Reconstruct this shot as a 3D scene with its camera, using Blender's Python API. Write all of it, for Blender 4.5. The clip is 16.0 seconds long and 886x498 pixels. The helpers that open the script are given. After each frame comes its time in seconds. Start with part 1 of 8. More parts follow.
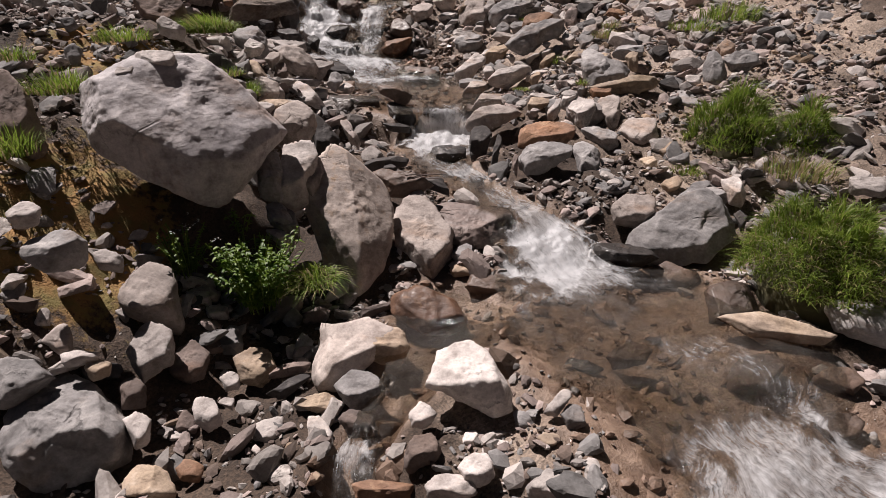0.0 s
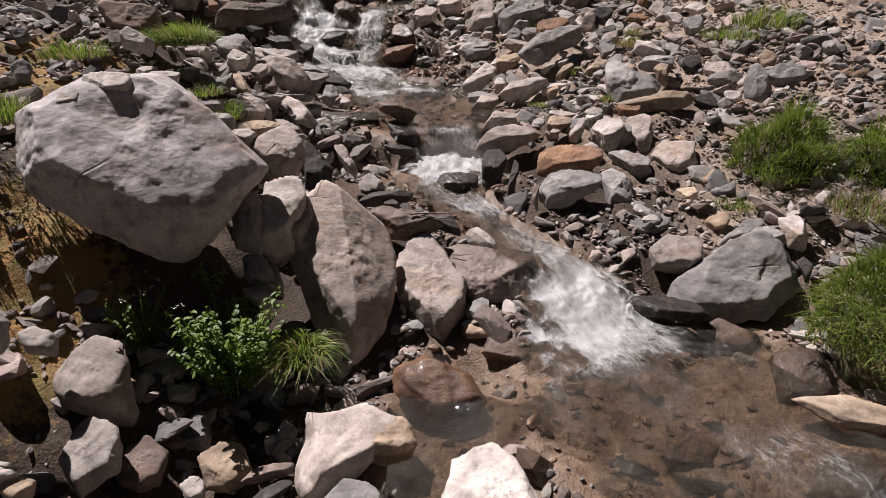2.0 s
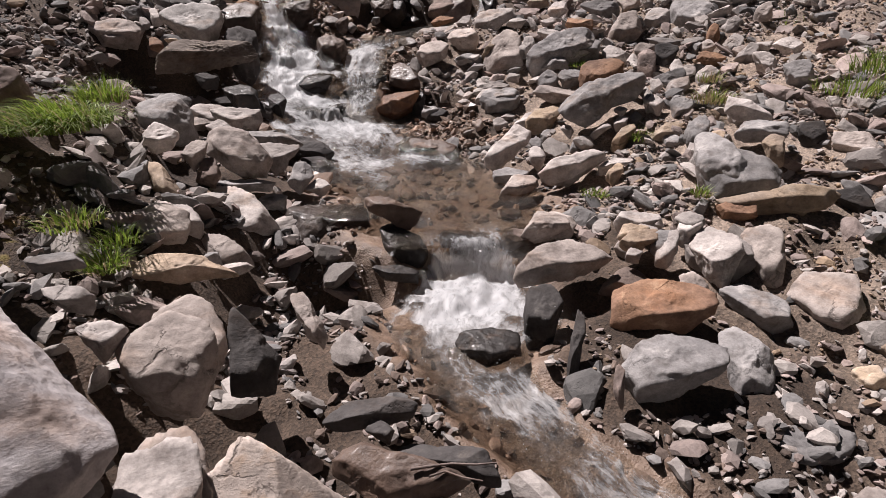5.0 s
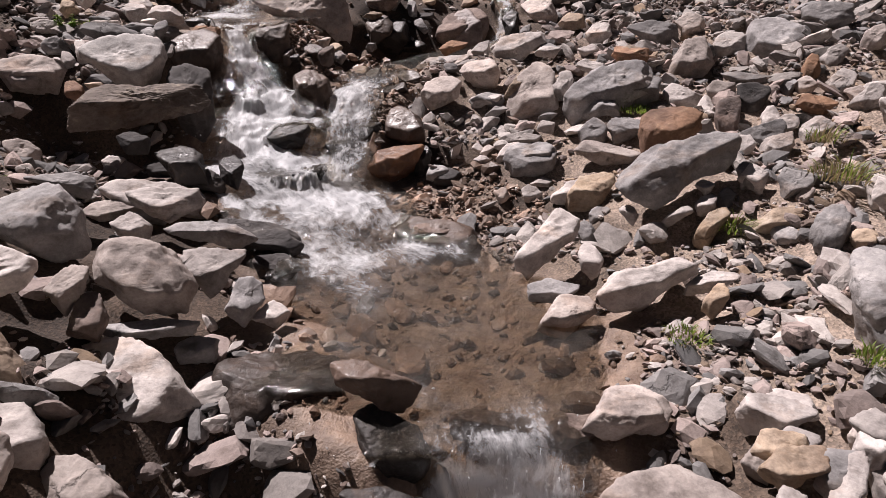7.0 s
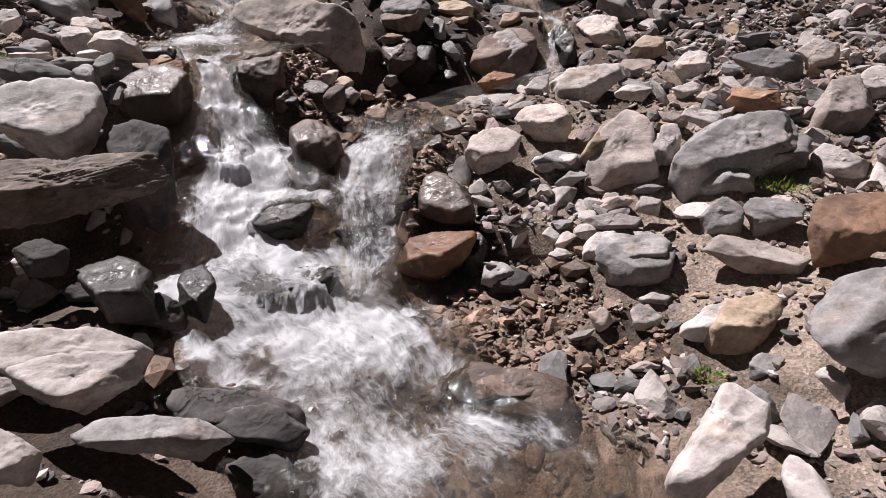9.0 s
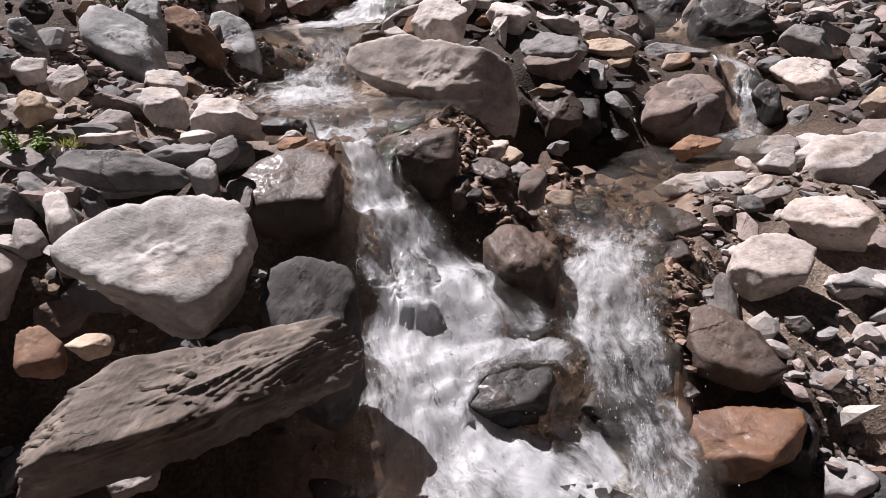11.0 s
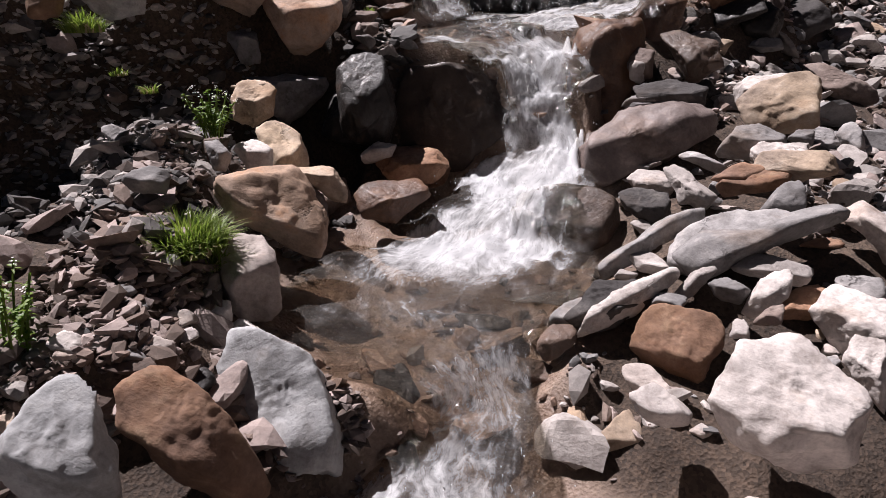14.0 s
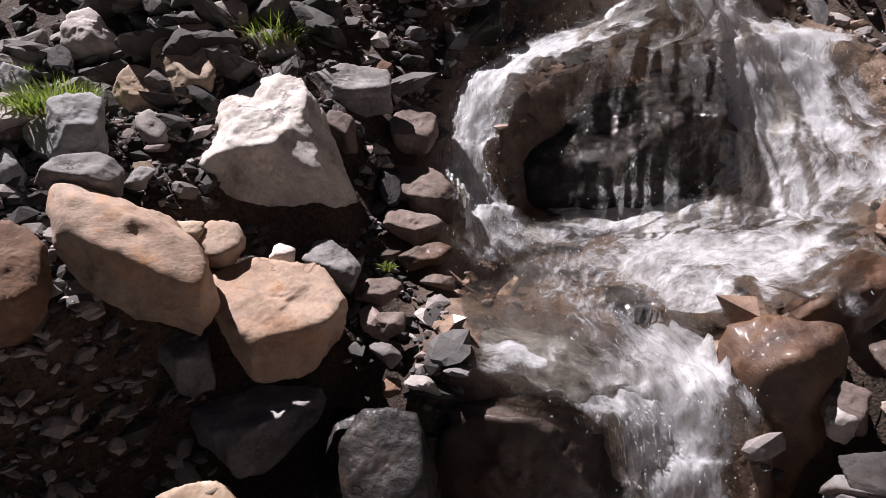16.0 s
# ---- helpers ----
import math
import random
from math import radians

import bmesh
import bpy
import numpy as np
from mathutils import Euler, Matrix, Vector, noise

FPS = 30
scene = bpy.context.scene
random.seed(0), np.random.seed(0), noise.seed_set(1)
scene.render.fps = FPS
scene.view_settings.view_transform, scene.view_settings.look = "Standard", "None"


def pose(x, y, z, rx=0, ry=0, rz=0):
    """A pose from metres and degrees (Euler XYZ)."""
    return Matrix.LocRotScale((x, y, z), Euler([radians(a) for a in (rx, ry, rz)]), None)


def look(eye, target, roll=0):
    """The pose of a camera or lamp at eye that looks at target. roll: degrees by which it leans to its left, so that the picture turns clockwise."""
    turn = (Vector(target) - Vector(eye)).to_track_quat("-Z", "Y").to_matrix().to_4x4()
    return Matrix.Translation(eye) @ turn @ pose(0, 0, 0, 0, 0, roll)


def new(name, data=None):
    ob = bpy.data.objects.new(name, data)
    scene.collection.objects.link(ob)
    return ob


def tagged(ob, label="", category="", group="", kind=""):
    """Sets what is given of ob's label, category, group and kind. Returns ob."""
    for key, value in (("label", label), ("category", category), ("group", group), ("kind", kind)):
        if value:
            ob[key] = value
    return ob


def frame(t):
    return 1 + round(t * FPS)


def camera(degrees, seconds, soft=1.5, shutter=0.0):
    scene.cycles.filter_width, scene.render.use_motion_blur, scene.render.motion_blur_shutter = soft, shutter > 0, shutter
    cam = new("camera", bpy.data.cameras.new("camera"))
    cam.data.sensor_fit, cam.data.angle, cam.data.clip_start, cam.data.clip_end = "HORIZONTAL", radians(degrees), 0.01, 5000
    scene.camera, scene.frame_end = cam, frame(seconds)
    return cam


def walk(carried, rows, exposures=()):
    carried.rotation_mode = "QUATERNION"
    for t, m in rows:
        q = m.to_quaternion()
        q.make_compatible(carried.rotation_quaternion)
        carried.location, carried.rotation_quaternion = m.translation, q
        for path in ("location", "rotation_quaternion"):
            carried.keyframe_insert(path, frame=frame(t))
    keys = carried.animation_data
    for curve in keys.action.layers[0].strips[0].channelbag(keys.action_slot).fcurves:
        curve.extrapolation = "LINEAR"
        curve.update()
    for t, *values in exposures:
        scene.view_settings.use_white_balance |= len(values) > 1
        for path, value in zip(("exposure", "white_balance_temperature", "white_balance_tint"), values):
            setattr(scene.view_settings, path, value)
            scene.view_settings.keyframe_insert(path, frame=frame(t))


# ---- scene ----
cam = camera(72.0, 16.0, soft=0.8)
# seconds, eye in metres, turn in degrees
PATH = [
    (0, -0.000, -0.000, 1.740, 66.02, 0.00, 0.00),
    (0.5, -0.011, 0.100, 1.741, 65.97, -0.02, 0.01),
    (1, -0.027, 0.261, 1.752, 65.95, 0.02, 0.03),
    (1.5, -0.032, 0.454, 1.762, 65.94, -0.02, -0.01),
    (2, -0.064, 0.696, 1.773, 65.92, -0.02, 0.01),
    (2.5, -0.076, 0.949, 1.780, 65.92, -0.04, 0.04),
    (3, -0.086, 1.242, 1.791, 65.91, -0.07, 0.11),
    (3.5, -0.105, 1.528, 1.808, 65.94, -0.05, 0.07),
    (4, -0.143, 1.856, 1.858, 65.91, -0.05, 0.14),
    (4.2, -0.150, 1.991, 1.872, 66.04, -0.03, 0.16),
    (6.3, -0.120, 3.478, 2.005, 67.04, 0.81, 0.81),
    (6.5, -0.123, 3.627, 2.016, 66.99, 0.80, 0.90),
    (7, -0.152, 4.016, 2.038, 66.98, 0.77, 1.30),
    (7.5, -0.176, 4.379, 2.065, 66.89, 0.72, 1.32),
    (8, -0.209, 4.764, 2.094, 66.81, 0.72, 1.21),
    (8.2, -0.239, 4.910, 2.103, 66.78, 0.66, 1.13),
    (10.3, -1.209, 6.115, 2.226, 67.89, 1.10, -0.11),
    (10.5, -1.317, 6.229, 2.248, 67.90, 1.00, -0.23),
    (11, -1.555, 6.571, 2.299, 67.96, 0.88, -0.27),
    (11.5, -1.739, 6.948, 2.356, 67.97, 0.91, -0.20),
    (12, -1.898, 7.378, 2.421, 67.92, 1.03, -0.14),
    (12.5, -2.061, 7.817, 2.504, 67.87, 0.78, -0.39),
    (13, -2.203, 8.312, 2.724, 67.65, 0.48, -0.65),
    (13.5, -2.308, 8.728, 2.910, 67.87, 0.48, -0.85),
    (14, -2.396, 9.161, 3.108, 67.75, 0.41, -0.77),
    (14.5, -2.472, 9.545, 3.297, 67.70, 0.45, -0.89),
    (15, -2.541, 9.965, 3.489, 68.04, 0.63, -1.13),
    (15.5, -2.590, 10.364, 3.702, 67.56, 0.69, -1.24),
    (16, -2.583, 10.794, 3.961, 66.54, 0.81, -1.19),
]
walk(cam, [(t, pose(*p)) for t, *p in PATH], exposures=[(0.0, 0.46, 6350.0, 18.0), (4.0, 0.54, 6200.0, 17.0), (7.0, 0.66, 6200.0, 21.0), (9.0, 0.74, 6000.0, 18.0), (11.0, 0.78, 6000.0, 18.0), (13.0, 0.68, 6000.0, 19.0), (14.5, 0.89, 6000.0, 20.0), (16.0, 0.88, 6000.0, 20.0)])

# ---- world, sun, exposure ----
SUN_AZ, SUN_EL = -48.0, 58.0  # degrees: from the head of the valley round to its left side; height
world = bpy.data.worlds.new("sky")
scene.world = world
world.use_nodes = True
wt = world.node_tree
sky = wt.nodes.new("ShaderNodeTexSky")
sky.sky_type, sky.sun_disc = "NISHITA", False
sky.sun_elevation, sky.sun_rotation = radians(SUN_EL), radians(SUN_AZ)
wt.nodes["Background"].inputs["Strength"].default_value = 0.0043
wt.links.new(sky.outputs["Color"], wt.nodes["Background"].inputs["Color"])
sun = new("sun", bpy.data.lights.new("sun", "SUN"))
sun.data.energy, sun.data.angle, sun.data.color = 5.0, radians(0.5), (1.0, 0.93, 0.84)
_a, _e = radians(SUN_AZ), radians(SUN_EL)
TO_SUN = Vector((math.sin(_a) * math.cos(_e), math.cos(_a) * math.cos(_e), math.sin(_e)))
sun.matrix_world = look((0, 0, 0), -TO_SUN)


# ---- noise ----
def _hash(i, j, k, seed):
    n = (i * 73856093) ^ (j * 19349663) ^ (k * 83492791) ^ (seed * 2654435761 & 0x7FFFFFFF)
    n = (n ^ (n >> 13)) * 1274126177 & 0x7FFFFFFF
    return ((n ^ (n >> 16)) & 0xFFFF) / 32767.5 - 1.0


def vnoise(p, seed=0):
    """Smooth value noise, -1 to 1, at the rows of p."""
    f = np.floor(p)
    i = f.astype(np.int64)
    u = p - f
    u = u * u * (3 - 2 * u)
    out = 0
    for a in (0, 1):
        for b in (0, 1):
            for c in (0, 1):
                w = (u[:, 0] if a else 1 - u[:, 0]) * (u[:, 1] if b else 1 - u[:, 1]) * (u[:, 2] if c else 1 - u[:, 2])
                out = out + w * _hash(i[:, 0] + a, i[:, 1] + b, i[:, 2] + c, seed)
    return out


def fbm(p, octaves=4, seed=0, gain=0.5):
    out, amp = 0, 1.0
    for o in range(octaves):
        out = out + amp * vnoise(p * 2.03**o + 17.3 * o, seed + o)
        amp *= gain
    return out


def mesh_from(name, verts, faces, smooth=True):
    me = bpy.data.meshes.new(name)
    verts, faces = np.asarray(verts, np.float32), np.asarray(faces, np.int32)
    k = faces.shape[1]
    me.vertices.add(len(verts))
    me.vertices.foreach_set("co", verts.ravel())
    me.loops.add(faces.size)
    me.loops.foreach_set("vertex_index", faces.ravel())
    me.polygons.add(len(faces))
    me.polygons.foreach_set("loop_start", np.arange(0, faces.size, k, dtype=np.int32))
    me.polygons.foreach_set("use_smooth", np.full(len(faces), smooth))
    me.update(calc_edges=True)
    return me


# ---- materials ----
class Nodes:
    """A short way to write node trees."""

    def __init__(self, name):
        self.mat = bpy.data.materials.new(name)
        self.mat.use_nodes = True
        self.tree = self.mat.node_tree
        self.bsdf = self.tree.nodes["Principled BSDF"]
        self.out = self.tree.nodes["Material Output"]

    def add(self, kind, **sets):
        n = self.tree.nodes.new(kind)
        for key, value in sets.items():
            n.inputs[key.replace("_", " ")].default_value = value
        return n

    def link(self, a, b):
        self.tree.links.new(a, b)

    def noise(self, coord, scale, detail=6.0, rough=0.6, stretch=None):
        if stretch:
            m = self.add("ShaderNodeMapping", Scale=stretch)
            self.link(coord, m.inputs["Vector"])
            coord = m.outputs["Vector"]
        n = self.add("ShaderNodeTexNoise", Scale=scale, Detail=detail, Roughness=rough)
        self.link(coord, n.inputs["Vector"])
        return n.outputs["Fac"]

    def ramp(self, fac, *stops):
        r = self.tree.nodes.new("ShaderNodeValToRGB")
        e = r.color_ramp.elements
        while len(e) < len(stops):
            e.new(0.5)
        for el, (pos, col) in zip(e, stops):
            el.position = pos
            el.color = (*col, 1) if len(col) == 3 else col
        self.link(fac, r.inputs["Fac"])
        return r.outputs["Color"]

    def grey(self, fac, a, b, lo=0.0, hi=1.0):
        m = self.add("ShaderNodeMapRange")
        for key, value in (("From Min", a), ("From Max", b), ("To Min", lo), ("To Max", hi)):
            m.inputs[key].default_value = value
        self.link(fac, m.inputs["Value"])
        return m.outputs["Result"]

    def mix(self, fac, a, b, how="MIX"):
        m = self.tree.nodes.new("ShaderNodeMix")
        m.data_type, m.blend_type = "RGBA", how
        for sock, value in ((m.inputs[0], fac), (m.inputs[6], a), (m.inputs[7], b)):
            if isinstance(value, bpy.types.NodeSocket):
                self.link(value, sock)
            elif isinstance(value, (int, float)):
                sock.default_value = value
            else:
                sock.default_value = (*value, 1)
        return m.outputs[2]

    def math(self, how, a, b):
        m = self.tree.nodes.new("ShaderNodeMath")
        m.operation = how
        for sock, value in zip(m.inputs, (a, b)):
            if isinstance(value, bpy.types.NodeSocket):
                self.link(value, sock)
            else:
                sock.default_value = value
        return m.outputs[0]

    def bump(self, height, strength, distance, normal=None):
        b = self.add("ShaderNodeBump", Strength=strength, Distance=distance)
        self.link(height, b.inputs["Height"])
        if normal:
            self.link(normal, b.inputs["Normal"])
        return b.outputs["Normal"]


def stone(name, main, second, vein=None, rough=0.85, wet=False, layers=0.0, spread=0.35, island=False):
    """Rock: mottled in two scales, with veins, dirt, grains and fine relief. layers: bedding across the local height."""
    n = Nodes(name)
    tc = n.tree.nodes.new("ShaderNodeTexCoord").outputs["Object"]
    if island:
        rnd = n.tree.nodes.new("ShaderNodeNewGeometry").outputs["Random Per Island"]
    else:
        info = n.tree.nodes.new("ShaderNodeObjectInfo")
        rnd = info.outputs["Random"]
        off = n.tree.nodes.new("ShaderNodeVectorMath")
        off.operation = "ADD"
        n.link(tc, off.inputs[0])
        sc = n.math("MULTIPLY", rnd, 37.0)
        n.link(sc, off.inputs[1])
        tc = off.outputs[0]
    big = n.noise(tc, 3.0, 5, 0.6)
    mid = n.noise(tc, 11.0, 6, 0.65)
    fine = n.noise(tc, 75.0, 5, 0.7)
    dip = n.tree.nodes.new("ShaderNodeVectorRotate")
    dip.rotation_type = "Y_AXIS"
    n.link(tc, dip.inputs["Vector"])
    n.link(n.grey(rnd, 0.0, 1.0, -0.9, 0.9), dip.inputs["Angle"])
    bed = n.noise(dip.outputs["Vector"], 3.2, 9, 0.66, (0.8, 1.2, 3.6))
    stain = n.noise(tc, 2.3, 7, 0.66, (1.0, 1.3, 1.8))
    col = n.mix(n.grey(big, 0.35, 0.68), main, second)
    if layers:
        col = n.mix(n.grey(bed, 0.42, 0.6, 0.0, layers), col, tuple(0.5 * c for c in main))
    if vein:
        col = n.mix(n.grey(mid, 0.56, 0.72, 0.0, 0.75), col, vein)
    if not wet and not island:  # rust stains and dusty pale skins
        col = n.mix(n.grey(stain, 0.56, 0.7, 0.0, 0.5), col, tuple(a * b for a, b in zip(main, (0.82, 0.62, 0.46))))
        col = n.mix(n.grey(stain, 0.46, 0.34, 0.0, 0.5), col, tuple(0.55 * c for c in second))
        streak = n.ramp(bed, (0.36, (0.55, 0.53, 0.52)), (0.5, (1, 1, 1)), (0.64, (1.22, 1.2, 1.18)))
        col = n.mix(0.4, col, streak, "MULTIPLY")
    warp = n.tree.nodes.new("ShaderNodeVectorMath")
    warp.operation = "ADD"
    n.link(tc, warp.inputs[0])
    n.link(n.math("MULTIPLY", mid, 0.25), warp.inputs[1])
    crack = n.add("ShaderNodeTexVoronoi", Scale=2.6)
    crack.feature = "DISTANCE_TO_EDGE"
    n.link(warp.outputs[0], crack.inputs["Vector"])
    line = n.grey(crack.outputs["Distance"], 0.0, 0.02)
    line = n.math("MAXIMUM", line, n.grey(big, 0.36, 0.46))
    col = n.mix(n.grey(line, 0.0, 1.0, 0.45, 0.0), col, tuple(0.3 * c for c in second))
    dark = n.ramp(mid, (0.30, (0.42, 0.39, 0.37)), (0.50, (1, 1, 1)), (0.72, (1.22, 1.2, 1.18)))
    col = n.mix(0.75, col, dark, "MULTIPLY")
    grain = n.ramp(fine, (0.3, (0.62, 0.6, 0.6)), (0.52, (1, 1, 1)), (0.75, (1.25, 1.22, 1.2)))
    col = n.mix(0.55, col, grain, "MULTIPLY")
    tone = n.grey(rnd, 0.0, 1.0, 1.0 - spread, 1.0 + 0.5 * spread)
    comb = n.tree.nodes.new("ShaderNodeCombineColor")
    for k in range(3):
        n.link(tone, comb.inputs[k])
    col = n.mix(1.0, col, comb.outputs[0], "MULTIPLY")
    n.link(col, n.bsdf.inputs["Base Color"])
    if wet:
        n.link(n.grey(fine, 0.35, 0.65, 0.3, 0.8), n.bsdf.inputs["Roughness"])
        n.bsdf.inputs["Specular IOR Level"].default_value = 0.4
        n.bsdf.inputs["Coat Weight"].default_value = 0.06
        n.bsdf.inputs["Coat Roughness"].default_value = 0.2
    else:
        n.link(n.grey(fine, 0.3, 0.7, rough - 0.12, min(1.0, rough + 0.1)), n.bsdf.inputs["Roughness"])
        n.bsdf.inputs["Specular IOR Level"].default_value = 0.25
    nb = n.bump(mid, 0.4, 0.014, n.bump(line, 0.6, 0.012))
    nb = n.bump(bed, max(0.28, min(1.0, 0.8 * layers)), 0.025, nb)
    nb = n.bump(fine, 0.9 if wet else 0.5, 0.004, nb)
    n.link(nb, n.bsdf.inputs["Normal"])
    return n.mat


MATS = {
    "a": stone("lavender_grey_rock", (0.50, 0.465, 0.465), (0.41, 0.385, 0.395), (0.57, 0.54, 0.53), 0.8, spread=0.05),
    "g": stone("grey_rock", (0.34, 0.325, 0.32), (0.24, 0.23, 0.23), (0.44, 0.42, 0.41), layers=0.22),
    "l": stone("pale_grey_rock", (0.53, 0.485, 0.46), (0.42, 0.38, 0.36), (0.60, 0.56, 0.53)),
    "w": stone("whitish_rock", (0.64, 0.59, 0.56), (0.53, 0.48, 0.455), (0.70, 0.66, 0.63), spread=0.2),
    "p": stone("pinkish_rock", (0.485, 0.425, 0.39), (0.38, 0.33, 0.305), (0.56, 0.51, 0.475)),
    "t": stone("tan_rock", (0.48, 0.37, 0.265), (0.40, 0.32, 0.26), (0.54, 0.48, 0.41)),
    "b": stone("brown_rock", (0.23, 0.175, 0.15), (0.17, 0.14, 0.13), (0.31, 0.26, 0.23)),
    "o": stone("rust_rock", (0.31, 0.18, 0.11), (0.22, 0.14, 0.105), (0.42, 0.30, 0.20)),
    "d": stone("dark_rock", (0.10, 0.092, 0.09), (0.065, 0.06, 0.06), (0.16, 0.15, 0.14), layers=0.5),
    # also used for some blocks that stand in for deep shade
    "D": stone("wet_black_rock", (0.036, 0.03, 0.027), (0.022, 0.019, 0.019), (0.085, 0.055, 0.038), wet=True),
    "B": stone("wet_brown_rock", (0.15, 0.10, 0.075), (0.085, 0.062, 0.052), (0.22, 0.16, 0.12), wet=True),
    # wet brown, darkened further so its colour includes the shade of upright fronts
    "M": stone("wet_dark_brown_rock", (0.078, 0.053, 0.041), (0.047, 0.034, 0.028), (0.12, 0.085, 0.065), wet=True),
    "O": stone("wet_rust_rock", (0.20, 0.10, 0.05), (0.10, 0.06, 0.045), (0.27, 0.16, 0.09), wet=True),
    "h": stone("buff_rock", (0.56, 0.48, 0.43), (0.45, 0.385, 0.35), (0.42, 0.29, 0.19), spread=0.05),
    "s": stone("dark_schist", (0.23, 0.19, 0.165), (0.16, 0.135, 0.12), (0.29, 0.25, 0.20), layers=0.6, spread=0.05),
    "r": stone("banded_white_rock", (0.57, 0.54, 0.525), (0.46, 0.44, 0.425), (0.64, 0.61, 0.59), layers=0.3, spread=0.05),
    "q": stone("pale_slab_rock", (0.47, 0.415, 0.385), (0.38, 0.335, 0.31), (0.45, 0.34, 0.25), spread=0.05),
    "u": stone("blue_grey_rock", (0.43, 0.43, 0.435), (0.33, 0.335, 0.34), (0.44, 0.44, 0.44), spread=0.15),
    "v": stone("plum_brown_rock", (0.255, 0.205, 0.185), (0.19, 0.155, 0.145), (0.33, 0.28, 0.255), 0.5, spread=0.1),
    "k": stone("ochre_rock", (0.43, 0.30, 0.215), (0.49, 0.40, 0.34), (0.42, 0.23, 0.12), layers=0.35, spread=0.15),
    "i": stone("chalky_rock", (0.68, 0.64, 0.60), (0.58, 0.54, 0.505), (0.52, 0.42, 0.33), spread=0.05),
}


def ground_material():
    n = Nodes("gravelly_earth")
    tc = n.tree.nodes.new("ShaderNodeTexCoord").outputs["Object"]
    big, mid, fine = n.noise(tc, 1.3, 4), n.noise(tc, 14.0, 6, 0.7), n.noise(tc, 90.0, 4, 0.7)
    col = n.mix(n.grey(big, 0.38, 0.62), (0.040, 0.028, 0.021), (0.092, 0.067, 0.051))
    sand = n.tree.nodes.new("ShaderNodeAttribute")
    sand.attribute_name = "sand"
    sfac = n.grey(n.math("ADD", sand.outputs["Fac"], n.math("MULTIPLY", n.math("SUBTRACT", big, 0.5), 1.4)), 0.3, 0.7)
    col = n.mix(sfac, col, n.mix(n.grey(mid, 0.35, 0.65), (0.20, 0.16, 0.13), (0.32, 0.265, 0.225)))
    vo = n.add("ShaderNodeTexVoronoi", Scale=95.0)
    n.link(tc, vo.inputs["Vector"])
    bits = n.ramp(vo.outputs["Color"], (0.1, (0.5, 0.48, 0.46)), (0.5, (1.0, 0.95, 0.9)), (0.95, (1.6, 1.5, 1.4)))
    col = n.mix(0.8, col, bits, "MULTIPLY")
    moss = n.tree.nodes.new("ShaderNodeAttribute")
    moss.attribute_name = "moss"
    mfac = n.grey(n.math("ADD", moss.outputs["Fac"], n.math("MULTIPLY", n.math("SUBTRACT", mid, 0.5), 1.2)), 0.42, 0.6)
    mcol = n.mix(n.grey(n.noise(tc, 7.0, 5), 0.4, 0.62), (0.34, 0.19, 0.07), (0.19, 0.15, 0.05))
    col = n.mix(mfac, col, mcol)
    wetn = n.tree.nodes.new("ShaderNodeAttribute")
    wetn.attribute_name = "wet"
    col = n.mix(wetn.outputs["Fac"], col, n.mix(n.grey(mid, 0.35, 0.65), (0.12, 0.075, 0.052), (0.29, 0.205, 0.15)))
    n.link(col, n.bsdf.inputs["Base Color"])
    n.link(n.grey(wetn.outputs["Fac"], 0.0, 1.0, 0.92, 0.4), n.bsdf.inputs["Roughness"])
    nb = n.bump(n.math("MULTIPLY", moss.outputs["Fac"], n.noise(tc, 30.0, 5, 0.7)), 1.0, 0.018, n.bump(mid, 0.5, 0.016, n.bump(n.noise(tc, 6.0, 8, 0.72), 0.6, 0.03)))
    nb = n.bump(vo.outputs["Distance"], 0.5, 0.005, nb)
    n.link(n.bump(fine, 0.6, 0.004, nb), n.bsdf.inputs["Normal"])
    return n.mat


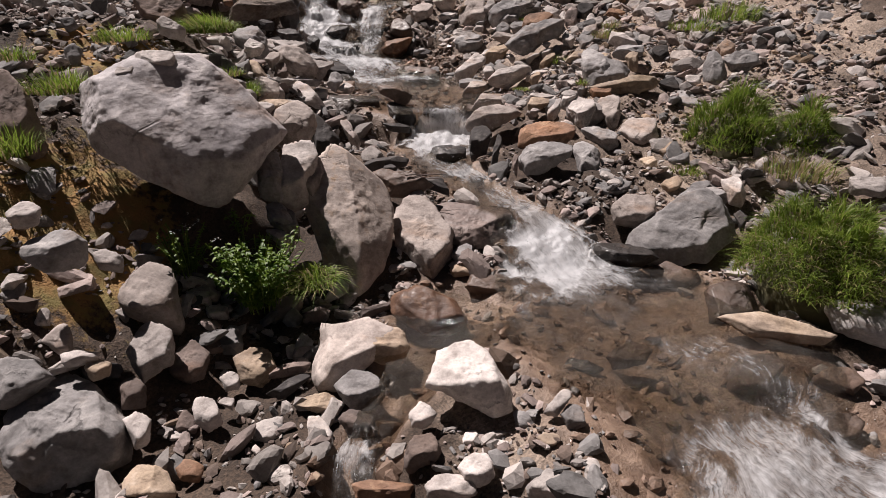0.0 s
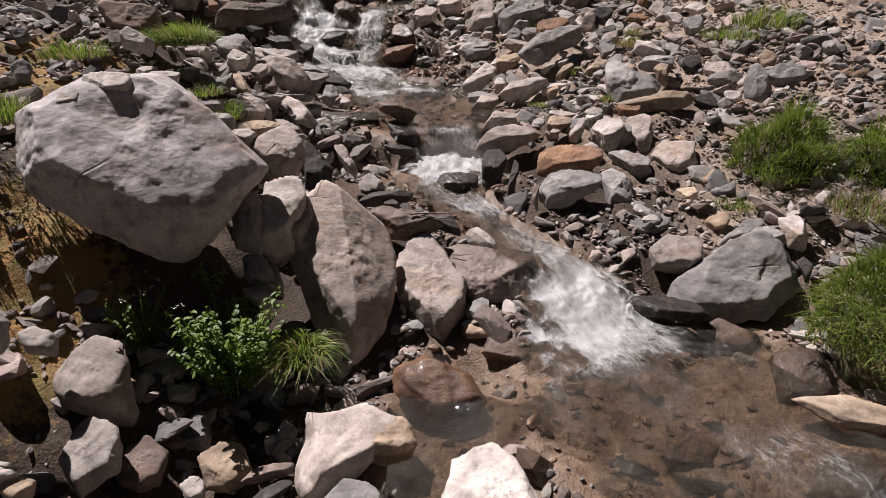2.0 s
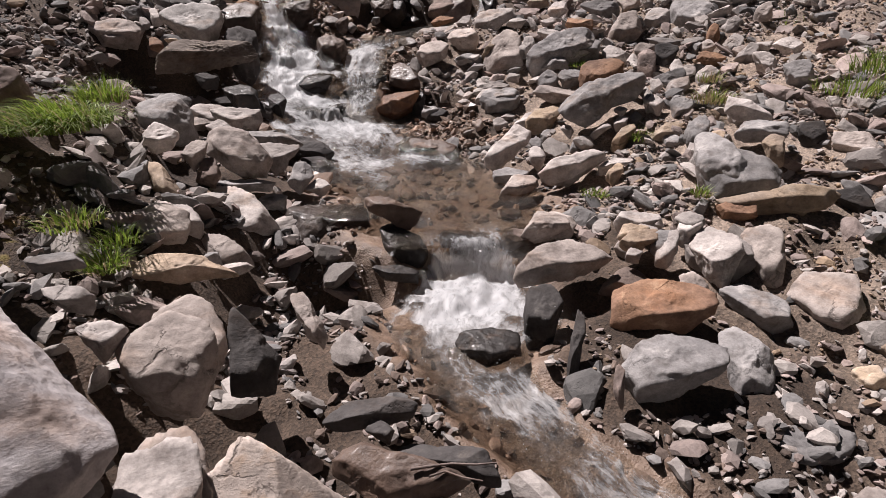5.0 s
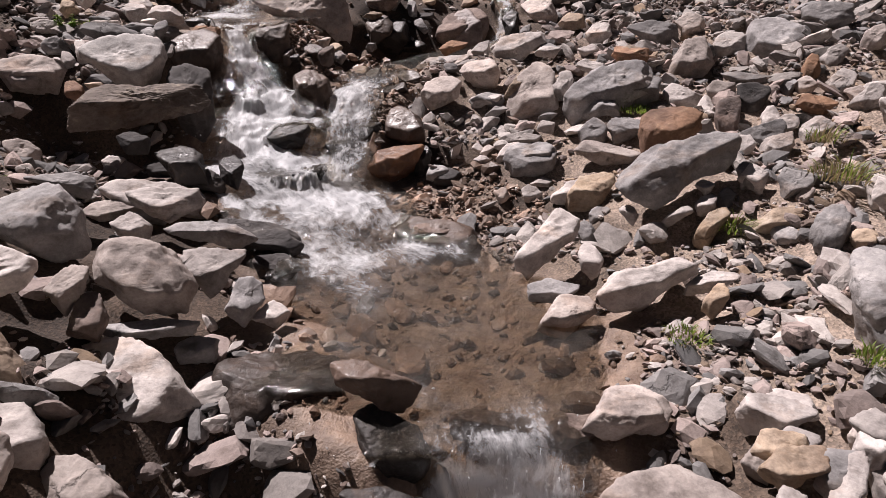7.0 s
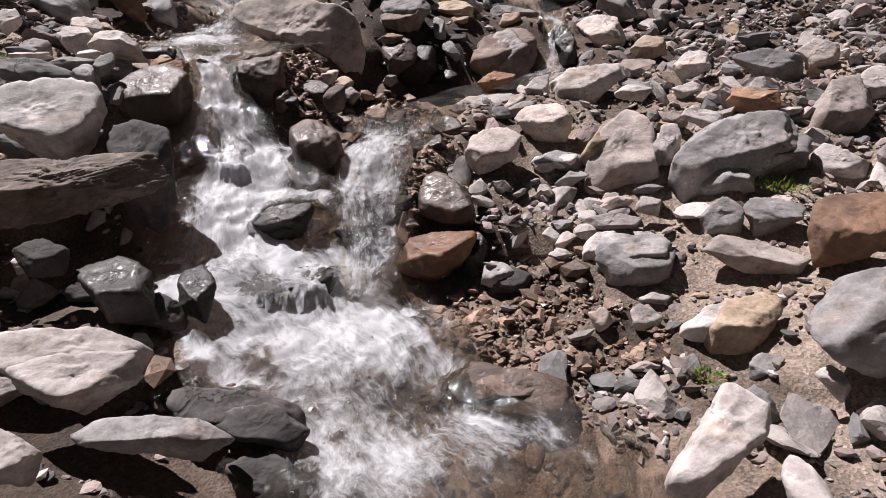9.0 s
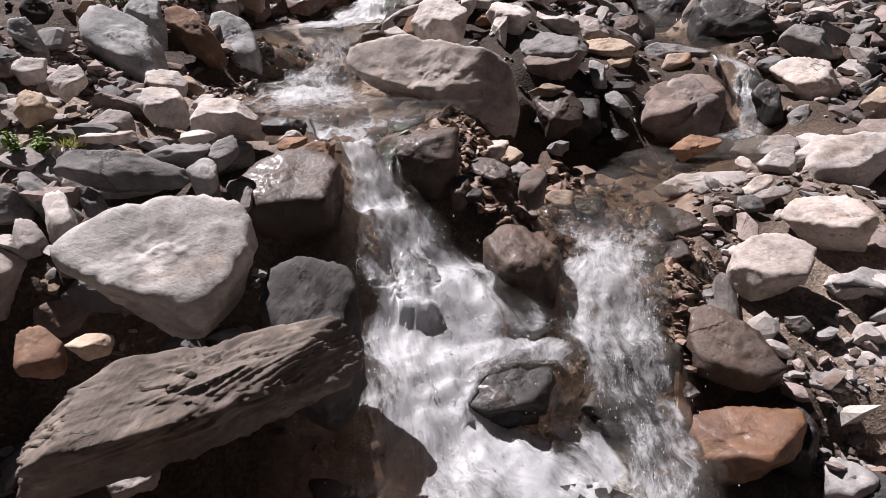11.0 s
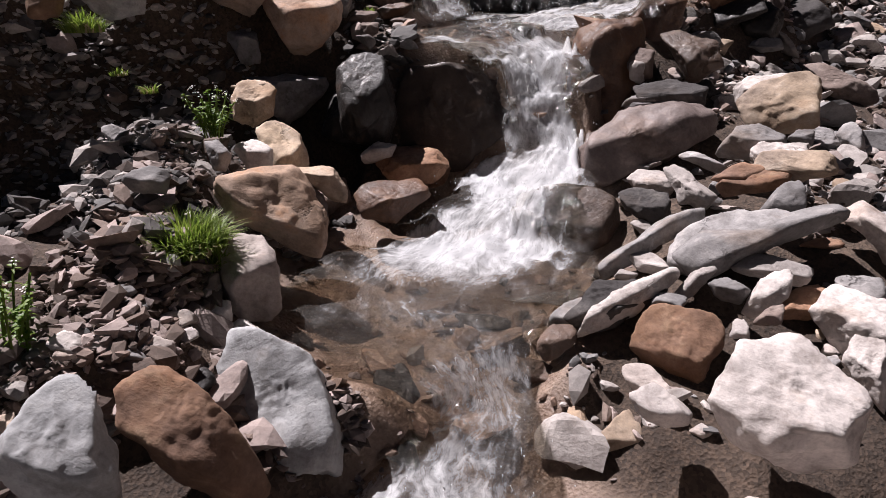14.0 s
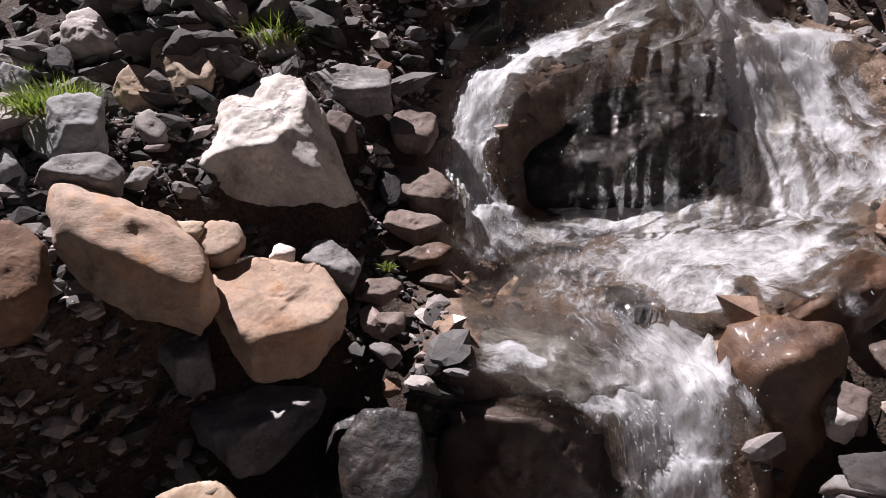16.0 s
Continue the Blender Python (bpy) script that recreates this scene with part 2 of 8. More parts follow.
def water_material():
    """Clear water with ripples; where the foam attribute is high, white broken water in strands along the flow (UV)."""
    n = Nodes("stream_water")
    tc = n.tree.nodes.new("ShaderNodeTexCoord")
    uv, ob = tc.outputs["UV"], tc.outputs["Object"]
    at = n.tree.nodes.new("ShaderNodeAttribute")
    at.attribute_name = "foam"
    foam = at.outputs["Fac"]
    swirl = n.add("ShaderNodeTexNoise", Scale=6.0, Detail=3.0)
    n.link(ob, swirl.inputs["Vector"])
    turn = n.tree.nodes.new("ShaderNodeVectorMath")
    turn.operation = "MULTIPLY_ADD"
    n.link(swirl.outputs["Color"], turn.inputs[0])
    turn.inputs[1].default_value = (0.14, 0.14, 0.0)
    n.link(uv, turn.inputs[2])
    uv = turn.outputs[0]
    strand = n.noise(uv, 14.0, 6, 0.68, (1.0, 2.6, 1.0))
    fine = n.noise(uv, 60.0, 4, 0.7, (1.0, 1.9, 1.0))
    blob = n.noise(ob, 24.0, 6, 0.7)
    clump = n.noise(ob, 5.0, 4, 0.6)
    mask = n.math("ADD", n.math("MULTIPLY", strand, 0.42), n.math("MULTIPLY", blob, 0.26))
    mask = n.math("ADD", mask, n.math("MULTIPLY", clump, 0.2))
    mask = n.math("ADD", mask, n.math("MULTIPLY", fine, 0.1))
    mask = n.math("ADD", mask, n.math("SUBTRACT", n.math("MULTIPLY", foam, 0.54), 0.795))
    fac = n.math("ADD", n.math("MULTIPLY", n.grey(mask, -0.02, 0.22), 0.82), n.math("MULTIPLY", n.grey(mask, -0.14, 0.2), 0.16))
    fac = n.math("MULTIPLY", fac, n.grey(foam, 0.14, 0.42))
    white = n.bsdf
    # froth turns greyer between strands: shading put into its base colour
    n.link(n.mix(n.grey(strand, 0.36, 0.6), (0.55, 0.565, 0.59), (0.74, 0.75, 0.77)), white.inputs["Base Color"])
    white.inputs["Roughness"].default_value = 0.5
    ripple = n.noise(ob, 38.0, 6, 0.65)
    wave = n.noise(ob, 8.0, 4, 0.6)
    nb = n.bump(ripple, 1.0, 0.03, n.bump(wave, 0.9, 0.07))
    n.link(n.bump(mask, 0.25, 0.02, n.bump(fine, 0.12, 0.005)), white.inputs["Normal"])
    back = n.add("ShaderNodeBsdfTranslucent", Color=(0.82, 0.83, 0.85, 1))
    froth = n.add("ShaderNodeMixShader", Fac=0.42)
    n.link(white.outputs[0], froth.inputs[1])
    n.link(back.outputs[0], froth.inputs[2])
    clear = n.add("ShaderNodeBsdfTransparent", Color=(0.86, 0.81, 0.73, 1))
    # grey film: milky water, plus the dull sky reflection put in as colour
    milky_sheen = n.add("ShaderNodeBsdfDiffuse", Color=(0.50, 0.47, 0.43, 1))
    cloudy = n.tree.nodes.new("ShaderNodeMixShader")
    n.link(n.grey(clump, 0.4, 0.7, 0.01, 0.07), cloudy.inputs[0])
    n.link(clear.outputs[0], cloudy.inputs[1])
    n.link(milky_sheen.outputs[0], cloudy.inputs[2])
    gloss = n.add("ShaderNodeBsdfGlossy", Roughness=0.14)
    n.link(nb, gloss.inputs["Normal"])
    fr = n.add("ShaderNodeFresnel", IOR=1.33)
    n.link(nb, fr.inputs["Normal"])
    skin = n.tree.nodes.new("ShaderNodeMixShader")
    n.link(fr.outputs[0], skin.inputs[0])
    n.link(cloudy.outputs[0], skin.inputs[1])
    n.link(gloss.outputs[0], skin.inputs[2])
    both = n.tree.nodes.new("ShaderNodeMixShader")
    n.link(fac, both.inputs[0])
    n.link(skin.outputs[0], both.inputs[1])
    n.link(froth.outputs[0], both.inputs[2])
    rim = n.tree.nodes.new("ShaderNodeAttribute")
    rim.attribute_name = "cover"
    gone = n.tree.nodes.new("ShaderNodeBsdfTransparent")
    ends = n.tree.nodes.new("ShaderNodeMixShader")
    n.link(n.grey(n.math("ADD", rim.outputs["Fac"], n.math("MULTIPLY", n.math("SUBTRACT", blob, 0.5), 0.9)), 0.3, 0.7), ends.inputs[0])
    n.link(gone.outputs[0], ends.inputs[1])
    n.link(both.outputs[0], ends.inputs[2])
    n.link(ends.outputs[0], n.out.inputs["Surface"])
    return n.mat


def leaf_material(name, a, b, trans=0.4):
    n = Nodes(name)
    rnd = n.tree.nodes.new("ShaderNodeNewGeometry").outputs["Random Per Island"]
    n.link(n.mix(rnd, a, b), n.bsdf.inputs["Base Color"])
    n.bsdf.inputs["Roughness"].default_value = 0.5
    tr = n.add("ShaderNodeBsdfTranslucent")
    n.link(n.mix(rnd, tuple(1.5 * c for c in a), tuple(1.4 * c for c in b)), tr.inputs["Color"])
    m = n.add("ShaderNodeMixShader", Fac=trans)
    n.link(n.bsdf.outputs[0], m.inputs[1])
    n.link(tr.outputs[0], m.inputs[2])
    n.link(m.outputs[0], n.out.inputs["Surface"])
    return n.mat


GROUND, WATER = ground_material(), water_material()
EARTH = Nodes("root_mat")
EARTH.link(EARTH.mix(EARTH.noise(EARTH.tree.nodes.new("ShaderNodeTexCoord").outputs["Object"], 30.0), (0.03, 0.035, 0.012), (0.08, 0.065, 0.03)), EARTH.bsdf.inputs["Base Color"])
EARTH.bsdf.inputs["Roughness"].default_value = 0.95
EARTH = EARTH.mat
GRASS = leaf_material("grass_blades", (0.075, 0.13, 0.014), (0.21, 0.27, 0.045))
DRY = leaf_material("dry_grass", (0.22, 0.17, 0.09), (0.33, 0.27, 0.15), 0.25)
LEAF = leaf_material("herb_leaves", (0.055, 0.12, 0.01), (0.16, 0.24, 0.025))
SPRAY = Nodes("water_drops")
SPRAY.bsdf.inputs["Base Color"].default_value = (0.9, 0.92, 0.94, 1)
SPRAY.bsdf.inputs["Roughness"].default_value = 0.3
_tr = SPRAY.add("ShaderNodeBsdfTranslucent", Color=(0.9, 0.92, 0.94, 1))
_mx = SPRAY.add("ShaderNodeMixShader", Fac=0.45)
SPRAY.link(SPRAY.bsdf.outputs[0], _mx.inputs[1])
SPRAY.link(_tr.outputs[0], _mx.inputs[2])
_thin = SPRAY.tree.nodes.new("ShaderNodeBsdfTransparent")
_film = SPRAY.add("ShaderNodeMixShader", Fac=0.45)
SPRAY.link(_mx.outputs[0], _film.inputs[1])
SPRAY.link(_thin.outputs[0], _film.inputs[2])
SPRAY.link(_film.outputs[0], SPRAY.out.inputs["Surface"])
SPRAY = SPRAY.mat

# ---- the stream's course: x, y, water level, half width, broken water 0 to 1 ----
MAIN = [
    (2.4, 0.2, -0.55, 0.8, 0.65), (1.75, 1.55, -0.26, 0.66, 0.74), (1.4, 2.1, -0.13, 0.6, 0.66), (1.25, 2.55, -0.03, 0.6, 0.32),
    (1.05, 3.1, 0, 0.66, 0.2), (0.86, 3.5, 0.02, 0.4, 0.75), (0.72, 3.85, 0.13, 0.27, 1), (0.56, 4.1, 0.24, 0.22, 0.7),
    (0.28, 4.4, 0.33, 0.17, 0.62), (0.02, 4.8, 0.38, 0.22, 0.6), (-0.04, 5.2, 0.4, 0.38, 1), (-0.02, 5.55, 0.43, 0.32, 1),
    (-0.02, 5.7, 0.63, 0.34, 0.68), (-0.12, 6.15, 0.66, 0.56, 0.12), (-0.35, 6.65, 0.67, 0.52, 0.2), (-0.66, 7.15, 0.7, 0.46, 0.75),
    (-0.95, 7.6, 0.83, 0.44, 1), (-1.46, 8, 1.02, 0.48, 0.95), (-1.6, 8.35, 1.2, 0.38, 1), (-1.63, 8.6, 1.35, 0.32, 1),
    (-1.79, 8.82, 1.56, 0.14, 1), (-1.93, 9.07, 1.78, 0.13, 0.9),
]
UPPER = [
    (-1.93, 9.07, 1.78, 0.13, 0.9), (-2.05, 9.5, 1.83, 0.44, 0.4), (-2.26, 10, 1.84, 0.4, 0.75), (-2.3, 10.4, 1.87, 0.26, 0.85),
    (-2.24, 10.62, 1.98, 0.15, 0.52), (-2.32, 10.82, 2.11, 0.3, 0.3), (-2.42, 11.1, 2.13, 0.42, 0.3), (-2.25, 11.45, 2.18, 0.46, 1),
    (-2.05, 11.72, 2.28, 0.31, 1), (-1.88, 11.95, 2.46, 0.19, 1), (-1.89, 12.15, 2.68, 0.17, 1), (-1.88, 12.32, 2.86, 0.26, 1),
    (-1.98, 12.6, 2.965, 0.45, 0.62), (-1.72, 12.95, 3.02, 0.5, 0.82), (-1.2, 13.2, 3.1, 0.34, 1), (-1.02, 13.5, 3.35, 0.52, 1),
    (-1.04, 13.85, 3.71, 0.54, 1), (-1.25, 14.15, 4.02, 0.45, 0.8), (-1.4, 15, 4.8, 0.4, 0.6), (-1.4, 17, 5.9, 0.4, 0.5),
]
SIDE = [
    (-0.95, 7.78, 0.9, 0.16, 0.9), (-0.92, 8.1, 1.03, 0.13, 0.9), (-0.95, 8.45, 1.2, 0.18, 0.7), (-0.92, 8.75, 1.36, 0.2, 0.74),
    (-0.8, 9.15, 1.42, 0.26, 0.3), (-0.55, 9.55, 1.46, 0.22, 0.08), (-0.15, 9.85, 1.5, 0.26, 0.04), (0.2, 10.1, 1.58, 0.1, 0.5),
    (0.28, 10.35, 1.76, 0.06, 0.7), (0.32, 10.6, 1.9, 0.06, 0.6), (0.2, 10.95, 2, 0.2, 0.3), (0.1, 11.6, 2.2, 0.2, 0.3),
]
THREAD = [(-2.3, 12.85, 3.0, 0.2, 0.7), (-2.42, 13.12, 3.14, 0.13, 1.0), (-2.44, 13.35, 3.36, 0.12, 1.0), (-2.3, 13.6, 3.60, 0.14, 0.9), (-1.9, 13.85, 3.74, 0.2, 0.8), (-1.4, 14.05, 3.9, 0.2, 0.8)]
VEIL = [
    (-1.72, 12.98, 3.02, 0.3, 0.5), (-1.7, 13.12, 3.2, 0.34, 0.42), (-1.68, 13.22, 3.5, 0.36, 0.45), (-1.62, 13.4, 3.68, 0.36, 0.5), (-1.5, 13.7, 3.78, 0.36, 0.6),
    (-1.38, 14.0, 3.9, 0.3, 0.65), (-1.34, 14.2, 4.0, 0.3, 0.65),
]
LEDGE = [(-1.93, 12.12, 2.66, 0.12, 1.0), (-2.02, 12.26, 2.84, 0.12, 1.0), (-2.2, 12.38, 2.9, 0.13, 0.85), (-2.42, 12.44, 2.93, 0.12, 0.6), (-2.55, 12.55, 2.96, 0.1, 0.4)]
RILL = [(-0.05, 1.2, -0.42, 0.14, 0.4), (-0.35, 1.9, -0.26, 0.12, 0.5), (-0.38, 2.15, -0.17, 0.1, 0.6), (-0.2, 2.5, -0.07, 0.12, 0.15), (-0.05, 2.85, -0.01, 0.25, 0.03), (0.15, 3.2, 0.0, 0.3, 0.02)]


def course(knots, step=0.014):
    """Smooth samples of a course, by Catmull-Rom."""
    k = np.array(knots, float)
    k[:, 3] *= 1.18
    k = np.vstack([2 * k[0] - k[1], k, 2 * k[-1] - k[-2]])
    rows = []
    for i in range(1, len(k) - 2):
        m = max(2, int(np.linalg.norm(k[i + 1, :3] - k[i, :3]) / step))
        t = (np.arange(m) / m)[:, None]
        a, b, c, d = k[i - 1 : i + 3]
        row = 0.5 * (2 * b + (c - a) * t + (2 * a - 5 * b + 4 * c - d) * t**2 + (3 * b - a - 3 * c + d) * t**3)
        row[:, 2:] = b[2:] + (c - b)[2:] * (t * t * (3 - 2 * t))
        rows.append(row)
    return np.vstack(rows + [k[-2:-1]])


COURSES = {"main": course(MAIN), "upper": course(UPPER), "side": course(SIDE), "thread": course(THREAD), "rill": course(RILL), "veil": course(VEIL), "ledge": course(LEDGE)}
BEDS = np.vstack([COURSES["main"], COURSES["upper"], COURSES["side"], COURSES["thread"], COURSES["rill"]])

FLOW = np.vstack([np.gradient(COURSES[k][:, :2], axis=0) for k in ("main", "upper", "side", "thread", "rill")])
FLOW /= np.linalg.norm(FLOW, axis=1)[:, None] + 1e-9

# ---- the lie of the land: heights along lines at fixed x, for y = 0 to 16 m ----
LINES_X = (-9.0, -5.0, -3.5, -2.5, -1.7, -1.0, 0.0, 1.0, 1.8, 2.8, 4.0, 8.0)
LAND = [
    (1.3, 1.6, 1.9, 2.2, 2.6, 2.9, 3.1, 3.4, 3.7, 4, 4.4, 4.9, 5.3, 5.8, 6.2, 6.5, 6.9),
    (0.2, 0.5, 0.7, 1, 1.4, 1.7, 1.8, 1.85, 2, 2.3, 2.65, 3.05, 3.5, 3.9, 4.5, 5.4, 6.2),
    (-0.2, 0.1, 0.45, 0.85, 1.25, 1.5, 1.5, 1.46, 1.62, 2, 2.25, 2.6, 3, 3.6, 4.3, 5.2, 6.1),
    (-0.45, -0.15, 0.25, 0.72, 1.05, 1.35, 1.4, 1.3, 1.45, 1.78, 1.8, 2.14, 2.5, 3.1, 4.05, 5.1, 6),
    (-0.55, -0.35, -0.1, 0.3, 0.7, 0.92, 0.95, 0.95, 1.1, 1.6, 1.85, 2.2, 2.55, 3, 3.8, 4.9, 5.9),
    (-0.6, -0.4, -0.25, -0.02, 0.25, 0.5, 0.6, 0.68, 0.9, 1.4, 1.7, 2.25, 2.65, 2.98, 3.7, 4.8, 5.7),
    (-0.65, -0.4, -0.14, -0.06, 0.15, 0.4, 0.55, 0.7, 0.9, 1.4, 1.6, 2.05, 2.45, 2.85, 3.45, 4.4, 5.3),
    (-0.75, -0.42, -0.18, -0.08, 0.14, 0.45, 0.7, 0.88, 1.15, 1.55, 1.75, 2.05, 2.35, 2.7, 3.2, 4, 4.8),
    (-0.75, -0.45, -0.2, -0.03, 0.2, 0.52, 0.88, 1.12, 1.3, 1.58, 1.9, 2.1, 2.35, 2.7, 3.2, 3.9, 4.7),
    (-0.5, -0.25, 0, 0.22, 0.48, 0.75, 0.95, 1.3, 1.42, 1.68, 1.95, 2.2, 2.5, 2.85, 3.25, 3.9, 4.6),
    (0, 0.2, 0.4, 0.6, 0.85, 1.1, 1.35, 1.55, 1.7, 1.9, 2.15, 2.4, 2.7, 3, 3.4, 4, 4.6),
    (1.5, 1.7, 2, 2.2, 2.5, 2.8, 3, 3.3, 3.5, 3.8, 4.1, 4.4, 4.7, 5, 5.3, 5.7, 6.1),
]


def smooth_knots(t, n):
    """Cubic weights of the four knots round t in 0..n-1."""
    t = np.clip(t, 0, n - 1.0001)
    i = t.astype(int)
    u = t - i
    w = (-0.5 * u + u**2 - 0.5 * u**3, 1 - 2.5 * u**2 + 1.5 * u**3, 0.5 * u + 2 * u**2 - 1.5 * u**3, -0.5 * u**2 + 0.5 * u**3)
    return [(np.clip(i + k - 1, 0, n - 1), w[k]) for k in range(4)]


# steep little banks: x from, x to, y of the edge, drop
SCARPS = ((-4.2, -2.6, 12.05, 0.55), (-5.4, -3.65, 12.3, 0.3), (-1.9, -0.8, 3.6, 0.22), (-3.2, -1.85, 8.3, 0.6), (-2.8, -1.7, 12.22, 0.65), (-1.25, -0.35, 5.66, 0.28), (-1.1, -0.3, 10.15, 0.25))
# hollows under and before the rocks, and an earth mound (below zero) added to shade the left bank: x, y, radii, depth
PITS = ((-2.4, 12.05, 0.33, 0.27, 0.5), (-3.1, 12.2, 0.42, 0.3, 0.6), (-1.42, 12.1, 0.2, 0.22, 0.45), (-1.98, 8.0, 0.4, 0.35, 0.45), (-0.75, 5.5, 0.3, 0.17, 0.2), (-4.15, 11.3, 0.45, 0.4, 0.5), (-5.05, 11.9, 0.75, 0.9, -1.0), (-1.52, 8.84, 0.17, 0.16, 0.32), (-0.85, 10.0, 0.4, 0.16, 0.2), (-1.2, 9.72, 0.22, 0.16, 0.18), (-3.08, 10.25, 0.3, 0.25, 0.12), (-2.45, 7.8, 0.32, 0.22, 0.3), (-0.15, 8.22, 0.3, 0.1, 0.14))
LAND_A, LX = np.array(LAND), np.array(LINES_X)


def land(x, y):
    """Height of the banks, and how near the water is: 0 in mid-stream, 1 at its edge."""
    x, y = np.asarray(x, float), np.asarray(y, float)
    cx = np.interp(x, LX, np.arange(len(LX)))
    z = 0
    for j, wj in smooth_knots(y, LAND_A.shape[1]):
        fx = np.floor(cx).astype(int).clip(0, len(LX) - 2)
        u = cx - fx
        u = 0.5 * u + 0.5 * u * u * (3 - 2 * u)
        z = z + wj * (LAND_A[fx, j] * (1 - u) + LAND_A[fx + 1, j] * u)
    z = z + 0.4 * (np.maximum(y - 16, 0) + np.minimum(y, 0)) + 0.7 * np.maximum(np.abs(x) - 8.5, 0)
    for x0, x1, edge, drop in SCARPS:
        w = np.clip((x - x0) / 0.3, 0, 1) * np.clip((x1 - x) / 0.3, 0, 1)
        e = edge - y + 0.12 * np.sin(5.0 * x)
        z = z - drop * w * np.clip(e / 0.22 + 0.5, 0, 1) * np.exp(-np.clip(e, 0, 9) / 0.7)
    p = np.stack([x, y, 0 * x], -1).reshape(-1, 3)
    n = (0.07 * fbm(p * 1.6, 3, 5) + 0.035 * fbm(p * 7.0, 3, 9)).reshape(x.shape) - 0.03
    z = z + n
    near = np.full(x.shape, 9.0).ravel()
    level = np.zeros(x.size)
    fx, fy = x.ravel(), y.ravel()
    box = (fx > -4) & (fx < 4) & (fy > -0.5) & (fy < 17.5)
    idx = np.where(box)[0]
    beds, flow = BEDS[::3], FLOW[::3]
    for s in range(0, len(idx), 4000):
        ii = idx[s : s + 4000]
        dx, dy = fx[ii, None] - beds[None, :, 0], fy[ii, None] - beds[None, :, 1]
        along = dx * flow[:, 0] + dy * flow[:, 1]
        d = np.sqrt((dx**2 + dy**2 - along**2).clip(0) / beds[None, :, 3] ** 2 + (along / np.maximum(0.6 * beds[None, :, 3], 0.17)) ** 2)
        k = d.argmin(1)
        near[ii] = d[np.arange(len(ii)), k]
        w = np.exp(-10.0 * (d - d.min(1)[:, None]))
        level[ii] = (w @ beds[:, 2]) / w.sum(1)
    near, level = near.reshape(x.shape), level.reshape(x.shape)
    bed = level - 0.10 * np.clip(1.1 - near**2, 0, 1) - 0.02 + 0.6 * n
    t = np.clip((near - 0.95) / 0.9, 0, 1)
    t = t * t * (3 - 2 * t)
    z = np.where(near < 8, bed * (1 - t) + z * t, z)
    for px, py, rx, ry, deep in PITS:
        z = z - deep * np.clip(1.3 - ((x - px) / rx) ** 2 - ((y - py) / ry) ** 2, 0, 1)
    return z, near


def spread_axis(lo, hi, step, far):
    core = np.arange(lo, hi + 1e-6, step)
    out, s = [], step
    v = 0.0
    while v < far:
        s *= 1.25
        v += s
        out.append(v)
    out = np.array(out)
    return np.concatenate([lo - out[::-1], core, hi + out])


def build_ground():
    ax, ay = spread_axis(-5.0, 5.0, 0.045, 300.0), spread_axis(0.5, 15.5, 0.045, 400.0)
    gx, gy = np.meshgrid(ax, ay)
    z, near = land(gx, gy)
    nx, ny = len(ax), len(ay)
    i = np.arange(ny - 1)[:, None] * nx + np.arange(nx - 1)
    faces = np.stack([i, i + 1, i + nx + 1, i + nx], -1).reshape(-1, 4)
    me = mesh_from("ground", np.stack([gx, gy, z], -1).reshape(-1, 3), faces)
    moss = np.exp(-(((gx + 2.15) / 0.7) ** 2 + ((gy - 3.1) / 0.7) ** 2)) + 0.8 * np.exp(-(((gx + 2.5) / 0.7) ** 2 + ((gy - 4.8) / 0.6) ** 2))
    wet = np.clip((1.35 - near) / 0.35, 0, 1)
    bump = lambda x0, y0, rx, ry: np.exp(-(((gx - x0) / rx) ** 2 + ((gy - y0) / ry) ** 2))
    sand = np.clip(bump(1.4, 6.7, 0.9, 1.2) + bump(-3.0, 9.3, 0.5, 0.7) + bump(3.2, 6.5, 1.0, 2.0) + 0.6 * bump(2.6, 9.5, 1.5, 1.5) + 0.7 * bump(0.3, 2.2, 0.5, 0.6) + 0.7 * bump(0.4, 8.4, 1.1, 1.1) + 0.5 * bump(2.0, 4.4, 0.9, 0.9), 0, 1)
    for key, value in (("moss", moss), ("wet", wet), ("sand", sand)):
        me.attributes.new(key, "FLOAT", "POINT").data.foreach_set("value", value.ravel().astype(np.float32))
    me.materials.append(GROUND)
    return tagged(new("ground", me), "brown gravelly earth slope with mossy patches and wet stream bed", "ground", kind="structure")


build_ground()



# ---- rocks ----
def unit_sphere(level):
    bm = bmesh.new()
    bmesh.ops.create_icosphere(bm, subdivisions=level, radius=1.0)
    v = np.array([q.co[:] for q in bm.verts])
    t = np.array([[q.index for q in fc.verts] for fc in bm.faces])
    bm.free()
    return v / np.linalg.norm(v, axis=1)[:, None], t


SPHERES = {k: unit_sphere(k) for k in (1, 2, 3, 4, 5, 6, 7)}
LOOKS = {
    "a": "lavender-grey", "g": "grey layered", "l": "pale grey", "w": "whitish", "p": "pinkish grey", "t": "tan", "b": "brown",
    "o": "rust-coloured", "d": "dark grey", "D": "wet black", "B": "wet brown", "O": "wet rust-brown", "M": "wet dark brown", "h": "buff weathered", "s": "dark layered schist",
    "r": "white banded", "q": "pale", "u": "blue-grey", "v": "plum-brown", "k": "ochre", "i": "chalky white",
}


def hull_shape(dirs, planes, power):
    """Rounded polyhedron: how far each direction reaches before the planes (normal, distance) close it."""
    n = np.array([q[0] for q in planes])
    d = np.array([q[1] for q in planes])
    g = np.clip(dirs @ n.T, 0, None) / d
    top = g.max(1)
    return dirs * (((g / top[:, None]) ** power).sum(1) ** (-1.0 / power) / top)[:, None]


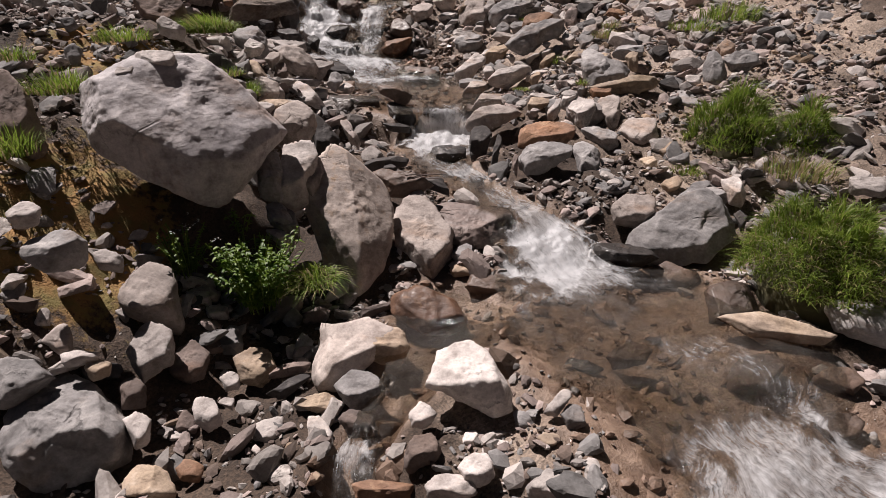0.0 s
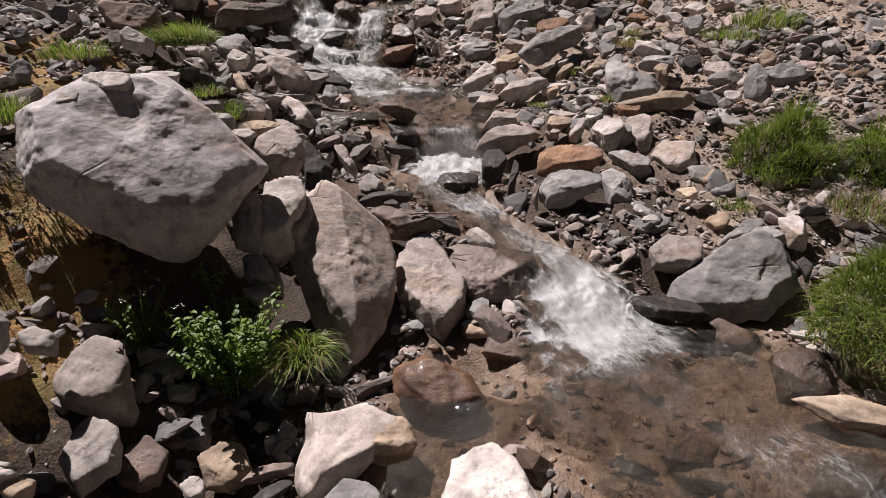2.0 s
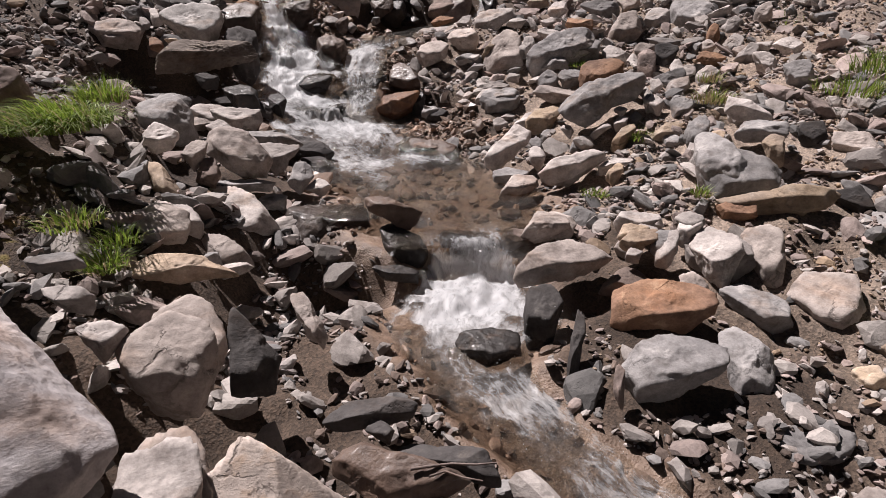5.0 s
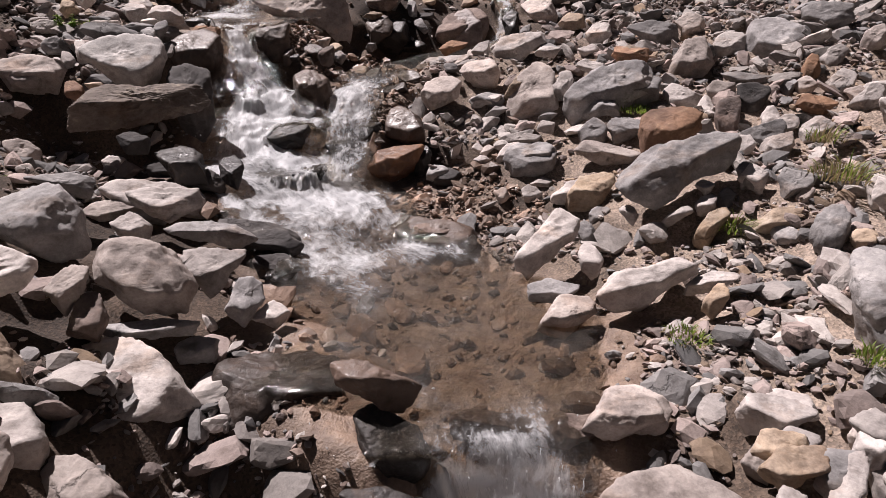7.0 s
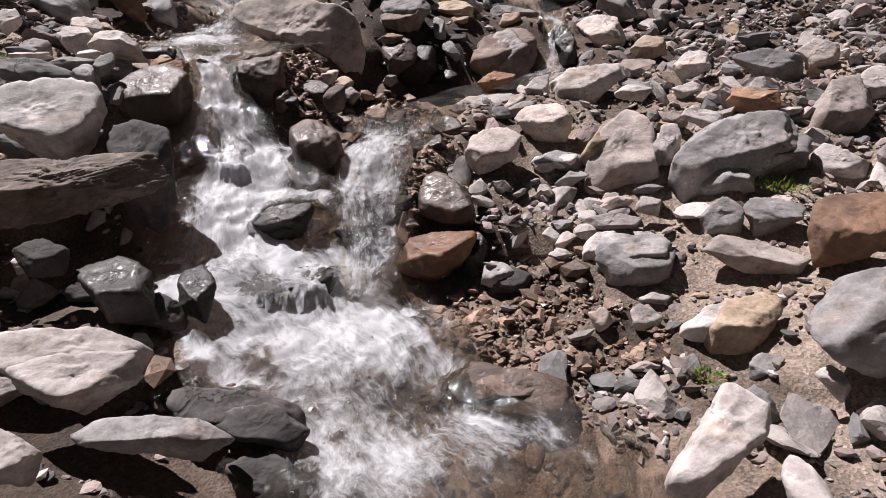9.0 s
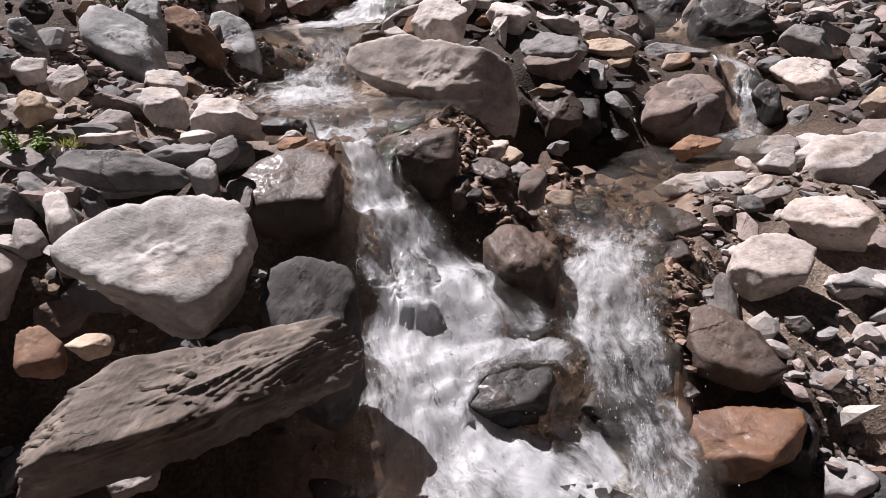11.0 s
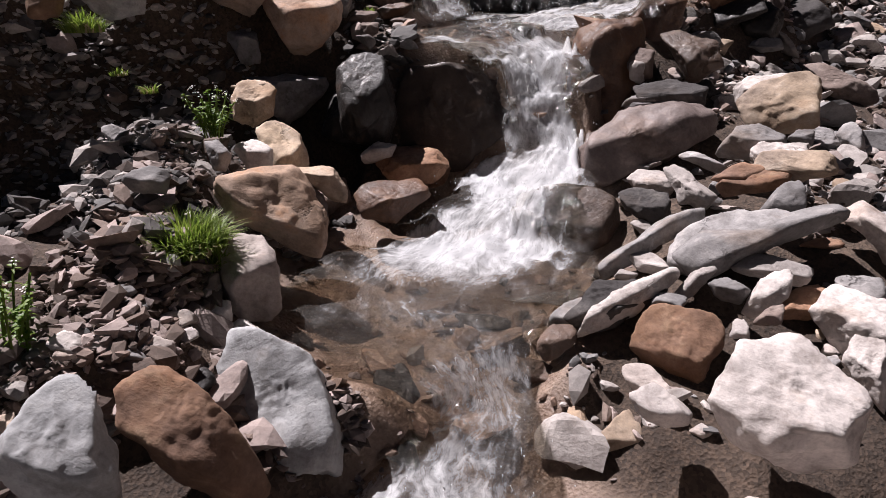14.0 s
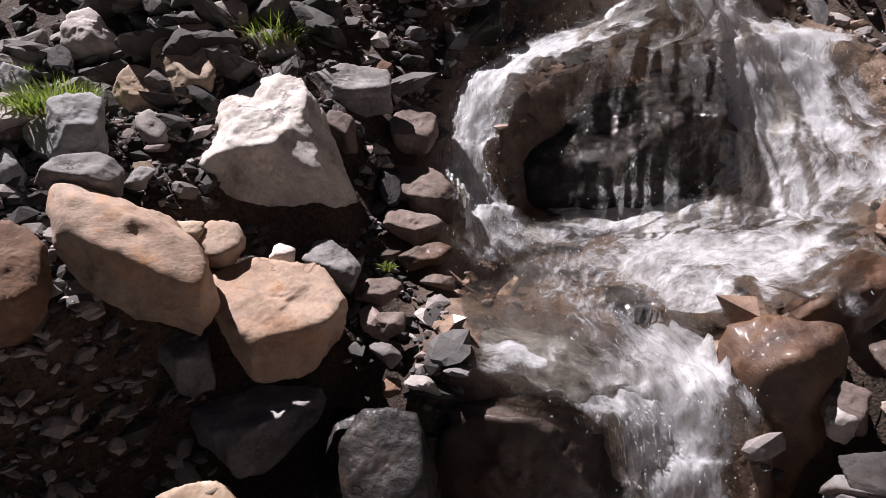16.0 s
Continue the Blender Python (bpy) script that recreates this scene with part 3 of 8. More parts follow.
def convex(pts):
    """The convex outline round some points."""
    pts = sorted(map(tuple, pts))
    ring = []
    for run in (pts, pts[::-1]):
        part_ring = []
        for p in run:
            while len(part_ring) > 1 and (part_ring[-1][0] - part_ring[-2][0]) * (p[1] - part_ring[-2][1]) <= (part_ring[-1][1] - part_ring[-2][1]) * (p[0] - part_ring[-2][0]):
                part_ring.pop()
            part_ring.append(p)
        ring += part_ring[:-1]
    return np.array(ring)


ROCK_COUNT = 0
WASHED = []


def rock(code, x, y, z, yaw, tilt, depth, outline, power=0.0, cut=1.0, flat=False, edge=None):
    """A rock at x, y, z (m): outline is its cross-section (cm: across, up) square to the axis that yaw and tilt give; depth is its
    thickness along that axis. Faces slope off from the section to both sides; a top face and an upright face meet at the height edge
    (a share of the whole height, from the middle). Then all is worn and roughened."""
    global ROCK_COUNT
    ROCK_COUNT += 1
    rng = np.random.default_rng(ROCK_COUNT * 7 + 3)
    pg = np.array(outline, float).reshape(-1, 2) / 100.0
    pg = convex(pg)
    mid = (pg.min(0) + pg.max(0)) / 2
    if np.cross(pg[1] - pg[0], pg[2] - pg[1]) > 0:
        pg = pg[::-1]
    q = pg - mid
    wide, high = np.ptp(q, axis=0)
    size = math.sqrt(wide * high)
    half = depth / 200.0
    planes = []
    for a, b in zip(q, np.roll(q, -1, 0)):
        e = b - a
        if np.linalg.norm(e) < 1e-4:
            continue
        nrm = np.array([-e[1], e[0]]) / np.linalg.norm(e)
        dist = max(nrm @ a, 0.12 * size)
        for side in (-1, 1):
            ph = rng.uniform(0.12, 0.75) * cut
            planes.append((np.array([nrm[0] * math.cos(ph), side * math.sin(ph), nrm[1] * math.cos(ph)]), dist * math.cos(ph)))
    if flat:
        cut = 0.6
    if flat:
        for lo, hi in ((-0.1, 0.1), (-0.2, 0.2)):
            v = np.array([rng.uniform(-0.15, 0.15), -1.0, rng.uniform(lo, hi)])
            planes.append((v / np.linalg.norm(v), half * rng.uniform(0.6, 0.9)))
    else:  # a top face towards the sky, and an upright face below it
        ridge_at = np.array([0.0, -0.85 * half, (rng.uniform(-0.4, -0.06) if edge is None else edge) * high])
        lean = radians(tilt)
        for v in (
            np.array([rng.uniform(-0.25, 0.25) * half, ridge_at[2] - 0.5 * high, 1.35 * half]),
            np.array([rng.uniform(-0.35, 0.35), -math.cos(lean), math.sin(lean) + rng.uniform(-0.1, 0.3 if edge is None else 0.08)]),
            np.array([rng.uniform(-0.7, 0.7), -1.0, rng.uniform(0.0, 0.5)]),
        ):
            v = v / np.linalg.norm(v)
            planes.append((v, max(v @ ridge_at, 0.13 * size)))
    for k in range(3):
        v = np.array([rng.uniform(-0.55, 0.55), 1.0, rng.uniform(-0.55, 0.55)])
        planes.append((v / np.linalg.norm(v), half * rng.uniform(0.75, 1.0)))
    level = 7 if size > 0.9 else 6 if size > 0.5 or code == "s" else 5 if size > 0.15 else 4
    dirs, tris = SPHERES[level]
    # sample more evenly on long rocks
    st = dirs * np.array([wide, depth / 100.0, high])
    st /= np.linalg.norm(st, axis=1)[:, None]
    v = hull_shape(st, planes, power or 60)
    # broken facets: chips struck off the rough hull
    nc = rng.normal(size=(20 if size > 0.3 else 12, 3))
    nc[:, 1] *= 2.0
    nc /= np.linalg.norm(nc, axis=1)[:, None]
    reach = (v @ nc.T).max(0)
    planes += [(nv, rv * (1 - (0.08 if code in "skrqia" else 0.18) * rng.random() ** 2 - 0.012)) for nv, rv in zip(nc, reach)]
    v = hull_shape(st, planes, power or rng.uniform(110, 240))
    for k, (lo, hi) in ((0, (q[:, 0].min(), q[:, 0].max())), (2, (q[:, 1].min(), q[:, 1].max()))):  # keep the full breadth and height
        v[:, k] = np.where(v[:, k] < 0, v[:, k] * (lo / min(v[:, k].min(), -1e-4)), v[:, k] * (hi / max(v[:, k].max(), 1e-4)))
    p = v / size + rng.uniform(-50, 50, 3)
    nrm = v / np.linalg.norm(v, axis=1)[:, None]
    ridge = 1 - 2 * np.abs(fbm(p * 3.1, 3, 8))
    amp = size * (0.026 * fbm(p * 2.4, 3, 3) + 0.015 * ridge + 0.012 * fbm(p * 13.0, 4, 13, 0.55))
    steps = fbm(p * 1.7 + 30, 2, 21) * 5.0  # scars: shallow steps across the faces
    amp = amp + size * (0.0 if code in "ahqs" else 0.006 if code in "ui" else 0.014) * (np.floor(steps) + np.clip((steps % 1.0) * 4 - 3, 0, 1)) * 0.5
    if code in "gsdukvlpwtbri":  # bedding: ledges and ridges along the length, strong in some parts only
        val, vec = np.linalg.eigh(np.cov(q.T))
        run, cross = vec[:, 1], vec[:, 0]
        al, ac = (v[:, [0, 2]] @ run) / size, (v[:, [0, 2]] @ cross) / size
        w3 = np.stack([al * 1.1, ac * (11.0 if code == "s" else 3.5) + (0.2 if code == "s" else 0.6) * fbm(p * 1.2, 2, 4), v[:, 1] / size * 3.0], -1) + rng.uniform(0, 9, 3)
        ledge = fbm(w3, 3, 15)
        if code == "s":  # slaty breaks: each ledge drops off sharply
            ledge = 0.5 * ((ledge * 2.5) % 1.0)
        amp = amp + size * (0.034 if code == "s" else 0.02 if code == "a" else 0.024) * (np.abs(ledge) * 2 - 0.6) * np.clip(fbm(p * 1.3 + 5, 2, 6) + (0.9 if code == "s" else 0.4), 0, 1)
    v = v + nrm * (amp * (0.65 if code in "ah" else 1.0))[:, None]
    ya, ti = radians(yaw), radians(tilt)
    ahead = np.array([-math.sin(ya) * math.cos(ti), math.cos(ya) * math.cos(ti), math.sin(ti)])
    right = np.array([math.cos(ya), math.sin(ya), 0.0])
    up = np.cross(right, ahead)
    rot = np.stack([right, ahead, up], 1)
    world_z = v @ rot[2]
    low = np.where(world_z < -0.12 * size, world_z + 0.12 * size, 0.0)
    v = v + np.outer((0.9 if x > 0.3 and 4.5 < y < 10.0 else 0.35) * low, rot[2])  # its foot goes down into the bank
    kind = "boulder" if size > 0.32 else "rock" if size > 0.13 else "stone"
    me = mesh_from(kind, v, tris)
    me.materials.append(MATS[code])
    ob = new(kind, me)
    m = np.eye(4)
    m[:3, :3] = rot
    m[:3, 3] = np.array([x, y, z]) + rot @ np.array([mid[0], 0, mid[1]])
    ob.matrix_world = Matrix(m.tolist())
    WASHED.append(v @ rot.T + m[:3, 3])
    big = "large" if size > 0.5 else "medium-sized" if size > 0.25 else "small"
    form = "long flat" if wide > 2.0 * high else "upright" if high > 1.25 * wide else "angular"
    place = "in the stream" if code in "DBOM" else "on the rubble bank"
    tagged(ob, f"{big} {form} {LOOKS[code]} {kind} {place}", "boulder" if kind == "boulder" else "rock", group={"boulder": "boulders along the stream", "rock": "rocks along the stream", "stone": "stones along the stream"}[kind])
    return ob


rock("g", -1.66, 2.12, -0.07, 38, -46, 43, (-20, 16, 7, 28, 24, -5, 18, -26, 0, -28, -15, -22, -24, -8))
rock("g", -1.83, 2.21, 0.12, 40, -41, 19, (-6, 14, 5, 8, 11, -2, -7, -7, -13, -6))
rock("g", -1.83, 2.62, 0.58, 35, -32, 20, (-13, 6, 6, 9, 14, -1, 10, -10, -5, -9, -12, -2))
rock("l", -1.98, 2.69, 0.73, 36, -29, 12, (-7, 1, 2, 6, 8, 1, 5, -6, -4, -6))
rock("p", -1.53, 2.83, 0.23, 28, -37, 28, (-16, 2, -6, 13, 4, 17, 11, 10, 13, -21, 0, -17, -14, -5))
rock("l", -1.67, 2.75, 0.46, 31, -34, 11, (-6, 5, 0, 6, 7, -1, 5, -7, -5, -4))
rock("l", -1.45, 2.54, 0.07, 30, -42, 20, (-10, 1, 2, 14, 12, 5, 8, -9, -5, -13, -9, -6))
rock("b", -1.30, 2.62, -0.05, 26, -43, 17, (-10, 1, 3, 10, 10, 1, 6, -10, -3, -10, -9, -5))
rock("t", -0.99, 2.68, -0.12, 20, -45, 16, (-10, 5, -2, 11, 8, 7, 10, -5, 2, -11, -8, -7))
rock("l", -1.09, 2.58, -0.14, 23, -46, 8, (-5, 2, 0, 5, 5, 0, 4, -5, -3, -5))
rock("b", -1.44, 2.32, -0.01, 32, -45, 11, (-5, 6, 3, 7, 6, -1, 3, -8, -6, -6))
rock("l", -1.66, 2.34, 0.15, 35, -41, 9, (-7, 5, -2, 4, 8, 0, 5, -3, -4, -2))
rock("t", -1.58, 2.33, 0.10, 34, -42, 9, (-5, 2, -1, 6, 6, 1, 4, -4, -3, -4))
rock("l", -1.12, 2.33, -0.15, 26, -48, 12, (-6, 6, -2, 9, 5, 4, 6, -6, -1, -8, -6, -3))
rock("l", -1.06, 2.42, -0.16, 24, -48, 6, (-4, 1, -1, 3, 4, 1, 2, -4))
rock("l", -1.36, 2.16, -0.09, 32, -48, 11, (-5, 5, 1, 8, 6, 1, 3, -8, -3, -7))
rock("l", -0.82, 2.26, -0.21, 20, -51, 11, (-7, 0, -4, 7, 8, 6, 5, -3, -1, -7))
rock("w", -0.56, 2.22, -0.20, 14, -52, 13, (-6, 9, -2, 11, 5, 0, 5, -11, -2, -10, -5, -3))
rock("g", -0.41, 2.44, -0.09, 9, -49, 18, (-12, 2, -4, 11, 7, 7, 13, -2, 9, -9, -4, -10))
rock("p", -0.46, 2.69, -0.04, 10, -45, 31, (-18, -4, -14, 16, 5, 18, 22, 7, 6, -4, -9, -17, -22, -15))
rock("t", -0.31, 2.74, -0.03, 7, -45, 19, (-14, 3, -5, 10, 7, 8, 14, -3, 10, -10, -9, -9))
rock("t", -0.61, 2.41, -0.15, 14, -49, 13, (-12, 2, 0, 5, 11, 2, 11, -6, -1, -5))
rock("w", 0.12, 2.39, 0.03, -3, -48, 30, (-20, -8, -16, 10, -1, 18, 14, 8, 19, -4, 20, -14, 11, -17, -7, -11))
rock("l", -0.83, 2.07, -0.28, 22, -54, 15, (-8, 6, -2, 10, 8, 1, 8, -9, -4, -8, -9, -2))
rock("b", -0.40, 2.25, -0.14, 10, -52, 11, (-8, 2, -2, 7, 8, 2, 6, -6, -4, -6))
rock("b", -0.09, 2.04, -0.12, 2, -54, 13, (-8, -2, -3, 7, 4, 8, 8, 0, 5, -8, -6, -8))
rock("w", 0.14, 1.94, -0.12, -4, -56, 12, (-8, 0, -3, 7, 3, 7, 8, -2, 3, -7, -4, -6))
rock("l", 0.03, 1.88, -0.15, -1, -57, 12, (-11, 0, -4, 5, 5, 5, 11, -2, 5, -5, -9, -5))
rock("o", -0.25, 1.91, -0.21, 7, -57, 13, (-13, 3, -2, 5, 13, 1, 13, -5, -11, -4))
rock("l", 0.44, 1.86, -0.14, -13, -57, 12, (-10, -1, -1, 6, 7, 7, 10, -4, -8, -7))
rock("l", -0.09, 2.20, -0.05, 2, -51, 10, (-6, 0, -1, 6, 6, 0, 2, -6, -5, -5))
rock("g", 0.58, 2.18, -0.05, -15, -51, 10, (-6, 0, -2, 6, 4, 5, 6, -3, -1, -6))
rock("l", 0.52, 2.24, -0.02, -13, -49, 10, (-6, -5, 2, 7, 6, 5, 0, -6))
rock("t", -1.25, 1.96, -0.21, 33, -52, 15, (-10, 3, -2, 9, 9, 2, 9, -10, -10, -3))
rock("o", -1.11, 2.04, -0.22, 29, -52, 8, (-5, 3, 0, 5, 6, -1, 3, -6, -4, -3))
rock("d", -0.78, 2.53, -0.14, 17, -47, 13, (-11, -2, 7, 5, 11, 2, -3, -6))
rock("b", -0.79, 2.62, -0.11, 17, -46, 10, (-11, -2, -3, 4, 11, 2, 8, -2))
rock("t", 0.11, 3.54, 0.02, -2, -38, 10, (-7, 0, 0, 5, 7, 2, 7, -4, -4, -5))
rock("B", 0.33, 3.42, -0.02, -6, -39, 22, (-19, -4, -10, 10, 9, 9, 19, -4, 1, -10))
rock("O", -0.08, 3.08, -0.01, 1, -68, 22, (-23, 10, -7, 18, 13, 7, 22, -10, -3, -17, -19, -5), flat=True)
rock("D", 1.20, 3.69, 0.06, -18, -35, 23, (-23, 1, -9, 8, 13, 8, 22, 0, 11, -8, -15, -7))
rock("g", 1.64, 3.88, 0.16, -23, -55, 35, (-35, -18, -12, 18, 12, 28, 32, 18, 36, 0, 18, -21, -13, -28), flat=True)
rock("p", 1.36, 4.07, 0.25, -18, -31, 22, (-16, -1, -6, 11, 9, 10, 16, -2, 8, -11, -13, -11))
rock("B", 1.52, 3.58, -0.05, -23, -68, 14, (-16, 1, -6, 9, 15, 3, 10, -8, -8, -10), flat=True)
rock("B", 1.73, 3.21, -0.04, -28, -68, 17, (-16, 0, -10, 14, 5, 18, 16, -6, -8, -19), flat=True)
rock("t", 1.81, 2.85, -0.01, -32, -65, 20, (-30, -4, -8, 8, 28, 5, 26, 0, -10, -9), flat=True)
rock("g", 2.19, 2.80, 0.08, -38, -37, 23, (-15, 1, -9, 11, 12, 8, 16, -8, -7, -7))
rock("B", 1.59, 2.60, -0.10, -32, -43, 20, (-11, -14, -10, 2, 9, 13, 13, 6, 8, -8))
rock("B", 0.97, 2.69, -0.05, -20, -44, 15, (-11, -5, -2, 7, 11, 4, 8, -4, -6, -9))
rock("b", -2.43, 3.53, 1.05, 34, -21, 31, (-7, 26, 3, 20, 9, -10, 7, -25, -2, -25, -16, -13))
rock("o", 3.54, 5.30, 0.85, -34, -20, 29, (-22, 0, -18, 11, 11, 7, 23, -10, -13, -12))
rock("g", 3.76, 6.39, 1.32, -30, -15, 23, (-12, -2, -8, 14, 9, 12, 12, -12, -6, -15))
rock("l", 2.82, 3.87, 0.48, -36, -27, 14, (-11, 3, 8, 8, 11, -5, -7, -6))
rock("a", -1.57, 3.63, 0.95, 23, -48, 62, (-53, 27, -47, 35, -19, 54, 17, 51, 30, 38, 59, -14, 48, -27, 18, -47, 4, -49, -11, -39, -38, -22, -51, -7), flat=True)
rock("l", -0.91, 3.71, 0.62, 17, -34, 25, (-8, 17, -1, 22, 12, 17, 13, 9, 4, -16, -3, -21, -13, -14))
rock("g", -1.06, 3.58, 0.65, 21, -34, 16, (-7, 2, 4, 15, 9, 14, 5, -16, -7, -11))
rock("g", -0.96, 3.44, 0.41, 20, -39, 17, (-9, 7, -2, 11, 7, 2, 8, -12, 0, -11, -8, -3))
rock("l", -0.97, 3.33, 0.34, 21, -42, 11, (-7, 6, 2, 6, 7, -5, 0, -6))
rock("p", -0.13, 3.76, 0.17, 1, -42, 40, (-20, 12, -7, 35, 8, 30, 20, 8, 19, -19, 10, -33, -5, -27, -16, -7))
rock("v", 0.21, 3.90, 0.15, -5, -41, 39, (-31, 19, -6, 22, 20, 15, 29, 2, 26, -10, 8, -21, -13, -16, -18, 10))
rock("p", -1.02, 4.17, 0.82, 16, -28, 25, (-15, 6, 0, 16, 14, 10, 15, -4, 6, -16, -9, -10))
rock("d", -0.87, 4.48, 0.69, 13, -29, 20, (-9, 16, 10, -4, 7, -14, -8, -15))
rock("g", 1.82, 4.25, 0.29, -30, -33, 21, (-13, -10, -1, 7, 12, 13, 9, 0, -10, -13))
rock("g", 1.94, 4.14, 0.32, -32, -33, 15, (-11, 1, -4, 7, 10, 1, 8, -6, -5, -7))
rock("l", 2.05, 4.09, 0.37, -34, -32, 16, (-10, 7, 0, 11, 8, 0, 8, -9, -1, -9))
rock("d", 2.00, 3.83, 0.25, -36, -35, 10, (-5, 3, -2, 7, 4, 3, 4, -7))
rock("g", 1.26, 4.41, 0.27, -21, -34, 22, (-17, -2, -4, 10, 16, 10, 11, -3, -1, -11))
rock("p", -0.89, 3.77, 0.62, 19, -39, 25, (-10, 18, 1, 21, 11, 14, 12, -4, 5, -22, -3, -13))
rock("h", -0.60, 3.65, 0.34, 12, -30, 46, (-26, 6, -19, 36, -10, 46, 6, 50, 18, 38, 25, 24, 28, 5, 25, -15, 18, -36, 10, -48, -3, -48, -11, -40, -18, -25), edge=-0.42)

rock("g", -0.97, 3.44, 0.42, 24, -45, 16, (-8, 8, 0, 11, 8, -5, 8, -13, -7, -3))
rock("l", -0.96, 3.34, 0.34, 25, -48, 11, (-7, 5, 0, 6, 7, -5, 5, -7, -5, 0))
rock("o", 0.87, 5.08, 0.54, -18, -34, 27, (-23, -11, -20, 4, -6, 12, 18, 11, 23, 3, 9, -10, -15, -15))
rock("g", 1.33, 5.12, 0.50, -25, -34, 22, (-17, 5, -6, 10, 12, 7, 17, -5, 3, -11))
rock("p", 1.64, 5.11, 0.54, -30, -32, 26, (-16, -1, -10, 12, 10, 17, 17, -4, 12, -13, -6, -9))
rock("l", 1.26, 5.41, 0.68, -22, -30, 24, (-18, 1, -11, 12, 15, 2, 18, -3, 8, -12, -12, -7))
rock("p", 1.45, 5.36, 0.67, -25, -30, 20, (-11, 10, -1, 17, 7, 11, 12, -15, 2, -13))
rock("p", 0.44, 5.38, 0.64, -10, -32, 26, (-24, -10, -15, 3, 1, 11, 24, 2, 12, -6, -21, -12))
rock("d", 0.32, 5.12, 0.48, -9, -36, 18, (-9, -10, -9, 10, 4, 14, 9, 4, 4, -12, -5, -14))
rock("d", 0.43, 4.88, 0.44, -11, -38, 16, (-4, -18, -1, 15, 4, 18, 4, 3, 0, -17))
rock("g", 0.81, 4.71, 0.46, -19, -38, 25, (-21, -7, -16, 5, -6, 11, 17, 13, 21, 5, 8, -8, -16, -14))
rock("g", 1.15, 4.76, 0.42, -25, -37, 23, (-13, 9, -9, 16, 10, 6, 11, -6, 6, -16, -2, -15))
rock("b", 0.56, 4.63, 0.42, -15, -40, 7, (-2, -2, -2, 8, 2, 4, 3, -7))
rock("D", 0.04, 4.92, 0.42, -4, -38, 19, (-15, 4, 0, 9, 15, 8, 15, -4, 0, -9, -12, -2))
rock("l", 1.25, 4.65, 0.33, -28, -39, 10, (-7, -4, -2, 5, 7, 1, 6, -4))
rock("g", 1.28, 4.44, 0.27, -30, -42, 21, (-16, 1, -5, 10, 13, 9, 7, -4, -3, -12, -12, -10))
rock("t", 1.82, 4.86, 0.47, -34, -34, 14, (-8, -8, -7, 1, 3, 8, 9, 2, 6, -6))
rock("g", 2.19, 5.49, 0.71, -34, -58, 20, (-22, 8, -11, 14, 19, -1, 19, -11, 3, -12, -17, -3), flat=True)
rock("t", 1.67, 5.72, 0.83, -26, -60, 18, (-32, -9, -1, 9, 31, 12, 25, 1, -15, -11), flat=True)
rock("p", 0.41, 5.74, 0.70, -8, -29, 16, (-14, -6, -4, 7, 12, 5, 14, -2, -3, -7))
rock("t", 0.84, 5.54, 0.72, -16, -29, 10, (-8, -3, -5, 4, 8, 5, 5, -4))
rock("l", 1.14, 5.55, 0.77, -20, -28, 12, (-8, 1, -2, 7, 7, 2, 3, -7))
rock("g", 0.97, 5.43, 0.71, -18, -30, 11, (-6, -4, -4, 6, 4, 7, 7, -3, -1, -7))
# weir block: dark colour includes the shade on its undercut front
rock("M", -0.87, 5.97, 0.48, 20, -37, 48, (-23, 21, -5, 29, 27, 17, 28, 5, 23, -19, 10, -30, -16, -18, -24, -4), edge=0.15)
rock("D", -0.39, 5.71, 0.59, 8, -40, 22, (-13, 10, -5, 14, 10, 4, 14, -5, 10, -14, -1, -12, -10, -3))
rock("d", -0.43, 4.33, 0.50, 7, -42, 15, (-16, -2, -6, 6, 17, 4, 15, -3, -9, -5))
rock("d", -0.38, 4.26, 0.48, 6, -43, 7, (-5, 1, 0, 4, 5, 0, 3, -4))
rock("B", -0.29, 4.12, 0.42, 4, -62, 19, (-24, 6, -11, 12, 8, 4, 24, -2, 17, -8, -7, -11), flat=True)
rock("d", -0.13, 4.21, 0.38, -1, -46, 18, (-19, 7, 1, 7, 11, 5, 18, -7, 9, -2))
rock("p", -0.74, 4.84, 0.61, 12, -35, 15, (-7, 9, -3, 12, 7, -7, 5, -12, -1, -7))
rock("p", -1.04, 4.28, 0.80, 21, -36, 28, (-14, 7, 7, 20, 15, 13, 15, -2, 4, -20, -9, -18, -15, -7))
rock("l", -1.21, 4.15, 0.93, 26, -33, 11, (-7, 6, 2, 5, 8, 1, 0, -6))
rock("p", -1.52, 5.28, 0.88, 23, -28, 20, (-13, 5, 0, 11, 13, 3, 13, -8, -2, -11))
rock("t", -1.32, 4.98, 0.79, 21, -31, 25, (-24, 4, -10, 7, 9, 2, 25, -8, 10, -7, -22, -3))
rock("l", -1.36, 4.27, 1.01, 28, -30, 10, (-7, 5, 1, 5, 8, -1, 6, -6, -2, -3))
rock("l", -1.75, 4.47, 1.22, 33, -24, 10, (-8, 2, -4, 4, 10, 2, 7, -4, -8, -3))
rock("l", -1.98, 4.71, 1.41, 34, -20, 16, (-9, 4, -2, 9, 10, -2, 6, -9, -7, -4))
rock("p", -3.06, 8.21, 1.56, 25, -15, 29, (-21, 8, 4, 13, 24, 2, 14, -13, -10, -7))
rock("g", -1.50, 4.45, 1.06, 29, -28, 10, (-9, 3, 5, 3, 9, -4, -5, -3))
rock("g", -1.90, 6.37, 1.18, 32, -26, 29, (-17, 6, -8, 15, 7, 16, 17, 4, 16, -16, 0, -17, -14, -5))
rock("w", -1.76, 5.93, 1.15, 34, -28, 16, (-9, 2, 0, 9, 10, 1, 8, -6, -3, -8, -10, -3))
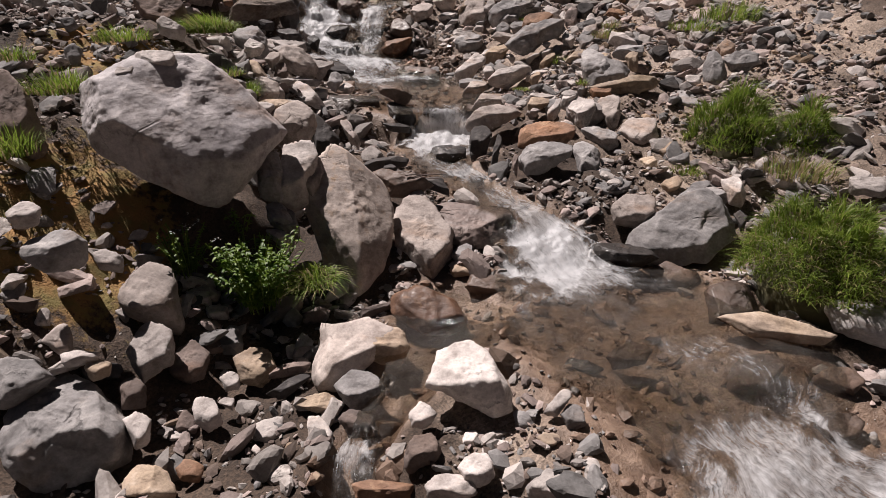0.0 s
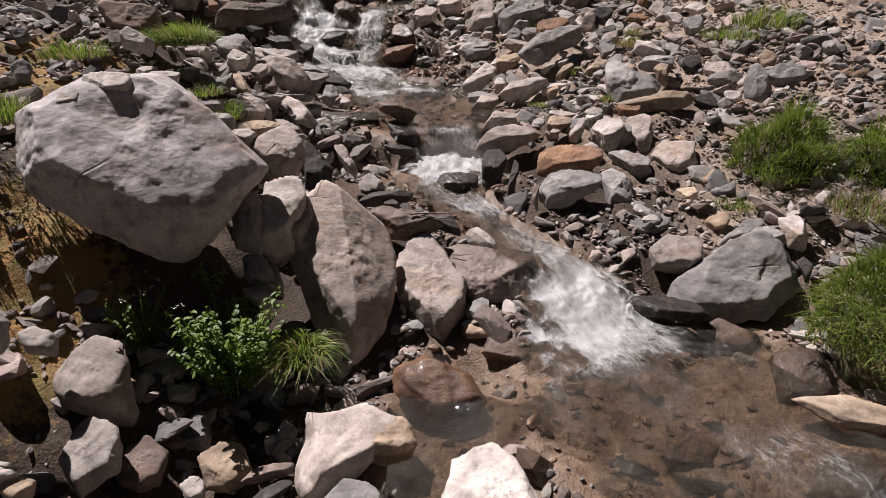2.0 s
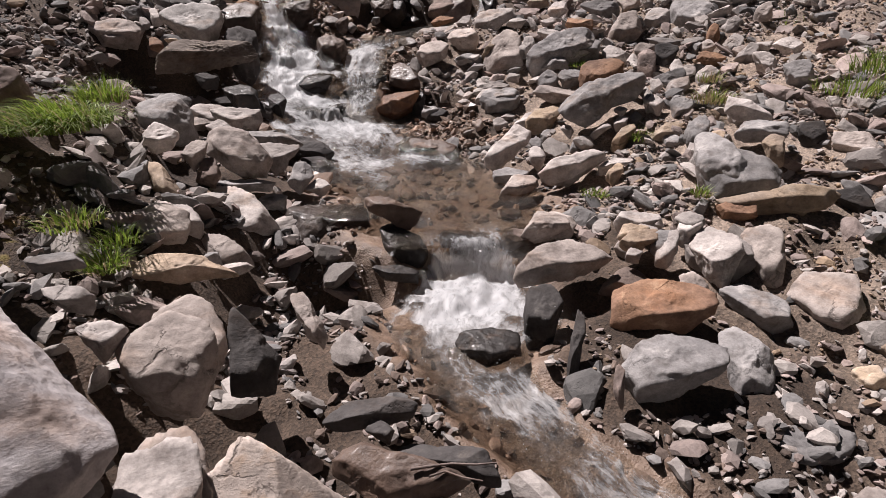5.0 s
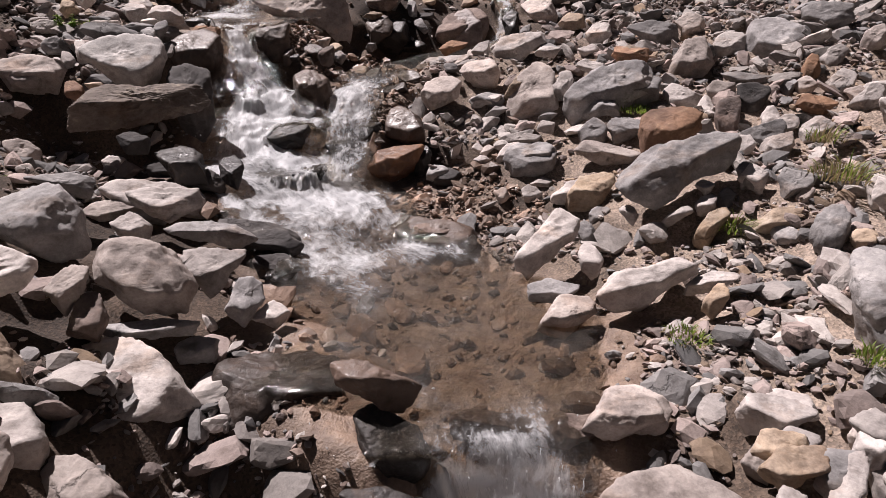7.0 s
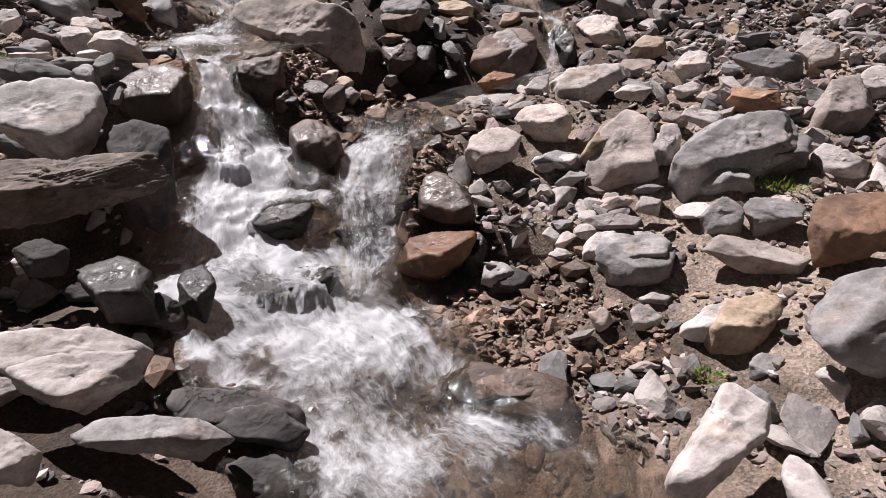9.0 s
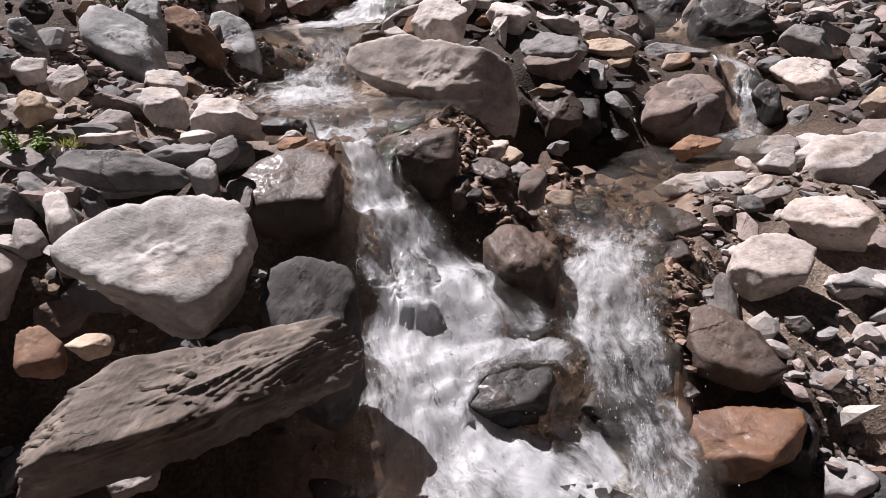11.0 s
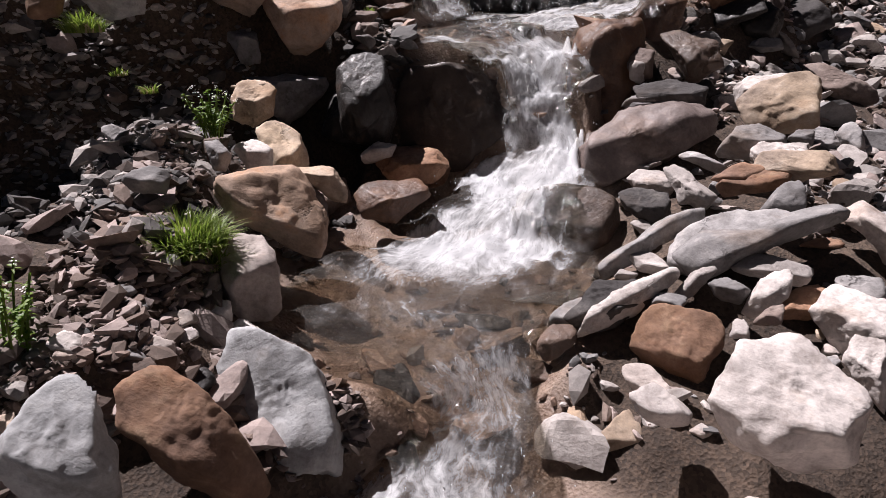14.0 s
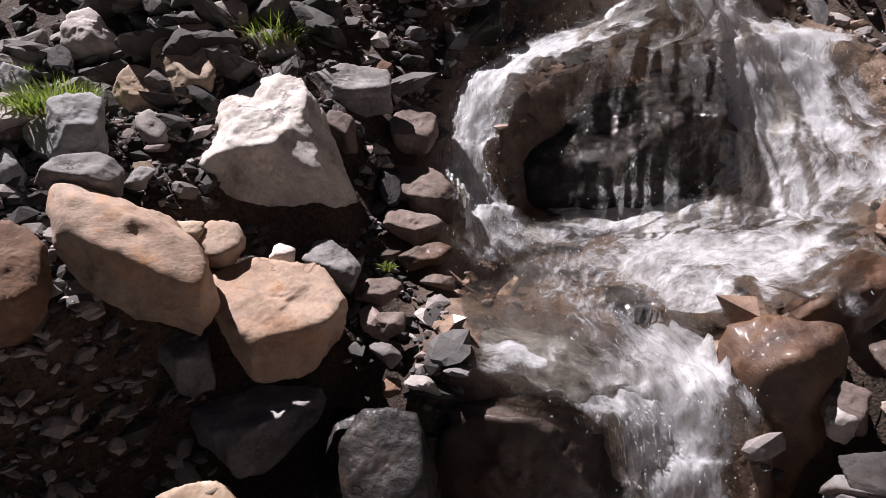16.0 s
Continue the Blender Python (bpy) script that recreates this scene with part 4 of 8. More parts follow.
rock("g", -2.06, 6.78, 1.21, 30, -24, 17, (-14, 4, 3, 6, 16, 0, 11, -8))
rock("p", -1.44, 6.24, 0.98, 25, -50, 21, (-18, 15, -6, 18, 13, 9, 20, -9, 15, -19, -1, -16, -16, 1), flat=True)
rock("l", -1.27, 6.50, 0.89, 21, -31, 20, (-13, 11, 4, 11, 16, 7, 6, -6, -2, -11, -9, -1))
rock("p", -1.62, 6.02, 1.03, 31, -30, 14, (-7, 1, 2, 9, 9, 6, 6, -2, -2, -9))
rock("b", -1.54, 5.98, 0.94, 30, -32, 13, (-8, -5, -2, 9, 6, 7, 7, -3, 2, -9))
rock("l", -1.67, 6.97, 1.05, 24, -26, 22, (-18, 6, -5, 10, 18, 5, 19, -4, 1, -10, -13, -2))
rock("l", -1.68, 6.64, 1.05, 26, -27, 14, (-9, 2, 0, 7, 9, -2, 5, -8, -5, -4))
rock("g", -1.41, 6.86, 0.91, 21, -29, 23, (-22, 6, -12, 9, 12, 3, 23, -5, 11, -8, -7, -1))
rock("d", -1.16, 7.07, 0.79, 16, -30, 18, (-15, 8, 2, 8, 16, -4, 10, -9, -10, -2))
rock("d", -1.09, 6.91, 0.73, 16, -32, 14, (-12, 4, 2, 6, 12, -4, -3, -6))
rock("g", -1.11, 6.41, 0.78, 19, -34, 14, (-8, -5, -1, 11, 9, 10, 7, -1, -1, -10))
rock("w", -1.00, 6.41, 0.71, 17, -35, 11, (-9, -1, 2, 6, 9, -1, 2, -6))
rock("g", -1.22, 6.12, 0.71, 23, -36, 10, (-8, 4, 0, 5, 9, 1, 6, -6, -6, -4))
rock("g", -1.38, 6.09, 0.82, 26, -34, 19, (-18, 5, 2, 3, 19, -2, 13, -6, -14, -1))
rock("w", -1.38, 5.80, 0.68, 28, -39, 39, (-23, 20, -11, 25, 7, 20, 24, -3, 26, -9, 5, -23, -9, -13, -20, 8))
rock("l", -1.52, 5.41, 0.81, 36, -39, 22, (-12, 6, -2, 14, 8, 10, 13, -2, 8, -12, -6, -11, -12, -2))
rock("p", -1.26, 5.38, 0.69, 31, -43, 19, (-9, 13, -2, 12, 11, -9, 4, -12, -7, -9, -13, -1))
rock("l", -1.18, 5.18, 0.68, 32, -45, 12, (-10, 4, 6, 3, 11, -2, -3, -4))
rock("t", -1.65, 5.68, 0.96, 35, -33, 18, (-7, 14, -2, 13, 8, -9, 4, -14, -6, -3))
rock("p", -3.08, 8.22, 1.56, 32, -17, 24, (-17, 2, -4, 12, 18, 2, 9, -12, -12, -9))
rock("B", -0.28, 7.37, 0.72, 2, -30, 19, (-20, -1, -8, 7, 20, 2, 20, -5, -9, -7))
rock("g", 0.32, 7.95, 1.01, -6, -24, 20, (-18, 0, -8, 9, 17, 4, 16, -9, -11, -9))
rock("l", 0.31, 6.93, 0.86, -7, -55, 18, (-17, -14, 2, 15, 16, 17, 17, 4, -7, -16), flat=True)
rock("g", 1.03, 7.26, 1.11, -17, -58, 30, (-31, -21, -14, 10, 23, 26, 32, 23, 21, 3, -14, -24), flat=True)
rock("l", 0.70, 6.49, 0.82, -15, -58, 20, (-22, -13, -12, 3, 11, 15, 22, 9, 1, -9, -16, -15), flat=True)
rock("p", 0.33, 6.42, 0.71, -9, -36, 16, (-13, -7, -2, 8, 10, 8, 13, 1, -1, -8))
rock("g", 0.29, 6.59, 0.73, -7, -34, 13, (-12, 2, -2, 6, 12, 3, 3, -6, -11, -5))
rock("p", 0.46, 5.78, 0.69, -14, -41, 15, (-12, -4, -9, 5, 3, 8, 12, 2, 9, -6, -7, -9))
rock("l", 0.90, 5.69, 0.73, -25, -40, 14, (-12, -5, -8, 4, 6, 7, 12, 3, 2, -6, -9, -7))
rock("l", 0.90, 5.58, 0.73, -26, -41, 9, (-8, -5, -1, 3, 8, 3, 4, -3))
rock("t", 0.85, 5.47, 0.71, -26, -42, 13, (-9, -4, -5, 3, 8, 8, 10, 1, -2, -7))
rock("l", 0.80, 5.37, 0.67, -26, -45, 7, (-4, -3, -3, 4, 4, 2, 3, -3))
rock("l", 1.12, 5.53, 0.75, -31, -40, 13, (-6, -6, -4, 8, 5, 9, 7, 3, 3, -8))
rock("l", 0.98, 5.41, 0.70, -30, -42, 11, (-4, -8, -5, 8, 3, 10, 5, -1, 2, -8))
rock("g", 1.56, 5.99, 0.94, -34, -60, 22, (-20, -6, -21, 11, -8, 16, 17, 7, 21, -11, -8, -20), flat=True)
rock("l", 0.58, 7.56, 0.92, -10, -27, 18, (-17, -6, -6, 4, 17, 8, 14, -5, -9, -8))
rock("g", 1.55, 6.66, 1.01, -28, -27, 16, (-8, -4, -6, 9, 5, 12, 8, -2, 2, -11))
rock("t", 1.44, 6.93, 0.95, -24, -28, 17, (-13, -7, -2, 4, 12, 9, 8, -3, -6, -8))
rock("l", 1.40, 7.16, 1.11, -22, -25, 12, (-7, -2, -3, 7, 7, 2, 5, -6))
rock("l", 1.86, 6.66, 1.18, -32, -24, 18, (-14, -6, -14, 6, -1, 4, 16, -5, 4, -7))
rock("g", 1.87, 6.45, 1.08, -34, -26, 18, (-15, -7, -7, 6, 12, 6, 16, -3, -7, -8))
rock("t", 1.85, 6.23, 1.01, -36, -28, 13, (-7, 1, -2, 9, 5, 6, 8, -7, -1, -6))
rock("l", 2.74, 7.97, 1.44, -32, -18, 19, (-13, 0, -1, 9, 12, 3, 9, -9))
rock("g", 2.24, 8.93, 1.65, -23, -15, 35, (-20, -11, -19, 12, 1, 19, 21, 4, 19, -12, -1, -20))
rock("p", 1.52, 8.71, 1.56, -17, -17, 29, (-17, -17, -4, 10, 12, 17, 19, -3, 7, -17))
rock("l", 1.94, 9.03, 1.63, -20, -16, 18, (-12, -4, -7, 9, 11, 8, 11, -6, -4, -9))
rock("t", 1.15, 8.80, 1.59, -13, -16, 15, (-13, 0, -6, 6, 12, 1, 4, -6))
rock("o", 2.11, 7.96, 1.35, -26, -19, 15, (-12, -2, -7, 6, 12, 1, 3, -6))
rock("g", 1.01, 8.45, 1.37, -13, -19, 27, (-26, -5, -7, 11, 23, 11, 26, -4, -1, -11))
rock("p", 0.38, 8.61, 1.35, -10, -23, 32, (-19, -21, -15, 0, 5, 21, 16, 9, 21, -11, 5, -20))
rock("l", 0.33, 9.43, 1.60, -7, -18, 24, (-20, -5, -8, 9, 15, 11, 20, 1, 1, -11))
rock("l", 0.82, 8.69, 1.50, -16, -21, 14, (-11, 0, -6, 7, 10, 2, 8, -6))
rock("l", 0.62, 8.57, 1.42, -13, -22, 11, (-6, -6, -5, 6, 6, 8, 6, -7))
rock("g", 0.91, 8.46, 1.38, -18, -50, 30, (-30, -15, -19, 5, 4, 23, 26, 22, 30, 0, 10, -7, -19, -24), flat=True)
rock("g", 0.84, 8.35, 1.28, -17, -25, 17, (-13, -5, -8, 6, 10, 8, 14, -5, -7, -8))
rock("o", 1.13, 8.79, 1.58, -19, -19, 15, (-14, -1, -10, 6, 13, 5, 13, -4, -3, -6))
rock("o", 1.12, 7.72, 1.28, -26, -27, 24, (-18, -6, -16, 5, -4, 12, 16, 10, 18, -2, 7, -11, -12, -14))
rock("g", 0.95, 8.06, 1.19, -21, -27, 16, (-13, 0, -8, 7, 12, 7, 13, -3, -6, -8))
rock("p", 0.80, 7.83, 1.08, -19, -30, 22, (-21, -1, -15, 7, 4, 6, 20, 1, 16, -7, -5, -6))
rock("g", 0.32, 8.00, 1.02, -10, -31, 21, (-18, 6, -10, 10, 17, 6, 17, -5, 3, -10, -15, -8))
rock("g", 0.08, 8.68, 1.28, -5, -24, 15, (-14, -1, -4, 6, 14, 3, 7, -6))
rock("l", 0.46, 8.29, 1.16, -12, -27, 9, (-6, -3, -3, 4, 6, 2, 5, -4))
rock("t", 0.64, 7.53, 0.93, -18, -35, 20, (-14, -8, -8, 6, 9, 12, 14, 6, 4, -9, -11, -12))
rock("l", 0.49, 6.76, 0.83, -22, -45, 12, (-7, 2, -3, 8, 7, 0, 7, -7, -3, -6))
rock("l", 0.97, 6.47, 0.84, -38, -45, 13, (-10, -8, -6, 0, 6, 7, 10, 6, 2, -4))
rock("t", 0.93, 6.33, 0.83, -39, -47, 10, (-4, -5, -2, 5, 2, 8, 5, 1, 1, -7))
rock("g", 1.38, 7.19, 1.12, -35, -31, 11, (-6, 1, -4, 7, 5, 3, 7, -5, -1, -6))
rock("l", 1.16, 7.17, 1.06, -32, -33, 8, (-5, -1, -2, 4, 5, 1, 2, -4))
rock("l", 1.15, 7.10, 1.00, -32, -35, 9, (-5, -3, -2, 4, 5, 3, 4, -4, -2, -6))
rock("l", 0.99, 7.06, 0.94, -30, -37, 10, (-7, -4, 6, 6, 8, 2, 1, -4))
rock("t", 1.15, 6.99, 0.91, -34, -38, 15, (-7, -7, -3, 5, 6, 11, 7, 4, 0, -10))
rock("l", 0.77, 7.14, 0.92, -24, -38, 9, (-6, 0, -2, 5, 5, -1, 3, -5))
# two black rocks darken ground that lies in shadow below the slab
rock("D", -1.77, 7.46, 1.13, 22, -49, 23, (-14, 10, -1, 14, 12, 3, 13, -15, -4, -12))
rock("D", -1.53, 7.57, 1.06, 12, -50, 16, (-7, 11, 3, 12, 8, 0, 4, -13, -5, -6))
rock("d", -2.03, 7.46, 1.26, 31, -43, 13, (-8, 4, 1, 8, 9, 0, 6, -8, -5, -6))

rock("D", -1.35, 8.24, 1.13, 4, -39, 18, (-15, -4, -6, 7, 7, 9, 16, 4, 11, -8, -7, -9))
rock("D", -0.97, 8.27, 1.04, -6, -41, 16, (-13, -3, -6, 7, 10, 8, 13, 2, 1, -8))
rock("D", -0.86, 8.45, 1.12, -8, -37, 15, (-15, -1, -1, 5, 15, 5, 15, -5, -8, -6))
rock("O", -0.60, 8.17, 0.96, -16, -42, 25, (-20, -4, -13, 9, 6, 13, 19, 10, 15, -3, -1, -12, -13, -13))
rock("D", -1.30, 7.83, 0.89, 3, -47, 32, (-26, 4, -4, 17, 15, 16, 27, 9, 24, 0, 10, -9, -20, -15))
rock("B", -0.53, 8.45, 1.14, -16, -58, 19, (-17, 3, -8, 16, 9, 6, 17, -10, 6, -15, -12, -11), flat=True)
rock("p", -0.28, 8.74, 1.34, -19, -30, 22, (-16, -5, -13, 9, 6, 13, 15, 6, 13, -7, -6, -13))
rock("p", 0.01, 8.91, 1.45, -24, -26, 23, (-18, 1, -13, 9, 5, 12, 17, 1, 15, -10, -5, -9))
rock("l", -0.31, 9.41, 1.46, -15, -25, 21, (-22, -5, -9, 4, 21, 8, 21, 3, 1, -7))
rock("l", -0.00, 8.49, 1.08, -27, -52, 15, (-13, -6, -12, 7, 3, 12, 12, 13, 6, -10, -7, -13), flat=True)
rock("l", 0.12, 8.42, 1.05, -30, -36, 14, (-7, -7, -3, 8, 6, 10, 8, -2, 0, -9))
rock("g", -0.29, 8.06, 0.90, -25, -44, 13, (-7, -7, -8, 6, 0, 5, 8, 1, 3, -7))
rock("g", -0.20, 8.41, 1.02, -24, -38, 14, (-10, -2, -10, 6, 10, 3, 8, -6, -5, -6))
rock("t", 0.29, 8.69, 1.39, -30, -28, 19, (-9, -10, -1, 5, 9, 13, 10, 6, 0, -12))
rock("l", 0.05, 8.68, 1.28, -26, -30, 14, (-13, -2, -5, 5, 12, 5, 10, -3, -6, -7))
rock("l", 0.58, 8.56, 1.39, -36, -27, 12, (-7, 3, -1, 7, 5, 7, 8, -6, -2, -8))
rock("g", 0.13, 8.58, 1.21, -28, -32, 11, (-9, -5, 1, 5, 9, 3, 0, -4))
rock("l", 0.36, 9.34, 1.59, -26, -55, 21, (-22, -10, -18, 7, 16, 18, 21, 8, 6, -12, -15, -18), flat=True)
rock("b", -0.11, 10.31, 1.72, -15, -19, 36, (-25, -11, -18, 8, 3, 19, 24, 12, 26, -12, 6, -19, -20, -18))
rock("o", -0.20, 9.79, 1.56, -15, -22, 15, (-13, -2, -2, 7, 13, 5, 8, -1, -6, -7))
rock("D", 0.35, 10.18, 1.75, -21, -18, 18, (-10, 2, -2, 12, 6, 2, 11, -12, -3, -13))
rock("p", 0.63, 10.33, 1.84, -24, -17, 27, (-20, 4, -7, 14, 11, 8, 19, -6, 4, -14))
rock("g", 0.84, 10.79, 2.03, -24, -14, 24, (-17, -2, -7, 12, 8, 8, 18, -8, 4, -12))
rock("t", 0.87, 9.94, 1.77, -29, -18, 16, (-12, -3, -4, 7, 11, 5, 13, -4, -5, -8))
rock("l", 1.02, 9.48, 1.70, -33, -19, 17, (-11, -3, -2, 8, 8, 7, 11, -2, -2, -9))
rock("l", 0.55, 9.06, 1.59, -31, -22, 12, (-11, -3, -3, 4, 11, 2, 6, -4))
rock("l", -0.10, 9.18, 1.48, -20, -25, 12, (-11, -4, 5, 5, 10, 4, -2, -5))
rock("r", -2.36, 8.11, 1.66, 28, -20, 34, (-23, 6, -16, 11, -6, 15, 12, 17, 26, 13, 29, 6, 25, -6, 19, -14, 6, -21, -3, -12, -11, -4, -22, 3), power=26, edge=-0.3)
rock("s", -2.17, 7.82, 1.41, 28, -25, 34, (-38, -2, -25, 8, -14, 12, 0, 11, 17, 11, 32, 14, 46, 14, 44, -6, 24, -8, 7, -11, -20, -12, -36, -12), edge=-0.3)
rock("d", -1.93, 8.12, 1.41, 18, -23, 34, (-13, 9, -9, 19, 9, 22, 14, 13, 13, -14, 3, -24, -9, -17), edge=-0.1)
rock("D", -1.66, 8.58, 1.33, 3, -38, 14, (-6, 9, -1, 13, 6, 2, 6, -11, -4, -12))
rock("D", -1.36, 8.23, 1.08, -7, -47, 16, (-12, -1, 1, 9, 12, 8, 10, -5, -6, -9))
rock("D", -0.97, 8.27, 0.98, -19, -47, 18, (-13, -2, -5, 9, 10, 8, 13, -3, -3, -10))
rock("B", -1.25, 8.70, 1.36, -8, -24, 28, (-16, 8, -10, 16, 4, 16, 12, 7, 16, -3, 11, -14, -1, -16, -10, -13, -14, -5), power=34, edge=0.0)
rock("g", -2.63, 8.59, 1.78, 28, -55, 14, (-20, 5, -11, 10, 8, 5, 21, -7, 16, -10, -3, -6), flat=True)
rock("g", -2.86, 8.52, 1.70, 35, -52, 14, (-9, 10, -3, 14, 9, -9, 4, -14, -1, -12), flat=True)
rock("g", -2.96, 8.68, 1.75, 35, -28, 12, (-8, 6, 0, 5, 8, -5, 3, -6))
rock("g", -2.36, 8.56, 1.78, 21, -31, 9, (-5, 2, 2, 6, 5, 3, 4, -6, -3, -5))
rock("g", -2.49, 8.68, 1.82, 23, -28, 12, (-11, 0, 2, 4, 12, 1, 7, -3, -4, -4))
rock("g", -2.35, 8.75, 1.81, 19, -28, 10, (-7, -2, -1, 4, 6, 6, 6, -1, -2, -6))
rock("w", -2.41, 9.01, 1.90, 18, -24, 17, (-13, 0, -9, 8, 2, 8, 12, -1, 13, -6, -1, -8, -12, -4))
rock("l", -2.87, 9.02, 1.89, 29, -23, 11, (-9, -2, 0, 4, 7, 1, 8, -6))
rock("w", -2.82, 8.89, 1.84, 29, -25, 11, (-10, 0, -6, 3, 9, 2, 10, -2, 0, -3))
rock("w", -2.46, 8.83, 1.85, 21, -26, 8, (-7, 2, 0, 3, 7, 0, 2, -3, -6, -2))
rock("w", -3.13, 9.22, 2.02, 31, -19, 13, (-7, 1, -3, 7, 8, 7, 7, -2, -2, -8, -7, -4))
rock("w", -3.30, 9.26, 2.06, 34, -18, 11, (-6, 1, -2, 6, 7, 3, 5, -5, -4, -5))
rock("t", -3.12, 8.95, 1.95, 35, -21, 12, (-7, -1, -2, 7, 3, 4, 7, -3, -4, -6))
rock("l", -2.86, 8.38, 1.62, 38, -34, 10, (-3, 8, 2, 6, 4, -3, 0, -6, -6, -5))
rock("g", -2.69, 8.48, 1.72, 32, -32, 7, (-4, 0, -1, 5, 3, 0, 3, -6, -3, -4))
rock("o", -2.15, 8.98, 1.78, 12, -28, 7, (-6, 0, -2, 4, 6, 2, 5, -2, -3, -3))
rock("l", -2.17, 9.07, 1.80, 11, -26, 6, (-6, -2, 0, 3, 5, -1, 5, -3))
rock("D", -2.22, 9.13, 1.83, 12, -25, 9, (-9, 3, -2, 4, 10, 1, 7, -4, -7, -3))
rock("o", -2.59, 7.92, 1.49, 41, -46, 9, (-3, 8, 2, 5, 5, -1, 3, -7, -6, -3))
rock("t", -2.45, 7.90, 1.51, 37, -47, 8, (-5, 3, 0, 4, 6, 1, 4, -3, -1, -3))
rock("b", -0.88, 10.38, 1.96, -25, -23, 20, (-17, 5, -9, 9, 13, 9, 16, -4, 7, -9, -12, -8))
rock("t", -0.96, 10.12, 1.83, -26, -27, 12, (-11, -2, 1, 4, 11, 2, 3, -4))
rock("M", -0.89, 10.03, 1.72, -28, -29, 25, (-17, 3, 0, 15, 14, 10, 14, -6, -5, -15))
rock("g", -0.51, 10.23, 1.73, -33, -27, 15, (-10, 6, -3, 8, 10, -3, 6, -7, -7, 0))
rock("g", -0.60, 10.41, 1.88, -29, -24, 12, (-7, 9, 3, 4, 7, -7, 0, -10))
rock("M", -1.66, 9.10, 1.69, -17, -31, 26, (-19, 10, -5, 15, 15, 13, 17, 0, 15, -9, 6, -14, -7, -12, -16, -3), power=20, edge=0.02)
rock("B", -1.75, 9.61, 1.77, -10, -34, 12, (-9, -2, -1, 7, 8, 6, 9, -1, -1, -7))
rock("t", -1.62, 9.54, 1.72, -14, -36, 10, (-8, -1, 0, 5, 8, 2, 7, -2, -4, -5))
rock("b", -1.19, 8.99, 1.59, -37, -44, 12, (-6, 4, -2, 9, 4, 6, 6, -5, 2, -9, -4, -5))
rock("q", -1.61, 10.01, 1.86, -2, -9, 46, (-46, 22, -45, 12, -35, 3, -8, -3, 6, -14, 27, -23, 36, -31, 44, -27, 46, 4, 38, 17, 3, 26, -19, 29), edge=-0.3)
rock("u", -3.15, 9.84, 2.13, 32, -30, 36, (-16, 20, -6, 24, 0, 24, 14, 11, 17, 4, 17, -21, 4, -25, -7, -19, -13, -11, -20, -2), edge=-0.4)
rock("w", -1.55, 10.37, 2.22, -18, -25, 26, (-18, -3, -13, 11, -2, 15, 8, 12, 17, 0, 16, -10, 2, -15, -10, -12))
rock("l", -1.82, 10.48, 2.13, -10, -27, 10, (-8, 1, -2, 5, 8, -2, 7, -5, -3, -5))
rock("w", -1.12, 10.73, 2.20, -24, -23, 21, (-15, 2, -10, 10, 1, 11, 14, 2, 10, -10, -3, -11))
rock("w", -0.79, 10.81, 2.18, -29, -23, 21, (-17, 6, -9, 9, 13, 0, 17, -8, -4, -7))
rock("g", -0.89, 10.50, 2.01, -31, -28, 32, (-26, 6, -18, 14, -1, 15, 18, 10, 23, 0, 17, -13, -7, -12))
rock("d", -1.82, 10.91, 2.20, -8, -23, 18, (-17, -7, -7, 4, 16, 8, 16, 3, 0, -8))
rock("g", -1.33, 11.04, 2.36, -18, -50, 23, (-27, -13, -12, 2, 21, 16, 27, 12, 1, -4, -17, -16), flat=True)
rock("p", -0.88, 10.98, 2.37, -26, -50, 18, (-19, 8, -11, 15, 18, -9, 16, -13, 4, -13), flat=True)
rock("l", -1.32, 10.94, 2.30, -18, -21, 12, (-12, -2, -4, 4, 12, 1, 10, -4))
rock("t", -1.09, 11.32, 2.54, -20, -15, 15, (-14, -2, -9, 6, 11, 6, 14, -2, 0, -6))
rock("o", -1.26, 11.36, 2.50, -17, -16, 11, (-10, -3, 0, 4, 10, 3, 8, -4))
rock("g", 0.07, 12.19, 2.56, -30, -14, 17, (-12, -2, -8, 8, 10, 6, 10, -7, -4, -9))
rock("u", -2.83, 10.56, 2.09, 16, -23, 26, (-16, 11, -10, 21, -2, 16, 13, 5, 17, -5, 16, -21, -1, -20, -10, -6), edge=-0.3)
rock("o", -2.99, 10.34, 2.17, 23, -23, 24, (-15, 13, -6, 17, 4, 8, 11, -5, 16, -16, 9, -18, -5, -7, -15, 4), edge=-0.25)
rock("u", -3.20, 10.19, 2.25, 31, -21, 26, (-11, -1, -6, 6, 2, 13, 8, 14, 10, 5, 11, -4, 9, -14, 3, -16, -5, -11), edge=-0.1)
rock("t", -3.53, 10.30, 2.32, 34, -22, 14, (-9, -4, -1, 5, 7, 7, 8, 0, 5, -6, -5, -7))
rock("w", -2.89, 9.63, 1.96, 28, -39, 15, (-10, -1, -7, 7, -1, 9, 6, 7, 10, -1, 7, -8, 1, -9, -8, -5))
rock("t", -2.81, 9.72, 1.94, 23, -39, 10, (-6, 6, -1, 6, 6, -5, 1, -6))
rock("l", -2.90, 9.46, 1.94, 31, -42, 8, (-7, 1, -2, 3, 6, 1, 7, -3, 2, -4))
rock("w", -2.75, 9.27, 1.91, 30, -48, 19, (-11, 1, -7, 9, -1, 12, 6, 5, 9, -2, 9, -13, -5, -9, -10, -5))
rock("D", -2.53, 10.73, 1.98, 8, -29, 13, (-8, -4, -5, 9, 4, 9, 8, -2, 1, -9))
rock("D", -2.51, 10.59, 1.91, 8, -32, 9, (-6, -4, 0, 6, 5, 3, 5, -7))
